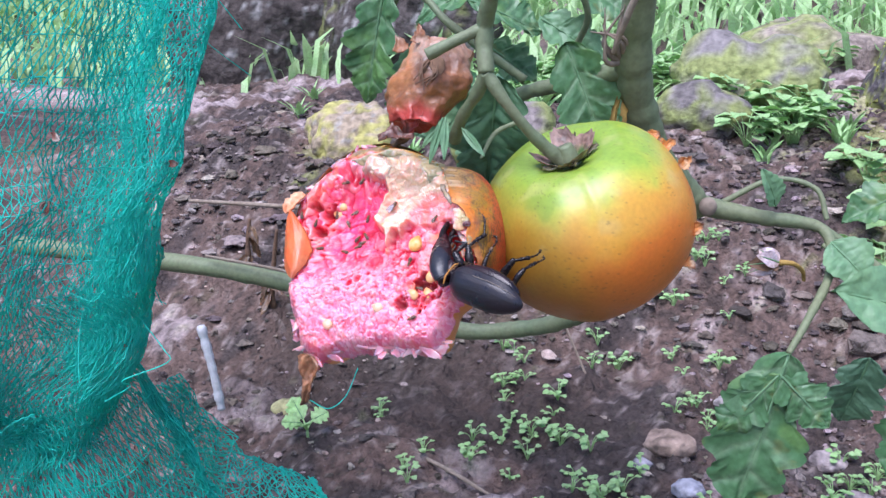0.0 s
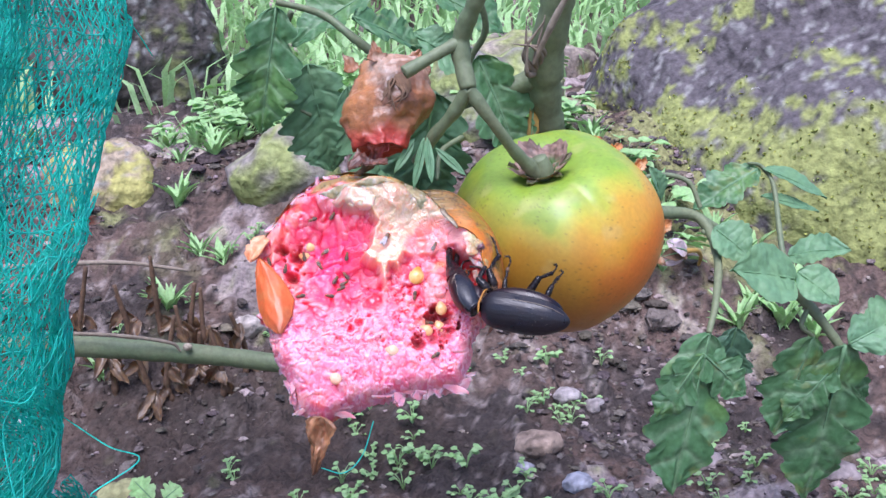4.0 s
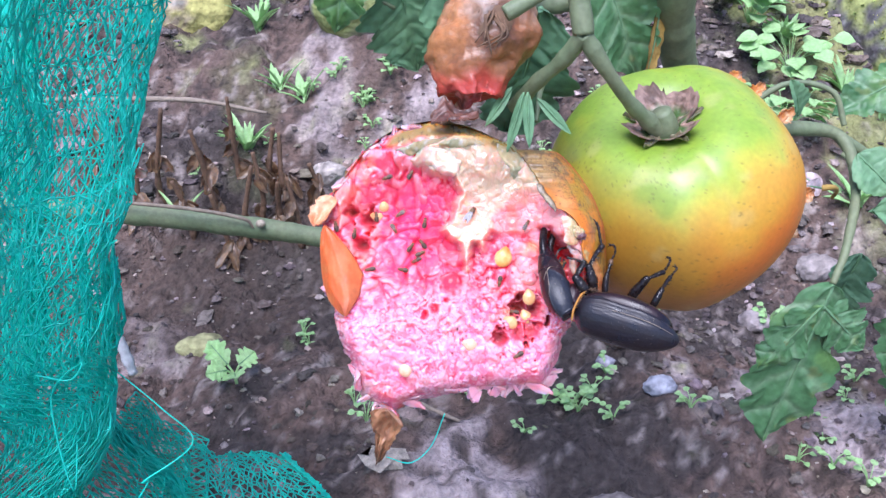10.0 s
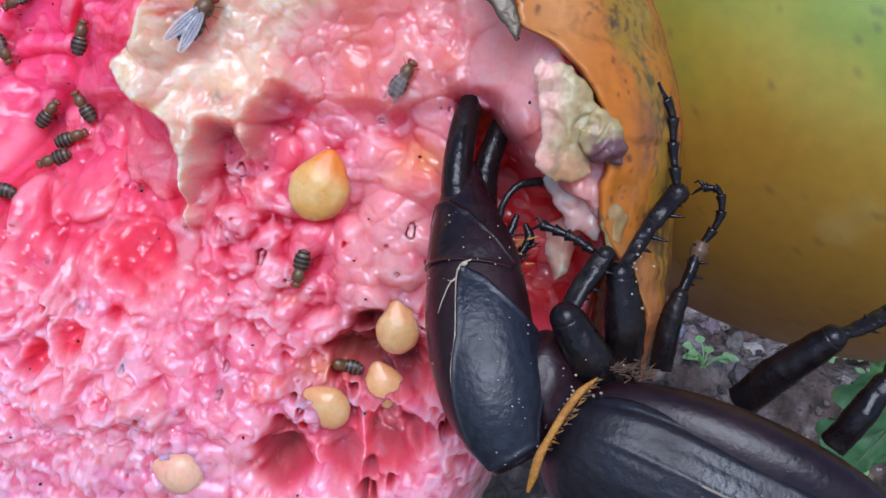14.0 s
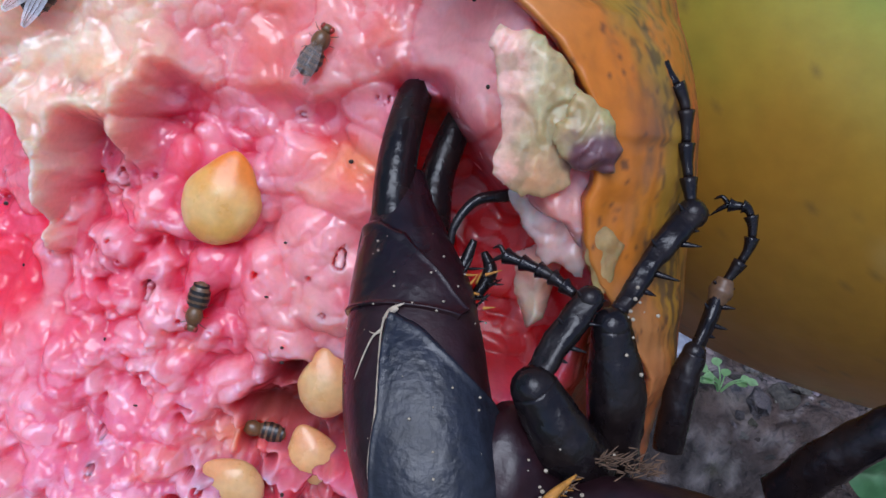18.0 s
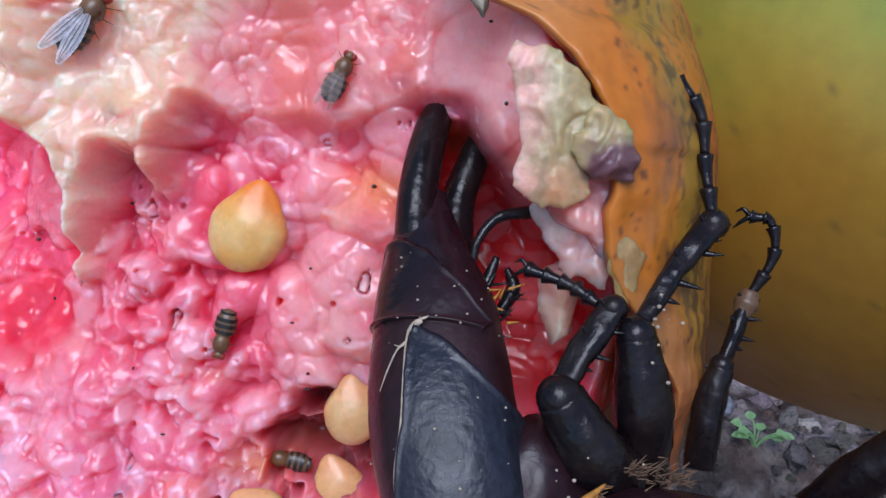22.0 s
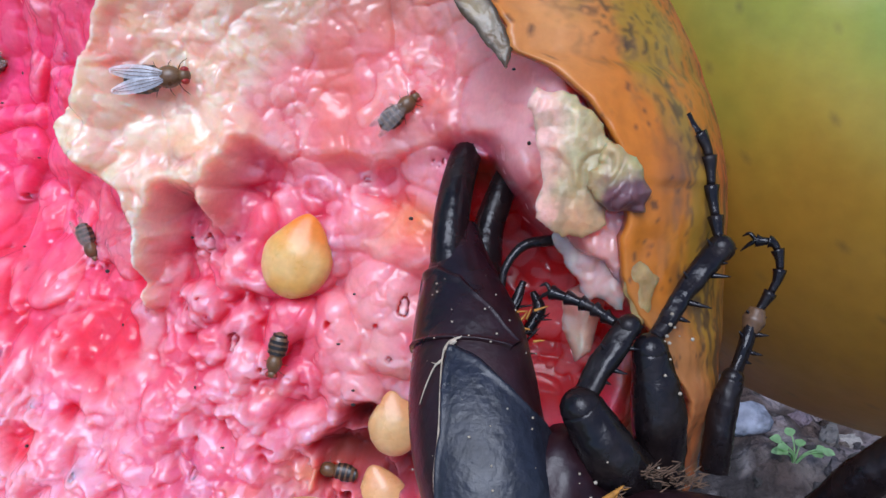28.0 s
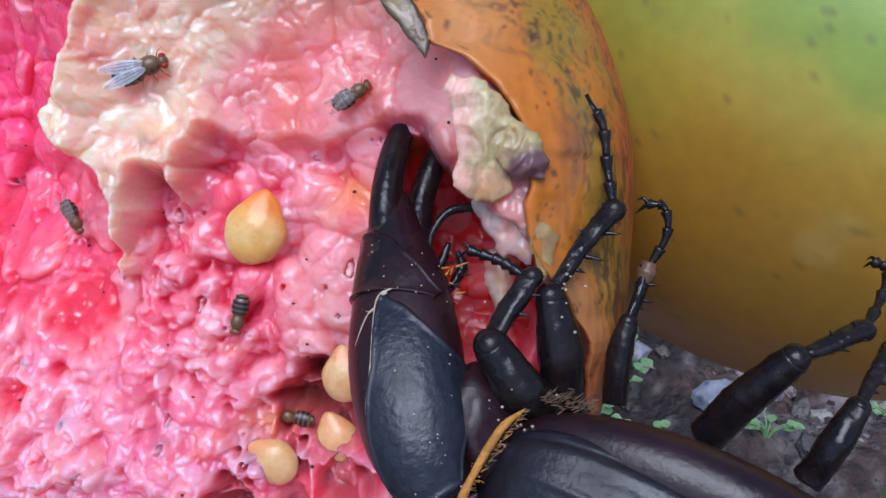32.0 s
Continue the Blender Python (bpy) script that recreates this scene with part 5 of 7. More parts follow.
# ---- the green net ----
def net_sheet(name, surface, nu, nv, parent, width=0.22, seed=0, label="", keep=None, rib=4):
    """A knotted net over surface(u, v) -> world millimetres: every thread a thin three-sided bar."""
    rng = np.random.RandomState(seed)
    v, u = np.meshgrid(np.linspace(0, 1, nv), np.linspace(0, 1, nu), indexing="ij")
    u = u + (np.arange(nv)[:, None] % 2) * 0.5 / nu
    p = surface(u.ravel(), v.ravel())
    p = p + rng.normal(0, 0.42, p.shape)
    i = np.arange(nu * nv).reshape(nv, nu)
    even, odd, under_even, under_odd = i[:-1:2], i[1:-1:2], i[1::2], i[2::2]
    n0, n1 = min(len(even), len(under_even)), min(len(odd), len(under_odd))
    even, under_even, odd, under_odd = even[:n0], under_even[:n0], odd[:n1], under_odd[:n1]
    pairs = [(even, under_even), (even[:, 1:], under_even[:, :-1]), (odd, under_odd), (odd[:, :-1], under_odd[:, 1:]), (i[::rib, :-1], i[::rib, 1:])]
    e = np.vstack([np.stack([a.ravel(), b.ravel()], 1) for a, b in pairs])
    e = e[rng.random_sample(len(e)) > 0.03]
    if keep is not None:
        ok = keep(u.ravel(), v.ravel())
        e = e[ok[e].all(1)]
    a, b = p[e[:, 0]], p[e[:, 1]]
    t = b - a
    ln = np.linalg.norm(t, axis=1)
    good = (ln > 1e-6) & (ln < 14)
    a, b, t = a[good], b[good], t[good] / ln[good][:, None]
    x = np.cross(t, np.array([0.3, 0.9, 0.2]))
    x /= np.linalg.norm(x, axis=1)[:, None] + 1e-9
    y = np.cross(t, x)
    w = width * rng.uniform(0.7, 1.3, (len(a), 1))
    ring = [w * x, w * (-0.5 * x + 0.87 * y), w * (-0.5 * x - 0.87 * y)]
    verts = np.stack([a + ring[0], a + ring[1], a + ring[2], b + ring[0], b + ring[1], b + ring[2]], 1).reshape(-1, 3)
    k = np.arange(len(a))[:, None] * 6
    faces = np.vstack([k + np.array(q) for q in ((0, 1, 4, 3), (1, 2, 5, 4), (2, 0, 3, 5))])
    return mesh(name, verts, faces, NETMAT, parent, label)


def hanging(u, v, inset=0.0):
    """The net's hanging body: a bag drawn together at its foot."""
    a = radians(195) + u * radians(240)
    r = 96 - inset + 8 * np.sin(a * 5 + 2 * v) * (0.3 + v) + 4 * np.sin(a * 11 + 5 * v)
    r = r * (1 - 0.12 * step(0.85, 1.0, v))
    cx = np.interp(v, [0, 0.395, 0.575, 0.68, 0.83, 1], [-158, -170, -190, -198, -208, -216])
    p = np.stack([cx + r * np.cos(a) + 6 * np.exp(-((v - 0.62) / 0.05) ** 2), 8 - 40 * v + r * np.sin(a) * 0.75, 400 - 278 * v], -1)
    return p + 9 * np.stack([fbm(np.stack([u * 6, v * 6, u * 0 + k], -1), 3, 150 + k) for k in range(3)], -1)


SKIRT_TOP = [(-330, -55, 190), (-250, -62, 165), (-165, -58, 138), (-132, -40, 132), (-124, -6, 128), (-122, 22, 118)]
SKIRT_FOOT = [(-330, -150, 60), (-230, -150, 30), (-135, -95, 8), (-72, -12, 6), (-50, 50, 8), (-78, 66, 45)]


def skirt(u, v, lift=0.0):
    """The net's loose skirt, trailing from the knot to the ground."""
    top, foot = smooth_line(SKIRT_TOP, 200), smooth_line(SKIRT_FOOT, 200)
    k = np.clip((u * 199).astype(int), 0, 199)
    w = (v ** 0.9)[:, None]
    p = top[k] * (1 - w) + foot[k] * w
    p[:, 2] += 7 * np.sin(u * 26 + v * 3) * np.sin(np.pi * np.clip(v, 0.1, 1)) + lift - 16 * np.sin(np.pi * v)
    p[:, 1] += 8 * np.sin(u * 19 + 1.5 * v)
    return p + 9 * np.stack([fbm(np.stack([u * 5, v * 5, u * 0 + k2], -1), 3, 160 + k2) for k2 in range(3)], -1)


def fold(u, v):
    """A gathered fold that runs from the knot down across the skirt."""
    line = smooth_line([(-132, -58, 142), (-160, -75, 128), (-200, -98, 104), (-260, -130, 70)], 120)
    k = np.clip((v * 119).astype(int), 0, 119)
    a = u * 5.6 + v * 4
    r = 4 + 7 * v + 1.5 * np.sin(v * 30)
    return line[k] + np.stack([r * np.cos(a) * 0.6, r * np.sin(a), r * np.cos(a + 0.8)], -1)


net = holder("garden_net", pose(0, 0, 0), "teal green fine-meshed garden net hung in folds beside the fruit", "net")
def in_folds(seed, low):
    """Where a second layer of the net lies in folds against the first."""
    def keep(u, v):
        n = fbm(np.stack([u * 4.5 + v * 3.0, v * 3.0 - u * 2.0, u * 0], -1), 3, seed)
        return n + 0.7 * step(0.62, 0.92, v) + 0.55 * step(0.78, 0.95, u) > low
    return keep


net_sheet("hanging_net", hanging, 150, 96, net, width=0.27, seed=1)
net_sheet("inner_layer", lambda u, v: hanging(u + 0.013, v, 6.0), 128, 84, net, width=0.22, seed=3, keep=in_folds(170, 0.22))
net_sheet("gathered_layer", lambda u, v: hanging(u * 0.5 + 0.48 + 0.02 * np.sin(v * 40), v, -3.0), 120, 90, net, width=0.22, seed=4, keep=in_folds(174, 0.42))
net_sheet("loose_net", skirt, 104, 52, net, width=0.34, seed=2, rib=3)
net_sheet("skirt_fold", lambda u, v: skirt(u * 0.7 + 0.3, v * 0.35, 5.0), 80, 16, net, width=0.3, seed=6, rib=3)
net_sheet("hem", lambda u, v: skirt(u, 0.955 + 0.045 * v, 2.0), 170, 8, net, width=0.36, seed=7, rib=2)
net_sheet("gathered_fold", fold, 26, 84, net, width=0.34, seed=5)
_r = np.random.RandomState(8)
for k in range(14):
    o = hanging(_r.uniform(0.55, 0.95, 1), _r.uniform(0.35, 0.98, 1))[0] + np.array([2, -4, 0])
    pts = [o]
    for q in range(5):
        pts.append(pts[-1] + _r.normal(0, 9, 3) + np.array([0, -0.5, -3]))
    tube("loose_thread", pts, [0.22] * 3, NETMAT, net, sides=5, n=40)


# ---- leaves ----
LEAF_VEINS = None


def leaf_data(length, width, lobes=3, teeth=0.1, droop=0.25, cup=0.2, seed=0, n=48, m=21, wave=1.0):
    """A toothed, lobed tomato leaf along +x, face up +z, in millimetres; its veins are pressed in."""
    s, t = np.meshgrid(np.linspace(0, 1, n), np.linspace(-1, 1, m), indexing="ij")
    rr = random.Random(seed)
    base = np.sin(np.pi * np.clip(s, 0, 1) ** 0.72) ** 0.85
    if lobes > 2:
        k = (s * (lobes + 0.6) + 0.08 * np.sign(t) + 0.1 * rr.random()) % 1
        cut = 1 - (0.28 + 2.4 * teeth) * (1 - np.sin(np.pi * k ** 1.5) ** 0.75) * (1 - 0.75 * s) * step(0.02, 0.18, s)
        tooth = np.abs(np.sin(np.pi * (s * (lobes + 0.6) * 2.5 + 0.2 + 0.1 * np.sign(t))))
        edge = base * cut * (1 - 0.13 * (1 - tooth) ** 1.5)
    else:
        edge = base * (1 + 0.7 * teeth * np.sin(s * 41 + 1.5 * np.sign(t) + seed))
    w = 0.5 * width * edge
    x = length * (s + (0.16 if lobes > 2 else 0.10) * np.abs(t) * np.sin(np.pi * s) * (1 - 0.4 * s))
    y = w * t
    vein = np.abs(np.sin(np.pi * (s * (lobes + 1.5) + 0.10 * np.sign(t) - 0.25) - np.abs(t) * 0.5))
    z = -droop * length * s ** 2 + cup * np.abs(y) - 0.018 * width * (1 - vein) ** 3 + wave * 0.045 * width * np.sin(8 * s + 2.5 * t + seed) * np.abs(t)
    z += 0.045 * width * fbm(np.stack([s * 9, t * 4, s * 0 + seed], -1).reshape(-1, 3), 3, seed + 200).reshape(s.shape)
    z += 0.02 * width * np.minimum(np.abs(t) * 4, 1)
    top = np.stack([x, y, z], -1).reshape(-1, 3)
    under = top - np.array([0, 0, 0.25])
    f = grid_faces(n, m)
    global LEAF_VEINS
    LEAF_VEINS = np.concatenate([(np.maximum((1 - vein) ** 4, np.exp(-(t / 0.09) ** 2))).ravel()] * 2)
    return np.vstack([top, under]), np.vstack([f[:, ::-1], f + n * m])


def turn_to(points, base, towards, face):
    """Lays points (x along, z up) at base, pointing towards a place with their upper side to face."""
    a = np.array(towards, float) - np.array(base, float)
    a /= np.linalg.norm(a)
    z = np.array(face, float) - a * np.dot(a, face)
    z /= np.linalg.norm(z)
    return points @ np.stack([a, np.cross(z, a), z]) + np.array(base, float)


def leaf(base, tip, width, face=(0, -1, 0.4), mat=LEAF, parent=None, name="leaf", label="", **kw):
    length = float(np.linalg.norm(np.array(tip, float) - np.array(base, float)))
    if kw.get("lobes", 3) > 2:
        kw = {"n": 96, "m": 25, **kw}
    v, f = leaf_data(length, width, **kw)
    colours = None
    if mat == LEAF:
        colours = np.tile(np.array([0.10, 0.235, 0.095]), (len(v), 1))
        colours = blend(colours, (0.15, 0.30, 0.09), step(0.0, 0.4, fbm(v * 0.06 + kw.get("seed", 0), 3, 71)))
        colours = blend(colours, (0.20, 0.36, 0.19), 0.5 * step(0.1, 0.4, fbm(v * 0.16 + 7 + kw.get("seed", 0), 4, 75)))
        colours = blend(colours, (0.32, 0.46, 0.27), 0.6 * LEAF_VEINS)
        colours = blend(colours, (0.30, 0.28, 0.08), 0.35 * step(0.3, 0.42, fbm(v * 0.12 + kw.get("seed", 0), 3, 73)))
    ob = mesh(name, turn_to(v, base, tip, face), f, mat, parent or plant, label, colours)
    mid = smooth_line([(0, 0, 0.3), (length * 0.5, 0, 0.3 - kw.get("droop", 0.25) * length * 0.25), (length * 0.97, 0, -kw.get("droop", 0.25) * length * 0.94)], 5)
    tube("midrib", turn_to(mid, base, tip, face), [0.016 * width + 0.25, 0.3, 0.12], PALELEAF, ob, sides=6, n=14)
    return ob


leaf((152, 36, 147), (134, 28, 72), 46, (0.1, -1, 0.15), lobes=3, seed=1, droop=0.05, teeth=0.12, cup=-0.15)
leaf((149, 35, 138), (126, 28, 112), 24, (0.1, -1, 0.15), lobes=3, seed=14, droop=0.1, teeth=0.12, cup=-0.15)
leaf((149, 35, 138), (170, 32, 116), 24, (0.1, -1, 0.15), lobes=3, seed=15, droop=0.1, teeth=0.12, cup=-0.15)
leaf((232, 60, 112), (208, 62, 82), 26, (-0.2, -1, 0.2), lobes=3, seed=16, droop=0.1, teeth=0.12, cup=-0.15)
leaf((232, 60, 112), (256, 66, 84), 26, (-0.2, -1, 0.2), lobes=3, seed=17, droop=0.1, teeth=0.12, cup=-0.15)
leaf((234, 57, 123), (230, 74, 26), 50, (-0.2, -1, 0.2), lobes=4, seed=2, droop=0.03, teeth=0.12, cup=-0.2)
leaf((222, 65, 126), (206, 68, 72), 34, (-0.2, -1, 0.1), lobes=3, seed=3, droop=0.03, teeth=0.12, cup=-0.15)
leaf((208, 62, 158), (172, 48, 172), 30, (0.1, -0.8, 0.6), PALELEAF, lobes=2, seed=4, droop=0.12, teeth=0.03)
leaf((212, 66, 160), (226, 52, 148), 22, (0.1, -0.8, 0.6), PALELEAF, lobes=2, seed=5, droop=0.1, teeth=0.03)
leaf((236, 57, 123), (272, 52, 142), 30, (0, -0.8, 0.6), PALELEAF, lobes=3, seed=6, droop=0.12, teeth=0.06)
leaf((172, 74, 184), (186, 62, 172), 22, (0, -0.8, 0.5), PALELEAF, lobes=2, seed=7, droop=0.15, teeth=0.05)
leaf((150, 86, 197), (146, 78, 214), 12, (0.6, -0.8, 0.2), PALELEAF, lobes=2, seed=8)
leaf((227, 128, 198), (264, 120, 184), 14, (0, -0.5, 0.9), PALELEAF, lobes=2, seed=9, droop=0.15, teeth=0.04)
leaf((224, 124, 184), (257, 118, 176), 9, (0, -0.5, 0.9), PALELEAF, lobes=2, seed=10, droop=0.1, teeth=0.04)
leaf((224, 128, 198), (186, 122, 186), 26, (0, -0.6, 0.8), LEAF, lobes=3, seed=11, droop=0.25, teeth=0.08)
leaf((222, 90, 160), (238, 70, 172), 20, (0, -0.6, 0.8), PALELEAF, lobes=2, seed=12)
leaf((200, 100, 120), (190, 96, 84), 30, (0, -1, 0.2), DARKLEAF, lobes=3, seed=13)
stem("vine", [(214, 78, 150), (222, 100, 170), (230, 122, 190), (227, 130, 199), (218, 128, 202)], [1.6, 1.4, 1.2, 1.1, 0.7])
stem("vine", [(128, 95, 196), (150, 100, 206), (168, 96, 203), (173, 90, 190)], [1.5, 1.2, 1.2, 1.2])
stem("vine", [(222, 70, 140), (216, 66, 132), (222, 65, 126)], [1.3, 1.2, 1.0])
stem("vine", [(171, 84, 180), (186, 70, 170), (205, 62, 160)], [1.0, 0.9, 0.9])
# leaves above and behind the fruit
leaf((-22, 68, 296), (-34, 66, 246), 30, (-0.1, -1, 0.2), LEAF, lobes=4, seed=20, droop=0.08, teeth=0.12)
leaf((-12, 82, 272), (-4, 84, 224), 40, (0.1, -1, 0.1), PALELEAF, lobes=4, seed=21, droop=0.08, teeth=0.1)
leaf((4, 74, 262), (20, 70, 218), 34, (0.1, -1, 0.2), PALELEAF, lobes=4, seed=22, droop=0.1, teeth=0.1)
leaf((34, 30, 262), (26, 42, 212), 38, (0.1, -1, 0.3), DARKLEAF, lobes=3, seed=23, droop=0.1, teeth=0.08)
leaf((58, 62, 272), (76, 58, 226), 30, (0.1, -1, 0.2), LEAF, lobes=3, seed=24, droop=0.1, teeth=0.08)
leaf((10, 95, 290), (44, 110, 276), 30, (0, -0.6, 0.8), LEAF, lobes=3, seed=25, droop=0.1, teeth=0.08)
leaf((20, 110, 300), (-18, 100, 284), 26, (0, -0.6, 0.8), LEAF, lobes=3, seed=26, droop=0.15)
leaf((50, 130, 300), (86, 120, 282), 34, (0, -0.6, 0.8), LEAF, lobes=3, seed=27, droop=0.15)
leaf((40, 125, 280), (72, 118, 262), 26, (0, -0.8, 0.6), PALELEAF, lobes=3, seed=28, droop=0.15)
leaf((14, 120, 268), (40, 112, 252), 24, (0, -0.8, 0.6), LEAF, lobes=3, seed=29, droop=0.1)
leaf((82, 64, 252), (78, 54, 224), 9, (0.8, -0.8, 0.2), YELLOWSTALK, lobes=2, seed=30, droop=0.1, label="yellowing leaf")
leaf((30, 40, 300), (16, 48, 330), 44, (0, -1, 0.2), LEAF, lobes=4, seed=31)
stem("side_branch", [(-22, 66, 298), (-4, 66, 292), (10, 58, 280), (40, 66, 256)], [1.2, 1.5, 1.8, 2.0])
stem("side_branch", [(-16, 70, 294), (-26, 76, 276), (-28, 80, 262), (-12, 82, 250)], [1.2, 1.4, 1.2, 0.8])
stem("side_branch", [(60, 70, 300), (66, 80, 282), (60, 90, 266), (66, 66, 256)], [1.2, 1.6, 1.6, 1.8])
stem("side_branch", [(44, 30, 244), (34, 22, 240), (30, 10, 232)], [1.0, 1.0, 0.6])
# withered stubs where the branch leaves the main stem
for k in range(6):
    q = random.Random(k)
    stem("withered_bract", [(82, 56, 264), (78 + q.uniform(-5, 5), 48, 268 + q.uniform(-4, 6)), (76 + q.uniform(-8, 10), 44, 276 + 9 * k % 17)], [1.6, 1.0, 0.2], DRYTWIG)
stem("withered_stalk", [(78, 48, 268), (84, 40, 284), (90, 34, 298), (88, 32, 304)], [1.0, 1.4, 1.0, 0.6], DRYTWIG)
v, f = blob_data((121, 86, 196), np.diag([4, 3.5, 4.5]), 16, 12)
mesh("leaf_scar", v, f, DRYTWIG, plant)
v, f = blob_data((-90, 168, 118), np.diag([2.6, 2.4, 2.2]), 14, 10)
mesh("leaf_scar", v, f, DUST, plant, "pale scar on the lying stem")
stem("withered_tendril", [(-180, 172, 136), (-130, 168, 130), (-100, 168, 122), (-94, 168, 116)], [0.9, 1.1, 1.0, 0.6], DRYTWIG)
# sepals over the eaten fruit
for tip, base in (((17, -22, 236), (22, -18, 252)), ((23, -24, 238), (23, -18, 252)), ((36, -16, 238), (27, -10, 247)), ((12, -12, 240), (20, -8, 250))):
    leaf(base, tip, 3.0, (0, -1, 0.3), PALELEAF, name="sepal", lobes=1, teeth=0.0, droop=0.05, seed=33)


# ---- the withered flower on the vine ----
def build_flower():
    thing = holder("withered_flower", pose(0.148, 0.052, 0.181), "withered pale pink blossom on a yellowed stalk", "flower")
    for k in range(5):
        a = k * 1.25
        leaf((0, 0, 0), (-9 + 4 * math.cos(a), -2 + 5 * math.sin(a), 6 * math.sin(a * 1.7)), 7, (0, -1, 0.5), PETAL if k % 3 else DEADLEAF, thing, "petal", lobes=1, teeth=0.0, droop=0.2, seed=40 + k)
    tube("stalk", [(0, 0, 0), (6, 2, -1), (11, 8, -6), (13, 14, -12)], [1.3, 1.0, 0.9, 0.8], YELLOWSTALK, thing)
    return thing


build_flower()


# ---- ragged skin, calyxes and other loose parts of the fruit ----
def scrap(name, outline_w, length, curl, parent, at, towards, face, colour, mat=DRYBROWN, label="", seed=0, n=44, m=30, thick=0.5, ragged=0.25, crumple=0.16):
    """A torn piece of skin: a curled sheet with ragged edges."""
    s, t = np.meshgrid(np.linspace(0, 1, n), np.linspace(-1, 1, m), indexing="ij")
    w = np.interp(s, np.linspace(0, 1, len(outline_w)), outline_w) / 2
    j = fbm(np.stack([s * 5, np.sign(t) * 2, s * 0 + seed], -1).reshape(-1, 3), 3, 300 + seed).reshape(s.shape)
    w = w * (1 + ragged * (j + 0.5 * fbm(np.stack([s * 17, np.sign(t) * 2, s * 0 + seed], -1).reshape(-1, 3), 2, 305 + seed).reshape(s.shape)) * np.abs(t))
    w = w * np.sqrt(np.clip(1 - (2 * s - 1) ** 6, 0.02, 1))
    x, y = length * s * (1 + ragged * 0.3 * j), w * t
    z = curl * (y / (max(outline_w) / 2)) ** 2 + crumple * length * fbm(np.stack([s * 3, t * 2, s * 0 + seed], -1).reshape(-1, 3), 3, 310 + seed).reshape(s.shape)
    top = np.stack([x, y, z], -1).reshape(-1, 3)
    v = turn_to(np.vstack([top, top - np.array([0, 0, thick])]), at, towards, face)
    f = grid_faces(n, m)
    rim = []
    for a, b in [(i * m, (i + 1) * m) for i in range(n - 1)] + [(i * m + m - 1, (i + 1) * m + m - 1) for i in range(n - 1)] + [(i, i + 1) for i in range(m - 1)] + [((n - 1) * m + i, (n - 1) * m + i + 1) for i in range(m - 1)]:
        rim.append([a, b, b + n * m, a + n * m])
    c = np.tile(np.array(colour[0], float), (len(v), 1))
    c = blend(c, colour[1], step(-0.1, 0.3, fbm(v * 0.35 + seed, 3, 320 + seed)))
    if len(colour) > 2:
        c = blend(c, colour[2], step(0.6, 1.0, np.concatenate([s.ravel()] * 2) + 0.3 * fbm(v * 0.3, 3, 330)))
    return mesh(name, v, f[:, ::-1].tolist() + (f + n * m).tolist() + rim, mat, parent, label, c)


# the strip of skin left standing at the right of the bite
STRIP_Z = (-16, -5, -2.6, -0.5, 1.7, 3.3, 5.2, 7.4, 9.7, 11.5, 13.0, 13.8, 15.4, 18, 24, 31)
STRIP_X = (39.5, 39.2, 37.6, 35.8, 34.7, 34.3, 34.6, 34.4, 33.4, 32.0, 30.2, 27.9, 27.2, 25.6, 22.5, 18)


def strip_depth(x, z):
    inner, outer = np.interp(z, STRIP_Z, STRIP_X), np.sqrt(np.clip(1 - ((z - 2) / 41) ** 2, 0.04, 1)) * 40.5 + 3.5
    a = np.arcsin(np.clip((x - inner) / (outer - inner), 0, 1))
    return -7.8 + 0.012 * (z - 6) ** 2 + 21 * (1 - np.cos(a))


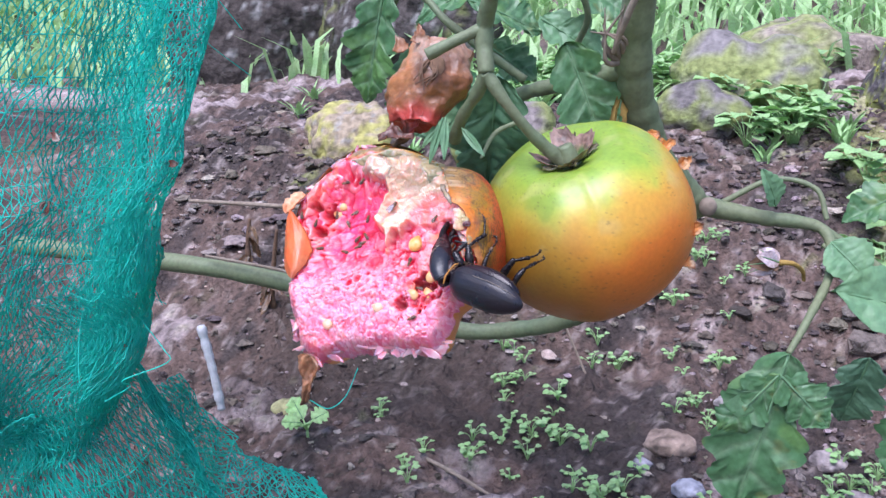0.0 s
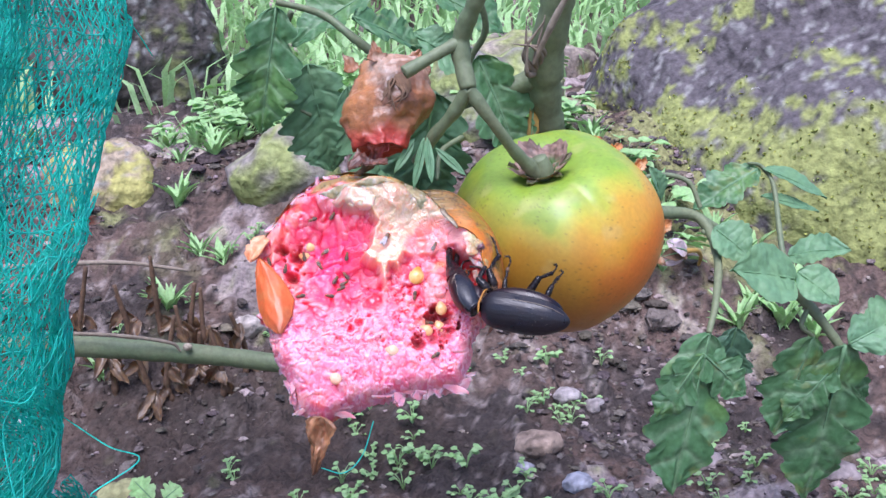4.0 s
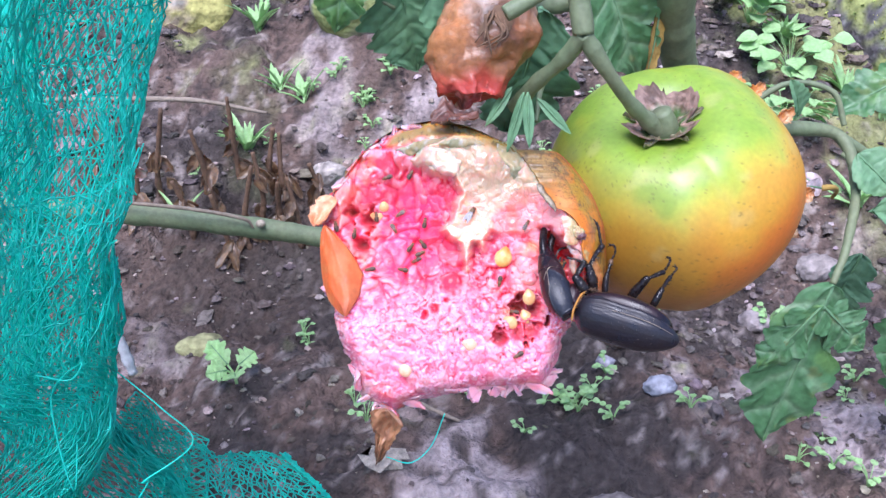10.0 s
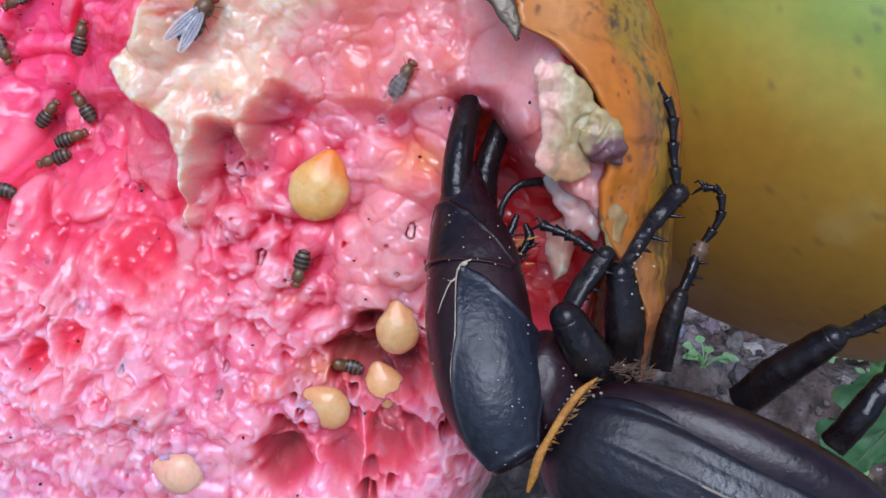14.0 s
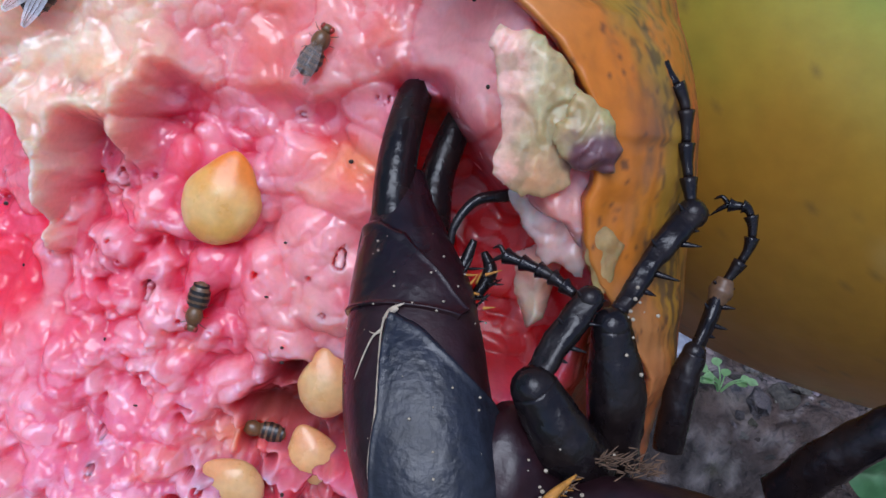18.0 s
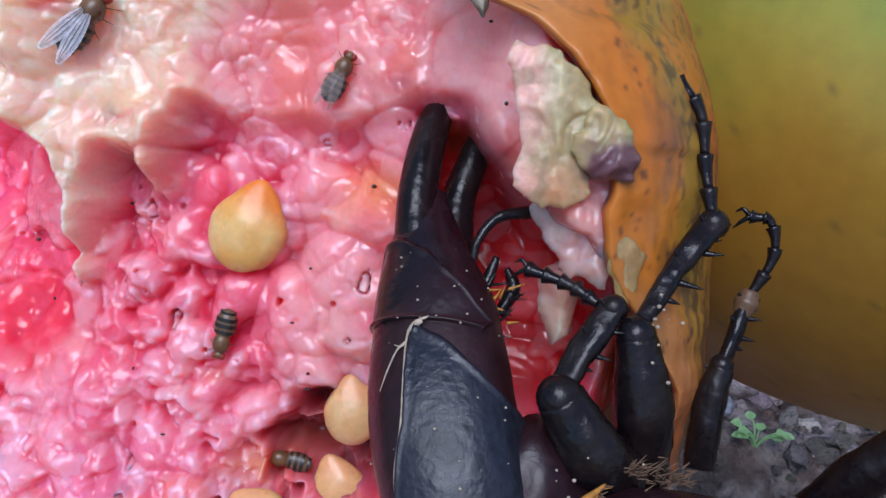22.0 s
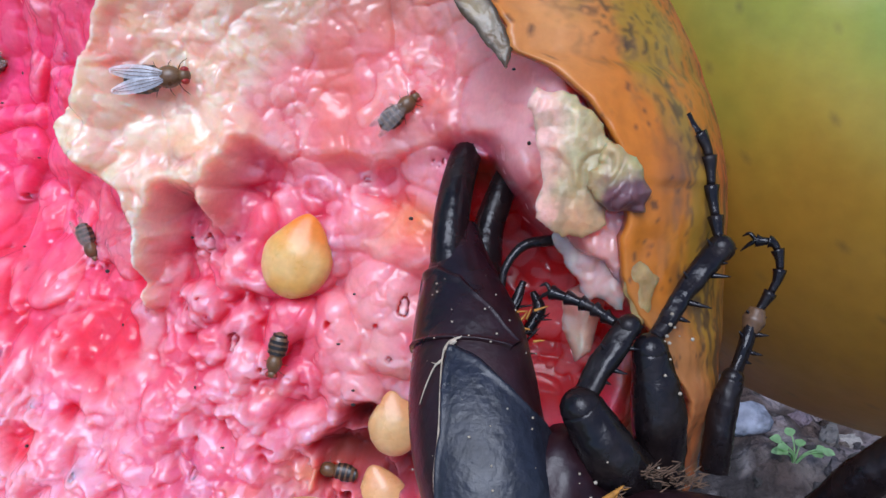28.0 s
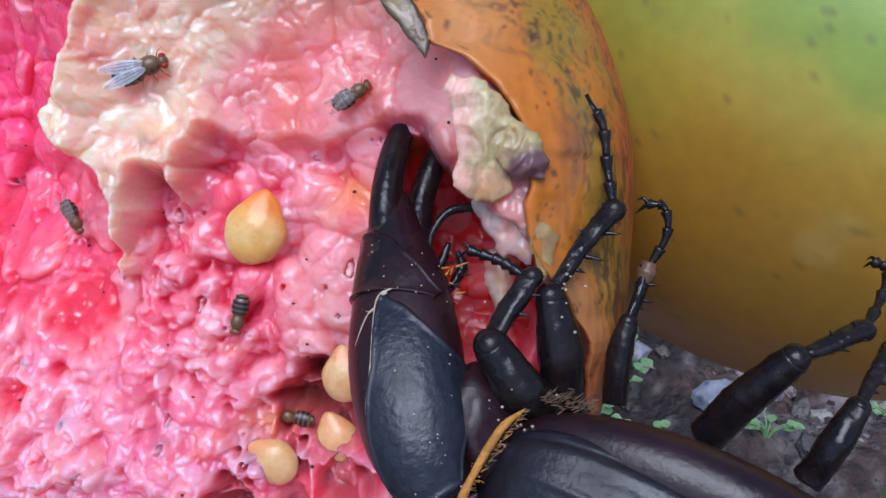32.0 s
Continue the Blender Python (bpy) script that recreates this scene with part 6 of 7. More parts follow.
def build_side_skin():
    n, m = 200, 90
    s, t = np.meshgrid(np.linspace(0, 1, n), np.linspace(0, 1, m), indexing="ij")
    z = -16 + 47 * s
    outer = np.sqrt(np.clip(1 - ((z - 2) / 41) ** 2, 0, 1)) * 40.5 + 3.5
    inner = np.interp(z, STRIP_Z, STRIP_X) + 0.5 * fbm(np.stack([s * 40, s * 0, s * 0], -1).reshape(-1, 3), 3, 340).reshape(s.shape)
    inner = np.minimum(inner, outer - 2)
    a = t * np.pi * 0.62
    x = inner + (outer - inner) * np.sin(np.minimum(a, np.pi / 2)) - (outer - inner) * 0.25 * np.clip(a - np.pi / 2, 0, 1) ** 2
    y = -7.8 + 0.012 * (z - 6) ** 2 + 21 * (1 - np.cos(a)) + 12 * np.clip(a - np.pi / 2, 0, 2)
    gap = surface_at(np.interp(z, STRIP_Z, STRIP_X), z) - 0.5 - (-7.8 + 0.012 * (z - 6) ** 2)
    y = y + step(15, 22, z) * np.clip(gap, 0, 12) * (1 - t) ** 1.5
    p = np.stack([x, y, z], -1).reshape(-1, 3)
    tv = t.ravel()
    p[:, 1] += 0.3 * fbm(p * 0.2, 3, 342) + 0.05 * puffs(p * 0.9, 348) - 0.45 * np.exp(-(tv / 0.05) ** 2) + 0.12 * fbm(p * np.array([2.0, 2.0, 0.5]), 3, 349)
    back = p + np.array([-0.2, 1.1, 0])
    v = np.vstack([p, back])
    f = grid_faces(n, m)
    rim = [[i * m, (i + 1) * m, (i + 1) * m + n * m, i * m + n * m] for i in range(n - 1)]
    tt = np.concatenate([tv] * 2)
    n1, n2 = fbm(v * 0.14, 3, 345), fbm(v * 0.5, 3, 350)
    c = np.tile(np.array([0.62, 0.185, 0.015]), (len(v), 1))
    c = blend(c, (0.74, 0.34, 0.12), 0.8 * np.exp(-((v[:, 0] - 30) / 3.0) ** 2 - ((v[:, 2] - 16.5) / 4.5) ** 2))
    c = blend(c, (0.68, 0.10, 0.035), step(0.30, 0.62, tt + 0.3 * n1))
    c = blend(c, (0.40, 0.24, 0.03), 0.8 * step(-0.1, 0.25, fbm(v * np.array([0.4, 0.4, 0.10]), 4, 346) + 0.12) * step(0.10, 0.25, tt) * step(0.62, 0.42, tt + 0.2 * n1))
    c = blend(c, (0.30, 0.22, 0.09), 0.85 * step(18, 26, v[:, 2] + 8 * n1) * step(0.55, 0.2, tt + 0.4 * n1))
    c = blend(c, (0.13, 0.09, 0.05), 0.7 * step(17, 25, v[:, 2]) * step(0.12, 0.35, n2 + 0.3 * n1))
    c = blend(c, (0.40, 0.20, 0.07), 0.7 * step(4, -3, v[:, 2]) * step(0.30, 0.10, tt + 0.2 * n1))
    c = blend(c, (0.56, 0.10, 0.035), step(0, -10, v[:, 2]) * 0.5)
    dash = fbm(v * np.array([2.4, 2.4, 0.6]), 3, 347)
    c = blend(c, (0.09, 0.05, 0.03), 0.85 * step(0.12, 0.26, dash + 0.35 * n1) * step(0.10, 0.26, tt) * step(0.85, 0.6, tt))
    c = blend(c, (0.20, 0.10, 0.04), 0.6 * step(0.10, 0.30, fbm(v * np.array([3.2, 3.2, 0.35]) + 4, 3, 353)) * step(0.05, 0.2, tt) * step(0.7, 0.4, tt))
    c = blend(c, (0.07, 0.035, 0.025), 0.7 * step(0.34, 0.40, fbm(v * 2.4 + 9, 2, 352)))
    c = blend(c, (0.12, 0.06, 0.05), 0.65 * np.exp(-((v[:, 0] - 37.2) / 1.2) ** 2 - ((v[:, 2] - 7.0) / 3.4) ** 2) * step(-0.3, 0.2, n2))
    mesh("torn_skin", v, f.tolist() + (f[:, ::-1] + n * m).tolist() + rim, SKIN, eaten, "orange skin speckled brown, torn at the bite", c * 0.78)


build_side_skin()
scrap("skin_flap", [3, 7, 10, 12, 9, 3], 26, -4.0, eaten, (-35.6, 4, 9.5), (-29.6, 1.8, -15.5), (-0.28, -1, 0), ((0.60, 0.115, 0.03), (0.56, 0.15, 0.045), (0.32, 0.07, 0.025)), SKIN, "curled flap of orange skin", 1, ragged=0.08, thick=0.8, crumple=0.03)
scrap("skin_flap", [6, 9, 7], 11, -2.0, eaten, (-29, 13, 25), (-35, 14, 15), (-0.6, -0.8, 0.2), ((0.66, 0.30, 0.06), (0.40, 0.22, 0.08)), SKIN, "", 2)
scrap("skin_flap", [5, 7, 5, 3], 10, 2.0, eaten, (-34, 9, 18), (-40, 7, 8), (-0.3, -0.9, 0.3), ((0.66, 0.26, 0.12), (0.68, 0.38, 0.22)), SKIN, "", 3)
scrap("hanging_scrap", [13, 9, 6, 4, 2], 19, 2.5, eaten, (-17.5, 3, -42), (-21.5, 12, -59), (-0.2, -1, 0.2), ((0.22, 0.10, 0.05), (0.36, 0.17, 0.08), (0.10, 0.05, 0.03)), DRYBROWN, "dried brown scrap of skin", 4)

def on_rim(x, z):
    return np.minimum(np.clip(surface_at(x, z), -13, 0), strip_depth(x, z)) - 0.1


def paint_flap(p, side, fold):
    n1, n2 = fbm(p * 0.3, 4, 620), fbm(p * 1.1, 3, 622)
    c = np.tile(np.array([0.40, 0.29, 0.13]), (len(p), 1))
    c = blend(c, (0.33, 0.32, 0.13), step(-0.15, 0.25, n1))
    c = blend(c, (0.54, 0.46, 0.26), 0.7 * step(0.10, 0.3, fold + 0.3 * n2))
    c = blend(c, (0.62, 0.30, 0.16), 0.7 * step(6.6, 4.4, p[:, 1] + 1.5 * n1))
    c = blend(c, (0.86, 0.46, 0.40), 0.8 * step(31.4, 29.4, p[:, 0] + 1.2 * n1))
    c = blend(c, (0.30, 0.22, 0.10), 0.45 * step(0.12, 0.3, n2))
    return blend(c, (0.13, 0.045, 0.07), 0.92 * step(2.0, 0.9, np.hypot((p[:, 0] - 34.6) * 0.8, (p[:, 1] - 6.3) * 1.4) + 0.9 * n2))


def paint_dry(p, side, fold):
    n1 = fbm(p * 0.5, 4, 630)
    c = np.tile(np.array([0.15, 0.10, 0.045]), (len(p), 1))
    c = blend(c, (0.27, 0.20, 0.10), step(-0.1, 0.3, n1))
    c = blend(c, (0.34, 0.29, 0.22), 0.5 * step(0.15, 0.35, fbm(p * 0.7, 3, 632)))
    return blend(c, (0.06, 0.04, 0.02), step(0.55, 0.1, side))


def paint_tan(p, side, fold):
    c = np.tile(np.array([0.50, 0.33, 0.14]), (len(p), 1))
    return blend(c, (0.32, 0.19, 0.07), step(-0.1, 0.3, fbm(p * 0.6, 4, 634)))


def paint_mould(p, side, fold):
    n1, n2 = fbm(p * 0.25, 4, 636), fbm(p * 0.8, 3, 637)
    c = np.tile(np.array([0.34, 0.26, 0.13]), (len(p), 1))
    c = blend(c, (0.24, 0.22, 0.12), step(-0.1, 0.3, n1))
    return blend(c, (0.44, 0.40, 0.36), 0.6 * step(0.1, 0.35, n2 + 0.4 * n1))


def paint_pulp(p, side, fold):
    n1 = fbm(p * 0.5, 4, 640)
    c = np.tile(np.array([0.90, 0.38, 0.34]), (len(p), 1))
    c = blend(c, (0.93, 0.58, 0.50), step(-0.1, 0.3, n1))
    return blend(c, (0.76, 0.46, 0.32), step(0.5, -2.0, p[:, 1] + 1.5 * n1) * 0.7)


patch("pulp_scrap", [(30.9, 3.7), (32.6, 4.9), (34.3, 4.6), (34.9, 1.7), (34.9, -0.2), (33.9, 0.4), (33.1, 0.1), (32.1, 1.0)], lambda x, z: -5.2 - 0.3 * (x - 32), 0.35, 0.7, FLESH, paint_pulp, "pale pink shred of pulp", 3, cell=0.1)
patch("pulp_scrap", [(31.8, 0.1), (33.3, 0.9), (34.4, -0.4), (33.7, -3.4), (32.8, -4.2), (31.9, -2.2)], lambda x, z: -2.2 + 0 * x, 1.2, 0.9, FLESH, paint_pulp, "pale pink drop of pulp", 31, cell=0.1, rough=0.2)
patch("skin_flap", [(29.2, 11.9), (31.4, 11.6), (32.7, 10.2), (33.6, 8.8), (33.9, 7.0), (33.6, 5.6), (33.2, 4.8), (32.0, 3.8), (30.6, 3.9), (29.5, 4.8), (29.9, 6.9), (29.4, 9.1), (28.8, 10.7)], on_rim, 0.25, 0.5, LIMP, paint_flap, "limp yellow-green flap of torn skin", 1, cell=0.1)
patch("skin_flap", [(32.3, 7.5), (33.3, 8.9), (34.7, 8.4), (35.6, 6.6), (35.5, 5.3), (33.9, 5.3), (32.7, 5.9)], lambda x, z: on_rim(x, z) - 0.6, 0.35, 0.8, LIMP, paint_flap, "curled flap with a dark purple tip", 2, cell=0.1)
patch("skin_flap", [(22.4, 20.5), (23.8, 20.6), (25.2, 18.0), (26.3, 16.8), (27.0, 15.4), (27.8, 14.1), (27.5, 12.8), (26.4, 14.0), (25.3, 15.2), (23.9, 17.0), (22.8, 18.6)], lambda x, z: on_rim(x, z) - 0.1, 0.15, 0.3, DRYBROWN, paint_dry, "dry brown torn edge of skin", 4, rough=0.25, cell=0.1)
patch("skin_flap", [(34.1, 4.0), (35.4, 2.9), (36.6, 1.9), (36.3, 0.4), (35.7, -1.3), (34.8, 0.3), (34.4, 2.0)], on_rim, 0.1, 0.5, LIMP, paint_tan, "tan dried membrane", 5, cell=0.1)
patch("skin_flap", [(12, 33), (17, 34.5), (20, 30), (19, 25), (17, 22), (15.5, 25), (13, 28)], lambda x, z: surface_at(x, z) - 0.1, 0.3, 1.0, DRYBROWN, paint_mould, "mouldy grey scrap of skin", 6, cell=0.3)
patch("skin_flap", [(21, 31), (25, 30), (27, 25), (25.5, 20), (23.5, 23), (22, 27)], lambda x, z: surface_at(x, z) - 0.1, 0.3, 1.0, DRYBROWN, paint_mould, "", 7, cell=0.3)


def paint_cream(p, side, fold):
    n1 = fbm(p * 0.5, 4, 645)
    c = np.tile(np.array([0.62, 0.46, 0.34]), (len(p), 1))
    c = blend(c, (0.66, 0.36, 0.30), step(0.0, 0.35, n1))
    return blend(c, (0.72, 0.60, 0.48), step(0.1, 0.35, fold))


patch("cream_lump", [(-12, 28), (-8, 31.5), (-2, 30.5), (2.5, 27), (1.6, 22.5), (-3, 23.6), (-6, 26), (-9.5, 25.6)], lambda x, z: surface_at(x, z) - 0.2, 1.0, 1.3, FLESH, paint_cream, "", 8, cell=0.3)
patch("skin_flap", [(-16, 31), (-9, 33.5), (-2, 34), (6, 33.4), (9, 31.5), (3, 30.6), (-6, 31.4), (-12, 29)], lambda x, z: surface_at(x, z) - 0.1, 0.3, 0.9, DRYBROWN, paint_mould, "", 9, cell=0.3)
scrap("dry_calyx", [4, 9, 7, 3], 13, 2.0, eaten, (-6, 3, 39), (7, 4, 41), (0, -0.7, 0.8), ((0.09, 0.04, 0.03), (0.16, 0.07, 0.05)), DRYBROWN, "shrivelled dark calyx", 13, ragged=0.6)

# shreds of pulp that stand out round the torn rim
_r = np.random.RandomState(91)
_rim = smooth_line(OUTLINE + OUTLINE[:1], 240)[:-1]
for k in range(30):
    x, z = _rim[_r.randint(105, 200) if k < 24 else _r.randint(200, 238)]
    o = np.array([x, 0, z]) * 0.945
    o[1] = face_at(o[0], o[2]) + 0.6
    d = np.array([x, 0, z]) / math.hypot(x, z) * _r.uniform(0.5, 1.5) + np.array([_r.normal(0, 1.2), _r.uniform(0.4, 2.0), _r.normal(0, 1.2)])
    scrap("pulp_shred", [_r.uniform(4, 7), _r.uniform(4, 8), _r.uniform(2, 5)], float(np.linalg.norm(d)), 0.6, eaten, tuple(o), tuple(o + d), (0.1, -1, 0.2), ((0.74, 0.25, 0.31), (0.78, 0.38, 0.40)), FLESH, "", 700 + k, ragged=0.45, n=12, m=9, thick=1.1, crumple=0.14)


def seed_data(size):
    v, f = blob_data((0, 0, 0), np.diag([1.0, 1.0, 1.0]), 40, 30)
    v = v * (1 + 0.10 * fbm(v * 1.3, 3, 655))[:, None]
    k = 1 - 0.45 * np.clip(v[:, 2], 0, 1) ** 1.5
    return np.stack([v[:, 0] * k * 0.8, v[:, 1] * k * 0.45, v[:, 2] * 1.0], -1) * size, f


_sv, _sf = seed_data(1.0)
for x, z, size, turn in ((14.3, 0.7, 3.0, -12), (16.1, -17.3, 2.2, 60), (21.4, -10.4, 2.3, 10), (20.6, -16.2, 2.3, 24), (4.8, -23.3, 2.2, 75), (-20.2, 15.4, 1.9, 80), (-21.8, 12.6, 2.1, 85), (-13.2, -30.5, 2.2, 50)):
    c, sn = math.cos(radians(turn)), math.sin(radians(turn))
    w = _sv * size @ np.array([[c, 0, sn], [0, 1, 0], [-sn, 0, c]]) + np.array([x, face_at(x, z) + (-0.12 if size > 2.9 else 0.22) * size, z])
    tone = np.tile(np.array([0.70, 0.37, 0.09]), (len(w), 1))
    tone = blend(tone, (0.74, 0.48, 0.19), step(0, 0.35, fbm(_sv * 1.4 + x, 3, 650)))
    tone = blend(tone, (0.72, 0.20, 0.02), 0.9 * step(0.2, 0.8, _sv[:, 2] + 0.35 * _sv[:, 0] + 0.4 * fbm(_sv * 1.5, 2, 652)))
    if size < 2.9:
        tone = blend(tone, (0.62, 0.38, 0.20) if z > -20 else (0.84, 0.50, 0.42), np.full(len(w), 0.6))
    mesh("seed", w, _sf, SEED, eaten, "plump yellow seed" if size > 2.9 else "", tone)

# hair-thin thread caught on the hanging scrap
tube("caught_thread", [(-19, 12, -57), (-12, 13, -59), (-6, 12, -54), (-2, 9, -44)], [0.18] * 3, NETMAT, eaten, sides=5, n=30)


# calyx scar and torn bits of the ripening fruit, in its own axes
def on_ripe(v):
    return np.asarray(v) @ RIPE_AXES.T


def build_ripe_calyx():
    n, m = 14, 72
    s, ph = np.meshgrid(np.linspace(0, 1, n), np.linspace(0, 2 * np.pi, m, endpoint=False), indexing="ij")
    rag = fbm(np.stack([np.cos(ph) * 2.2, np.sin(ph) * 2.2, ph * 0], -1).reshape(-1, 3), 4, 400).reshape(s.shape)
    r = 3.2 + (6.2 + 7.0 * rag) * s
    z = 24.6 + 0.055 * r ** 2 + 0.9 * np.sin(s * 3) + 0.8 * fbm(np.stack([r, ph * 3, s], -1).reshape(-1, 3), 3, 402).reshape(s.shape) + 1.2 * s ** 3
    v = np.stack([r * np.cos(ph), r * np.sin(ph), z], -1).reshape(-1, 3)
    c = np.tile(np.array([0.36, 0.23, 0.18]), (len(v), 1))
    c = blend(c, (0.12, 0.07, 0.05), step(-0.1, 0.25, fbm(v * 0.5, 3, 404)))
    c = blend(c, (0.07, 0.13, 0.035), step(0.62, 0.35, s.ravel() + 0.2 * fbm(v * 0.6, 3, 405)))
    mesh("calyx_scar", on_ripe(v), grid_faces(n, m, True), DRYBROWN, ripe, "corky tan ring round the stalk", c)
    v, f = tube_data([(0, 0, 22), (0.5, 0, 27), (-0.5, 1, 32)], [4.6, 3.8, 2.9], 16, 14)
    mesh("stalk_base", on_ripe(v), f, STEM, ripe)
    for k, a in enumerate((0.3, 1.6, 2.9, 4.3, 5.4)):
        d = np.array([math.cos(a), math.sin(a), 0])
        scrap("dry_sepal", [3.5, 3.0, 1.8, 0.5], 9, 0.8, ripe, tuple(on_ripe(d * 4 + np.array([0, 0, 26.2]))), tuple(on_ripe(d * 12 + np.array([0, 0, 31.0]))), tuple(on_ripe((0, 0, 1))),
              ((0.20, 0.17, 0.10), (0.11, 0.09, 0.06)), DRYBROWN, "", 40 + k)


build_ripe_calyx()
ripe_flaps = ((22, 1, 37, 30, 1, 43), (33, -8, 20, 38, -12, 26), (38.5, -9, -5, 44, -13, 0), (27, -2, 30, 33, -4, 36), (37, -2, -14, 43, -3, -17), (24, 4, 35, 27, 2, 44))
for k, (x, y, z, x2, y2, z2) in enumerate(ripe_flaps):
    d = np.array([x, y, z]) / math.sqrt(x * x + y * y + z * z)
    co = float(d @ RIPE_AXES[:, 2])
    d *= 0.975 / math.sqrt((1 - co * co) / 39.8 ** 2 + co * co / 35.5 ** 2)
    x2, y2, z2 = d + 0.38 * (np.array([x2, y2, z2]) - np.array([x, y, z]))
    x, y, z = d
    scrap("torn_skin", [3.5, 4.5, 3.5, 1.5], 5.5, 1.2, ripe, (x, y, z), (x2, y2, z2), (0.4, -0.9, 0.3), ((0.55, 0.22, 0.06), (0.58, 0.38, 0.22), (0.14, 0.06, 0.03)), SKIN if k % 2 else DRYBROWN, "torn curled skin" if k == 0 else "", 50 + k, ragged=0.5, thick=0.7)

tube("withered_tip", [(-5, 0, -14), (-7, 2, -19), (-10, 3, -22), (-13, 4, -23.5)], [2.6, 1.8, 1.5, 0.8], DEADLEAF, rotten, sides=9, n=30, knots=0.5)
for a, b, k in scrap_edges:
    scrap("torn_rim", [7, 6, 3, 1], 7, 1.0, rotten, a, b, (0.1, -1, 0.2), ((0.30, 0.13, 0.06), (0.42, 0.26, 0.18)), DRYBROWN, "", 640 + k, ragged=0.5, n=14, m=10)
# dark calyx of the rotten fruit, facing out
v, f = blob_data((2.5, -9.2, 3), [(5.2, 0, 0.5), (0, 1.6, 0), (0, 0, 5.4)], 28, 16)
v += 0.8 * np.stack([fbm(v * 0.5 + k, 3, 410 + k) for k in range(3)], -1)
mesh("calyx_scar", v, f, DEADLEAF, rotten, "dark sunken calyx")
for k in range(7):
    q = random.Random(k + 60)
    tube("calyx_strand", [(2.5 + q.uniform(-3, 3), -10.5, 4 + q.uniform(-2, 4)), (2 + q.uniform(-4, 4), -12, 0 + q.uniform(-3, 3)), (2 + q.uniform(-5, 5), -11, -5 + q.uniform(-3, 2))], [0.5, 0.4, 0.15], DEADLEAF, rotten, sides=6, n=14)
scrap("red_tip", [9, 10, 7, 3], 12, 2.5, rotten, (-3, -5, -9), (-6, 0, -20), (0, -1, 0.2), ((0.40, 0.06, 0.05), (0.55, 0.14, 0.10), (0.12, 0.03, 0.02)), DRYBROWN, "raw red torn underside", 62, ragged=0.4)


# ---- fruit flies on the flesh ----
def build_fly(size=1.0, wings=True, spread=0.3, label="small brown fruit fly with red eyes on the wet flesh"):
    thing = holder("fruit_fly", FRUIT, label, "fly", "flies on the eaten tomato")
    unit = MM * size
    v, f = blob_data((0.55, -0.55, 0), [(0.66, 0, 0), (0, 0.46, 0), (0, 0, 0.54)], 14, 10)
    mesh("thorax", v, f, FLYBODY, thing, scale=unit)
    v, f = blob_data((-0.65, -0.45, 0), [(1.0, 0, 0), (0, 0.5, 0), (0, 0, 0.68)], 16, 14)
    ab = mesh("abdomen", v, f, FLYTAN, thing, scale=unit)
    for k in range(4):
        x = -1.35 + 0.38 * k
        r = 0.68 * math.sqrt(max(0.05, 1 - ((x + 0.65) / 1.0) ** 2)) + 0.015
        w = np.linspace(0, 2 * np.pi, 14, endpoint=False)
        ring = [np.stack([w * 0 + x + dx, -0.45 + 0.75 * r * np.cos(w), r * np.sin(w)], -1) for dx in (-0.12, 0.12)]
        mesh("dark_band", np.vstack(ring), grid_faces(2, 14, True), FLYDARK, ab, scale=unit)
    v, f = blob_data((1.3, -0.5, 0), [(0.3, 0, 0), (0, 0.34, 0), (0, 0, 0.38)], 12, 9)
    head = mesh("head", v, f, FLYBODY, thing, scale=unit)
    for sg in (1, -1):
        v, f = blob_data((1.36, -0.58, 0.27 * sg), [(0.2, 0, 0), (0, 0.24, 0), (0, 0, 0.16)], 10, 8)
        mesh("eye", v, f, FLYEYE, head, "dark red eye", scale=unit)
        n, m = 10, 7
        s, t = np.meshgrid(np.linspace(0, 1, n), np.linspace(-1, 1, m), indexing="ij")
        w = spread * np.sin(np.pi * np.clip(0.06 + 0.9 * s, 0, 1)) ** 0.6
        v = np.stack([0.45 - 2.5 * s, -0.98 - 0.1 * s + 0.05 * np.abs(t), sg * (0.12 + spread * s) + w * t], -1).reshape(-1, 3)
        if wings:
            mesh("wing", v, grid_faces(n, m), WING if size > 1.2 else WINGDIM, thing, "clear folded wing", scale=unit)
            for q in (-0.5, 0.0, 0.45):
                vein = np.stack([0.45 - 2.4 * s[:, 0], -1.0 - 0.1 * s[:, 0], sg * (0.12 + spread * s[:, 0]) + w[:, 0] * q], -1)
                tube("wing_vein", vein[::3] * size, [0.011 * size] * 3, FLYBODY, thing, sides=4, n=7)
        for k, x in enumerate((0.95, 0.5, 0.1)):
            dx = (0.4, 0.1, -0.4)[k]
            tube("leg", np.array([(x, -0.35, 0.25 * sg), (x + 0.5 * dx, -0.4, 0.6 * sg), (x + dx, -0.05, 0.85 * sg)]) * size, [0.035 * size, 0.022 * size, 0.012 * size], FLYBODY, thing, sides=5, n=8)
    return thing


def fly_pose(x, z, angle, lift=0.0, size=1.0):
    """A fly on the face, its head turned by angle from across towards up."""
    return FRUIT @ pose(x * MM, (face_at(x, z) - 0.15 + lift) * MM, z * MM) @ pose(0, 0, 0, 0, -angle, 0)


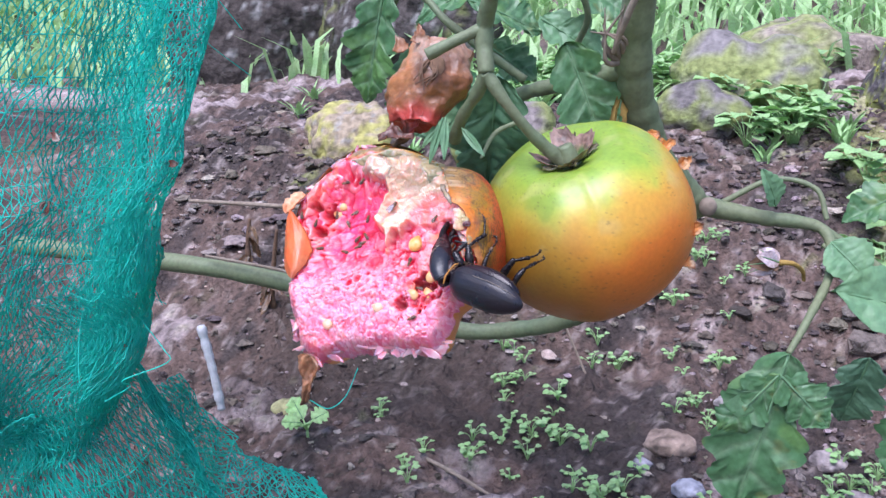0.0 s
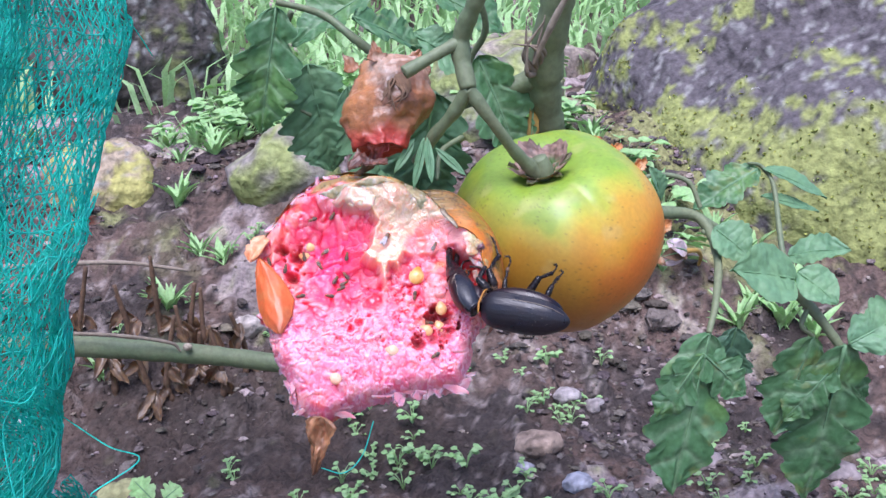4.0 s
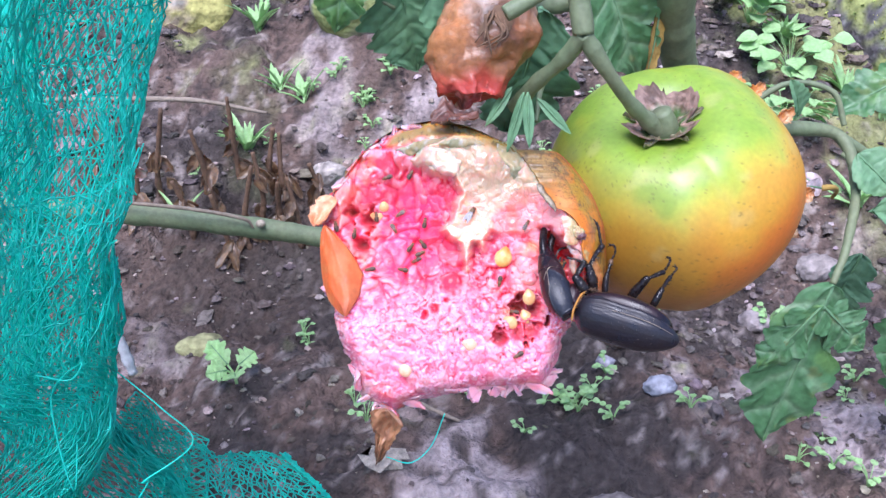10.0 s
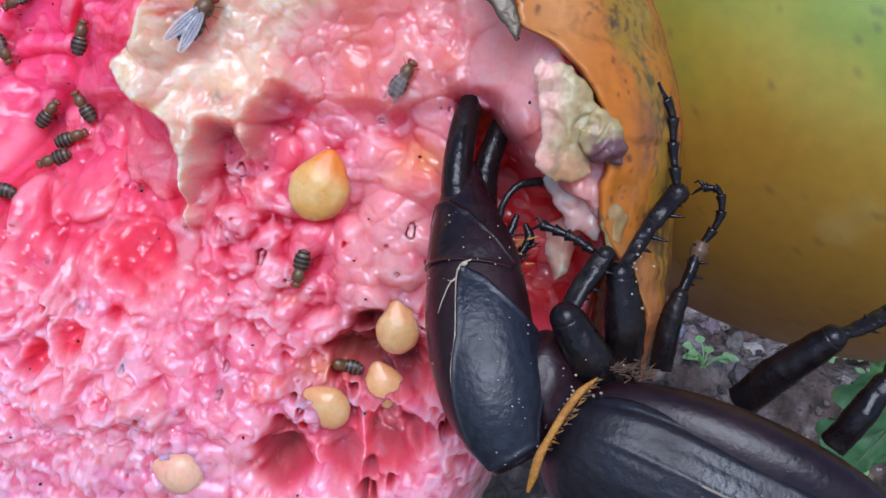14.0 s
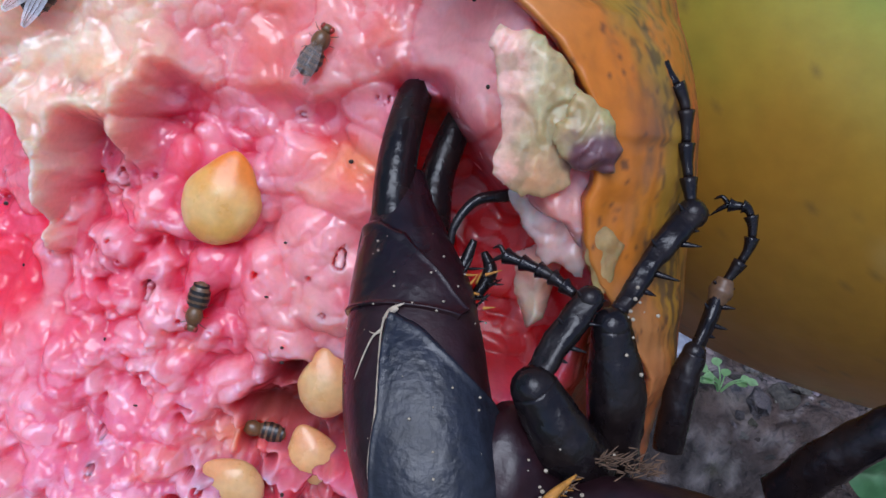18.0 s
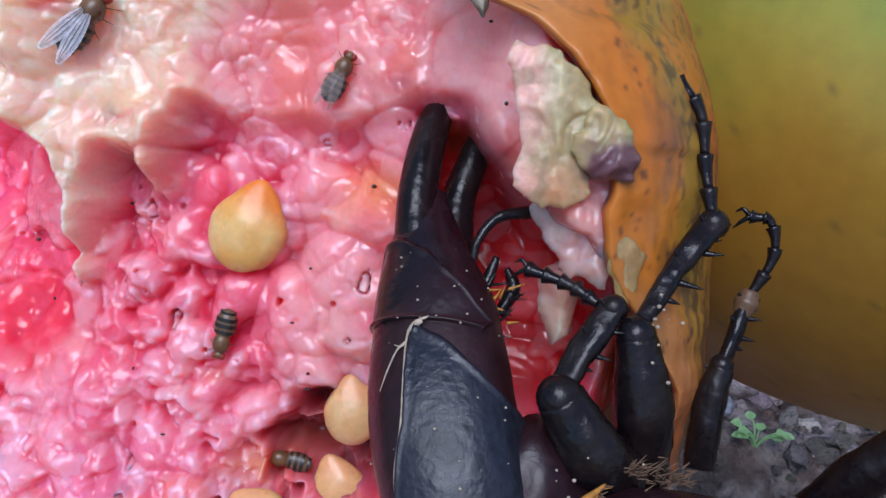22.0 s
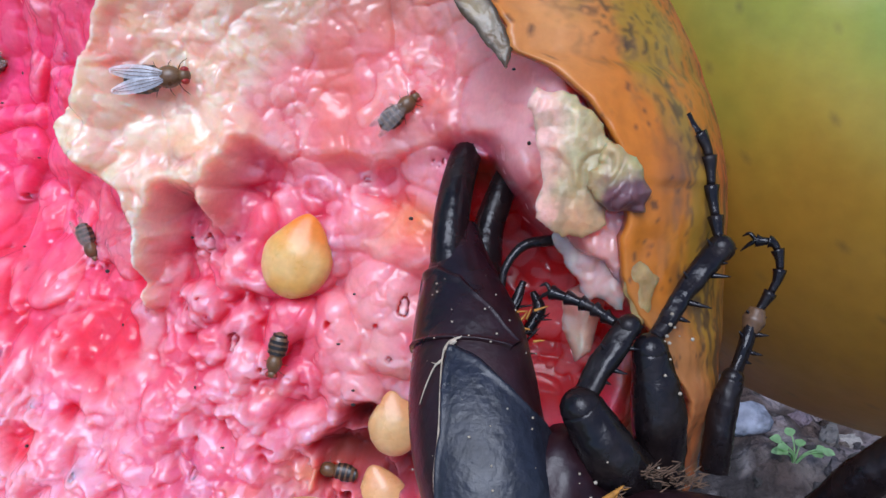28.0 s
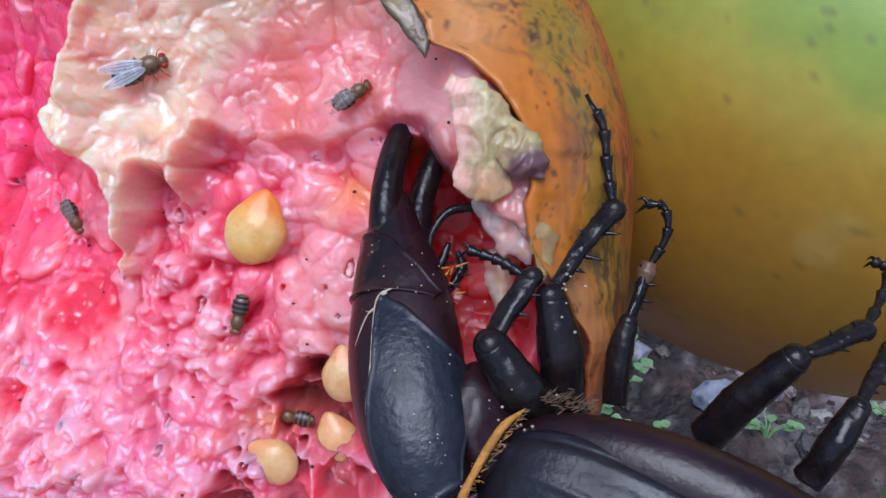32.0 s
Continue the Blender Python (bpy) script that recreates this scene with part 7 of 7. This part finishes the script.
first_fly = build_fly(1.35, True, 0.36, "brown fruit fly with long glassy wings on the cream layer")
small_fly = build_fly()
small_fly.matrix_world = fly_pose(-15.1, 13.2, 215)
bare_fly = build_fly(1.0, False, 0.3, "dark brown striped fly with its wings folded tight")
bare_fly.matrix_world = fly_pose(13.2, -6.0, 260)
copy_thing(bare_fly, fly_pose(17.2, -14.6, 170))
first_fly.matrix_world = fly_pose(4.6, 12.0, 50)
fly_b = copy_thing(small_fly, fly_pose(19.6, 10.0, 65))
fly_c = copy_thing(small_fly, fly_pose(-12, 9, -60))
for x, z, ang in ((-22.0, 12.3, 95), (-13.9, -3.0, 170), (18.0, -26.0, 210), (-18.5, 23.4, 200), (-11.8, 24.2, 60), (-28.0, 7.4, 80), (-23.2, -2.8, 190), (-33, 9.4, 100)):
    copy_thing(bare_fly, fly_pose(x, z, ang))

crawlers = [(copy_thing(bare_fly, fly_pose(x, z, ang)), x, z, ang) for x, z, ang in ((-12.0, 3.4, 55), (-10.2, -0.3, 205), (-7.8, 10.4, 80), (-8.4, 4.4, 125), (-9.1, 1.6, 25))]

# specks of dirt on the pulp
_r = np.random.RandomState(11)
for k in range(60):
    x, z = _r.uniform(-30, 34), _r.uniform(-36, 26)
    if to_polygon(np.array([x]), np.array([z]), OUTLINE)[0] < 4 or to_polygon(np.array([x]), np.array([z]), HOLE)[0] > -1:
        continue
    v, f = blob_data((x, face_at(x, z), z), np.diag(_r.uniform(0.05, 0.17, 3)), 7, 5)
    mesh("speck", v, f, FLYDARK, eaten)


# ---- the ground's stones, sprouts and litter ----
def lie(x, y, up=0.0):
    return float(ground_height(np.array([x]), np.array([y]))[0]) - 0.02 + up


def pebbles():
    r = np.random.RandomState(21)
    base, f0 = blob_data((0, 0, 0), np.eye(3), 6, 5)
    vs, fs, cs, n = [], [], [], 0
    pts = np.stack([r.uniform(-0.36, 0.5, 19000), r.uniform(-0.05, 0.66, 19000)], 1)
    patch = fbm(np.stack([pts[:, 0] * 9, pts[:, 1] * 9, pts[:, 0] * 0], -1), 3, 66)
    pts = pts[patch + r.uniform(-0.35, 0.35, len(pts)) + 0.4 * (pts[:, 0] > 0.12) > 0.2]
    zz = ground_height(pts[:, 0], pts[:, 1]) - 0.02
    for (x, y), z in zip(pts, zz):
        size = r.gamma(0.9, 0.95) * (1.0 + 0.6 * (y > 0.28)) + 0.4
        q = base * np.array([r.uniform(0.7, 1.5), r.uniform(0.7, 1.3), r.uniform(0.35, 0.8)]) * size
        q = q * (1 + 0.42 * r.uniform(-1, 1, (len(q), 1)))
        a = r.uniform(0, 6.28)
        q = q @ np.array([[math.cos(a), math.sin(a), 0], [-math.sin(a), math.cos(a), 0], [0, 0, 1]])
        vs.append(q + np.array([x * 1000, y * 1000, z * 1000 + 0.2 * size]))
        fs.append(f0 + n)
        n += len(q)
        g = r.uniform(0.07, 0.22) if r.random_sample() < 0.82 else r.uniform(0.25, 0.52)
        cs.append(np.tile(np.array([g, g * r.uniform(0.74, 0.88), g * r.uniform(0.62, 0.82)]), (len(q), 1)))
    ob = mesh("gravel", np.vstack(vs), np.vstack(fs), SOIL, colours=np.vstack(cs), flat=True)
    tagged(ob, "loose crumbs of grey-brown soil and gravel on the ground", "gravel", kind="stuff")


pebbles()


def stone(x, y, size, seed, label, colour):
    def paint(d, v):
        c = np.tile(np.array(colour), (len(v), 1))
        c = blend(c, np.array(colour) * 0.55, step(0, 0.3, fbm(v * 0.25 + seed, 3, seed)))
        if size[0] > 0.03:
            c = blend(c * 0.8, (0.27, 0.31, 0.10), 0.9 * step(-0.15, 0.2, fbm(v * 0.05 + seed, 4, seed + 5)))
        return c
    return rock("stone", (x, y, lie(x, y, 0.25 * size[2])), size, seed, label, MOSSROCK, paint, 0.3, 26, 18)


for x, y, size, colour, label in (
        (0.114, 0.186, (0.016, 0.012, 0.009), (0.38, 0.28, 0.22), "reddish-brown angular stone lying on soil"),
        (0.122, 0.133, (0.009, 0.006, 0.006), (0.40, 0.40, 0.46), "small blue-grey pebble on dark soil"),
        (-0.144, 0.211, (0.015, 0.008, 0.008), (0.42, 0.40, 0.20), "yellowish stone half sunk in soil"),
        (0.081, 0.064, (0.012, 0.008, 0.006), (0.30, 0.25, 0.23), "flat brown stone on bare soil"),
        (0.281, 0.078, (0.010, 0.008, 0.008), (0.50, 0.25, 0.14), "small orange-brown stone on soil"),
        (0.097, 0.158, (0.005, 0.005, 0.004), (0.45, 0.42, 0.46), "pale grey pebble on soil"),
        (0.288, 0.129, (0.014, 0.010, 0.008), (0.30, 0.25, 0.24), "grey-brown clod beside the leaves"),
        (0.156, 0.258, (0.010, 0.007, 0.006), (0.42, 0.37, 0.36), "pale stone on the bank's foot"),
        (0.174, 0.253, (0.008, 0.007, 0.006), (0.38, 0.33, 0.32), "pinkish grey stone on soil"),
        (0.271, 0.265, (0.014, 0.010, 0.010), (0.34, 0.29, 0.27), "grey stone at the bank's foot"),
        (-0.069, 0.066, (0.010, 0.008, 0.006), (0.36, 0.33, 0.33), "grey stone by the net"),
        (-0.071, 0.354, (0.012, 0.010, 0.009), (0.46, 0.40, 0.36), "pale stone on the bank"),
        (-0.030, 0.480, (0.045, 0.030, 0.040), (0.34, 0.29, 0.27), "large pale grey stone on the bank"),
        (0.215, 0.228, (0.012, 0.009, 0.007), (0.40, 0.34, 0.33), "flat pinkish stone on soil"),
        (0.219, 0.166, (0.010, 0.008, 0.006), (0.36, 0.30, 0.29), "small grey stone on soil"),
        (0.240, 0.061, (0.009, 0.007, 0.006), (0.40, 0.33, 0.31), "small pale stone on soil"),
        (0.200, 0.640, (0.075, 0.050, 0.050), (0.30, 0.27, 0.26), "broad grey rock on the bank"),
        (0.150, 0.560, (0.040, 0.030, 0.028), (0.26, 0.23, 0.22), "dark grey rock on the bank"),
        (0.300, 0.900, (0.100, 0.060, 0.045), (0.40, 0.33, 0.28), "pale rock behind the grass")):
    stone(x, y, size, 500 + int(abs(x) * 1000), label, colour)


def build_sprout(seed, leaves, tall, wide):
    q = random.Random(seed)
    thing = holder("sprout", pose(0, 0, 0), "bright green seedling sprouting from the soil", "sprout", "seedlings on the soil")
    for k in range(leaves):
        a = q.uniform(0, 6.28)
        h, r = tall * q.uniform(0.35, 1.0), wide * q.uniform(0.3, 1.0)
        top = (r * math.cos(a), r * math.sin(a), h)
        tube("stalk", [(0, 0, -2), (top[0] * 0.4, top[1] * 0.4, h * 0.6), top], [0.35, 0.3, 0.25], WEED, thing, sides=5, n=8)
        tip = (top[0] + wide * 0.55 * math.cos(a), top[1] + wide * 0.55 * math.sin(a), h + 0.5)
        v, f = leaf_data(float(np.linalg.norm(np.array(tip) - np.array(top))), wide * 0.5, lobes=1, teeth=0.02, droop=0.15, seed=seed + k, n=7, m=5)
        mesh("leaf", turn_to(v, top, tip, (0, -0.2, 1)), f, WEED, thing)
    return thing


kinds = [build_sprout(k, n, t, w) for k, (n, t, w) in enumerate(((9, 8, 7), (6, 6, 6), (12, 11, 9), (7, 12, 8)))]
spots = [(0.009, 0.216), (0.032, 0.219), (0.025, 0.205), (-0.042, 0.134), (-0.009, 0.164), (0.018, 0.156), (0.074, 0.135), (0.134, 0.114), (0.185, 0.129), (0.204, 0.118), (0.201, 0.096), (0.205, 0.136), (0.13, 0.24),
         (0.14, 0.234), (0.152, 0.237), (0.159, 0.251), (0.196, 0.298), (0.151, 0.292), (0.08, 0.285), (0.061, 0.279), (-0.079, 0.207), (-0.164, 0.344), (0.201, 0.031), (0.233, 0.022), (0.303, 0.123), (0.292, 0.102),
         (0.275, 0.1), (0.31, 0.129), (0.206, 0.166), (-0.114, 0.38), (0.007, 0.194), (0.038, 0.225), (-0.04, 0.167), (-0.049, 0.15), (-0.083, 0.215), (0.078, 0.287), (0.139, 0.22), (0.133, 0.241), (0.16, 0.329),
         (0.118, 0.294), (0.013, 0.268), (0.101, 0.35), (0.174, 0.366)]
_q = random.Random(77)
for k in range(70):
    cx, cy = _q.choice(((0.03, 0.20), (0.08, 0.13), (0.15, 0.24), (0.20, 0.12), (0.25, 0.20), (0.30, 0.12), (0.0, 0.30), (0.12, 0.36), (-0.06, 0.40), (0.26, 0.06)))
    spots.append((cx + _q.gauss(0, 0.022), cy + _q.gauss(0, 0.022)))
for k, (x, y) in enumerate(spots):
    q = random.Random(k + 900)
    m = pose(x, y, lie(x, y), 0, 0, q.uniform(0, 360)) @ Matrix.Scale(1, 4)
    if k < 4:
        kinds[k].matrix_world = m
    else:
        copy_thing(kinds[q.choice((0, 0, 1, 1, 2, 3))], m)


def big_sprout(x, y, size, seed, label, mat, lobes=1, count=4):
    thing = holder("sprout", pose(x, y, lie(x, y)), label, "sprout", "seedlings on the soil")
    q = random.Random(seed)
    for k in range(count):
        a = q.uniform(0, 1) + k * 6.28 / count
        tip = (size * math.cos(a) * (0.8 + 0.3 * (k % 2)), size * math.sin(a) * (0.8 + 0.3 * (k % 2)), size * (0.75 + 0.35 * (k % 2)))
        top = (tip[0] * 0.25, tip[1] * 0.25, size * 0.6)
        tube("stalk", [(0, 0, -3), (0, 0, size * 0.3), top], [0.9, 0.8, 0.6], mat, thing, sides=6, n=10)
        leaf(top, tip, size * (0.6 if lobes == 1 else 0.8), (0.1 * math.cos(a), -0.6, 1), mat, thing, lobes=lobes, teeth=0.02 if lobes == 1 else 0.12, droop=0.08, seed=seed + k)
    return thing


big_sprout(0.128, 0.040, 17, 5, "seedling with four smooth oval green leaves", WEED)
big_sprout(-0.118, 0.166, 20, 6, "seedling with lobed bright green leaves beside the net", WEED, 3, 4)


# grass and weeds on the bank
def build_tuft(seed, blades, tall, label):
    q = random.Random(seed)
    thing = holder("weed_tuft", pose(0, 0, 0), label, "weed", "weeds on the bank")
    for k in range(blades):
        a, h = q.uniform(0, 6.28), tall * q.uniform(0.5, 1)
        r = tall * q.uniform(0.15, 0.6)
        tip = (r * math.cos(a), r * math.sin(a), h)
        base = (q.uniform(-4, 4), q.uniform(-4, 4), -3)
        v, f = leaf_data(float(np.linalg.norm(np.array(tip) - np.array(base))), tall * q.uniform(0.10, 0.2), lobes=1, teeth=0.0, droop=0.25, cup=0.3, seed=seed + k, n=9, m=4)
        mesh("blade", turn_to(v, base, tip, (-math.cos(a), -math.sin(a), 1)), f, WEED, thing)
    return thing


tufts = [build_tuft(31, 12, 36, "tuft of bright green grass on the bank"), build_tuft(32, 9, 28, "small green weed tuft on the bank"), build_tuft(33, 16, 30, "leafy green weed on the bank")]
places = [(-0.117, 0.595), (-0.131, 0.552), (-0.097, 0.575), (-0.082, 0.622), (-0.151, 0.618), (-0.129, 0.371), (-0.11, 0.426), (-0.038, 0.649), (-0.173, 0.317), (-0.09, 0.413), (-0.105, 0.80), (-0.119, 0.72), (-0.06, 0.76),
          (0.0, 0.78), (0.003, 0.644), (-0.16, 0.70), (0.169, 0.78), (0.218, 0.78), (0.245, 0.80), (0.28, 0.741), (0.192, 0.712), (0.134, 0.766), (0.06, 0.70), (0.09, 0.82), (0.03, 0.88), (-0.04, 0.90), (-0.09, 0.95), (0.15, 0.90),
          (0.22, 0.95), (0.10, 0.60), (0.24, 0.58), (0.20, 0.50), (0.30, 0.44), (-0.28, 0.60), (-0.30, 0.70), (0.0, 1.0), (0.1, 1.05), (-0.15, 1.05), (0.2, 1.1), (-0.02, 0.55), (0.36, 0.37), (0.34, 0.40)]
_q = random.Random(78)
for k in range(46):
    cx, cy = _q.choice(((0.30, 0.52), (0.22, 0.58), (0.12, 0.66), (0.02, 0.60), (0.30, 0.70), (-0.02, 0.74), (0.36, 0.33), (-0.10, 0.50)))
    places.append((cx + _q.gauss(0, 0.04), cy + _q.gauss(0, 0.04)))
places = [q for q in places if math.hypot(q[0] - 0.585, q[1] - 0.62) > 0.31]
for k, (x, y) in enumerate(places):
    q = random.Random(k + 70)
    m = pose(x, y, lie(x, y), q.uniform(-8, 8), q.uniform(-8, 8), q.uniform(0, 360))
    if k < 3:
        tufts[k].matrix_world = m
    else:
        copy_thing(tufts[q.choice((0, 1, 1, 2, 2))], m)


# leafy weeds, pale green, where the bank rises
weed_kind = build_sprout(60, 26, 34, 30)
tagged(weed_kind, "leafy pale green weed growing on the bank", "weed", "leafy weeds")
_q = random.Random(79)
leafy = []
while len(leafy) < 44:
    cx, cy = _q.choice(((0.25, 0.62), (0.16, 0.70), (0.30, 0.50), (0.05, 0.72), (0.10, 0.80), (-0.04, 0.66), (0.22, 0.84)))
    x, y = cx + _q.gauss(0, 0.05), cy + _q.gauss(0, 0.05)
    if math.hypot(x - 0.585, y - 0.62) > 0.33:
        leafy.append((x, y))
for k, (x, y) in enumerate(leafy):
    m = pose(x, y, lie(x, y), _q.uniform(-10, 10), _q.uniform(-10, 10), _q.uniform(0, 360))
    if k:
        copy_thing(weed_kind, m)
    else:
        weed_kind.matrix_world = m


def far_grass():
    r = np.random.RandomState(44)
    n = 16000
    x, y = r.uniform(-1.3, 1.4, n), 0.74 + r.gamma(2.0, 0.45, n)
    keep = np.hypot(x - 0.62, y - 0.62) > 0.34
    x, y = x[keep], y[keep]
    z = ground_height(x, y) - 0.02
    n = len(x)
    a, h, w = r.uniform(0, 6.28, n), r.uniform(0.02, 0.075, n), r.uniform(0.002, 0.006, n)
    dx, dy = np.cos(a), np.sin(a)
    b = np.stack([x, y, z - 0.004], -1)
    side = np.stack([-dy, dx, dx * 0], -1) * w[:, None]
    mid = b + np.stack([dx * h * 0.2, dy * h * 0.2, h * 0.7], -1)
    tip = b + np.stack([dx * h * 0.8, dy * h * 0.8, h], -1)
    v = np.stack([b - side, b + side, mid + side, mid - side, tip], 1).reshape(-1, 3)
    k = np.arange(n) * 5
    f = np.stack([k, k + 1, k + 2, k + 3], 1).tolist() + np.stack([k + 3, k + 2, k + 4], 1).tolist()
    tagged(mesh("grass", v, f, WEED, scale=1), "short bright green grass on the bank behind", "grass", kind="stuff")


far_grass()


# dead stalks, twigs and sticks
def twig(name, pts, radii, mat, label, category="twig"):
    p0 = np.array(pts[0])
    thing = holder(name, pose(*(p0 * MM)), label, category)
    tube("stick", [tuple(np.array(q) - p0) for q in pts], radii, mat, thing, n=30, sides=8, knots=0.25)
    return thing


twig("twig", [(-133, 545, 152), (-100, 490, 128), (-70, 440, 104), (-46, 405, 92)], [4, 3.4, 3, 2.2], DRYTWIG, "pale dry twig leaning on the bank")
twig("twig", [(-300, 372, 122), (-220, 368, 120), (-160, 362, 118), (-110, 356, 108)], [1.8, 2, 1.8, 1.2], DRYTWIG, "thin dry twig lying across the bank")
twig("twig", [(-46, 168, 8), (-20, 150, 9), (10, 128, 8)], [1.4, 1.6, 1.0], DRYTWIG, "short dry twig on the soil")
twig("twig", [(40, 280, 60), (60, 262, 20), (66, 250, 4)], [0.8, 0.9, 0.6], DRYTWIG, "thin withered root on the soil")
twig("plastic_stick", [(-178, 152, 96), (-172, 150, 66), (-168, 148, 40)], [3.0, 3.0, 2.6], PLASTIC, "white plastic plant stick standing in the soil", "stick")
for k, (x, y) in enumerate(((-0.154, 0.329), (-0.111, 0.343), (-0.119, 0.323), (-0.184, 0.327), (-0.1, 0.339), (-0.23, 0.34), (-0.135, 0.35), (-0.09, 0.30), (-0.125, 0.30), (-0.145, 0.315), (-0.165, 0.305), (-0.075, 0.325), (-0.105, 0.315), (-0.20, 0.31), (-0.135, 0.29))):
    q = random.Random(k + 300)
    z = lie(x, y) * 1000
    thing = twig("dead_stalk", [(x * 1000, y * 1000, z - 4), (x * 1000 + q.uniform(-4, 4), y * 1000, z + 18), (x * 1000 + q.uniform(-10, 10), y * 1000 + q.uniform(-6, 6), z + q.uniform(34, 72))], [2.4, 2.2, 1.4], DEADLEAF, "dead brown stalk with withered leaves", "stalk")
    for j in range(4):
        h = q.uniform(10, 46)
        scrap("withered_leaf", [3, 8, 6, 2], q.uniform(14, 24), 3, thing, (q.uniform(-3, 3), 0, h), (q.uniform(-14, 14), q.uniform(-10, 4), h - q.uniform(4, 26)), (0, -1, 0.4), ((0.09, 0.055, 0.035), (0.17, 0.10, 0.05)), DRYBROWN, "", 70 + 5 * k + j, ragged=0.5, n=10, m=7)

# a strip of blue-green net far behind
far_net = holder("distant_net", pose(0.3, 1.5, 0.22), "blue-green garden net lying far behind", "net")
net_sheet("far_sheet", lambda u, v: np.stack([-420 + 700 * u, 60 * np.sin(u * 9), 10 + 95 * v + 12 * np.sin(u * 21)], -1), 150, 24, far_net, width=1.5, seed=9)
# litter on the net
for k in range(6):
    q = random.Random(k + 800)
    o = hanging(np.array([q.uniform(0.5, 0.9)]), np.array([q.uniform(0.3, 0.95)]))[0]
    scrap("caught_scrap", [1.5, 3, 2], 5, 0.6, net, tuple(o + np.array([0, -2, 0])), tuple(o + np.array([q.uniform(-4, 4), -3, q.uniform(-5, 2)])), (0, -1, 0.2), ((0.22, 0.07, 0.05), (0.45, 0.35, 0.3)), DRYBROWN, "", 95 + k, n=6, m=5)


# ---- what moves ----
def motions():
    for k, (fly, x, z, ang) in enumerate(crawlers):
        walk(fly, [(0, fly_pose(x, z, ang)), (14.5, fly_pose(x, z, ang)), (16, fly_pose(x - 4, z + 1, ang + 30)), (18, fly_pose(x - 10 - k, z + 2, ang + 60)), (32, fly_pose(x - 11 - k, z + 2, ang + 70))])
    walk(first_fly, [(t, fly_pose(x, z, a)) for t, x, z, a in ((0, 5.0, 12.6, 55), (13, 5.0, 12.6, 55), (18, 5.0, 12.2, 55), (23, 5.1, 12.0, 50), (24, 5.2, 12.2, 40), (25, 5.2, 12.4, 28), (28, 5.5, 11.9, 8), (30, 6.0, 11.9, 14), (32, 6.4, 12.1, 20))])
    walk(fly_b, [(t, fly_pose(x, z, a)) for t, x, z, a in ((0, 20.4, 9.5, 60), (13, 20.2, 9.6, 62), (18, 19.5, 10.0, 65), (25.5, 19.7, 10.2, 65), (27.5, 20.7, 10.6, 48), (30, 21.7, 10.8, 36), (32, 21.8, 10.8, 33))])
    walk(fly_c, [(t, fly_pose(x, z, a)) for t, x, z, a in ((0, -17, 9, -60), (23, -16, 8, -60), (24.6, -10, 5, -50), (25.5, -5.6, 3.2, -45), (27.5, -3.5, 0.0, -65), (30, -3.7, 0.4, -60), (32, -3.1, 0.4, -60))])


motions()
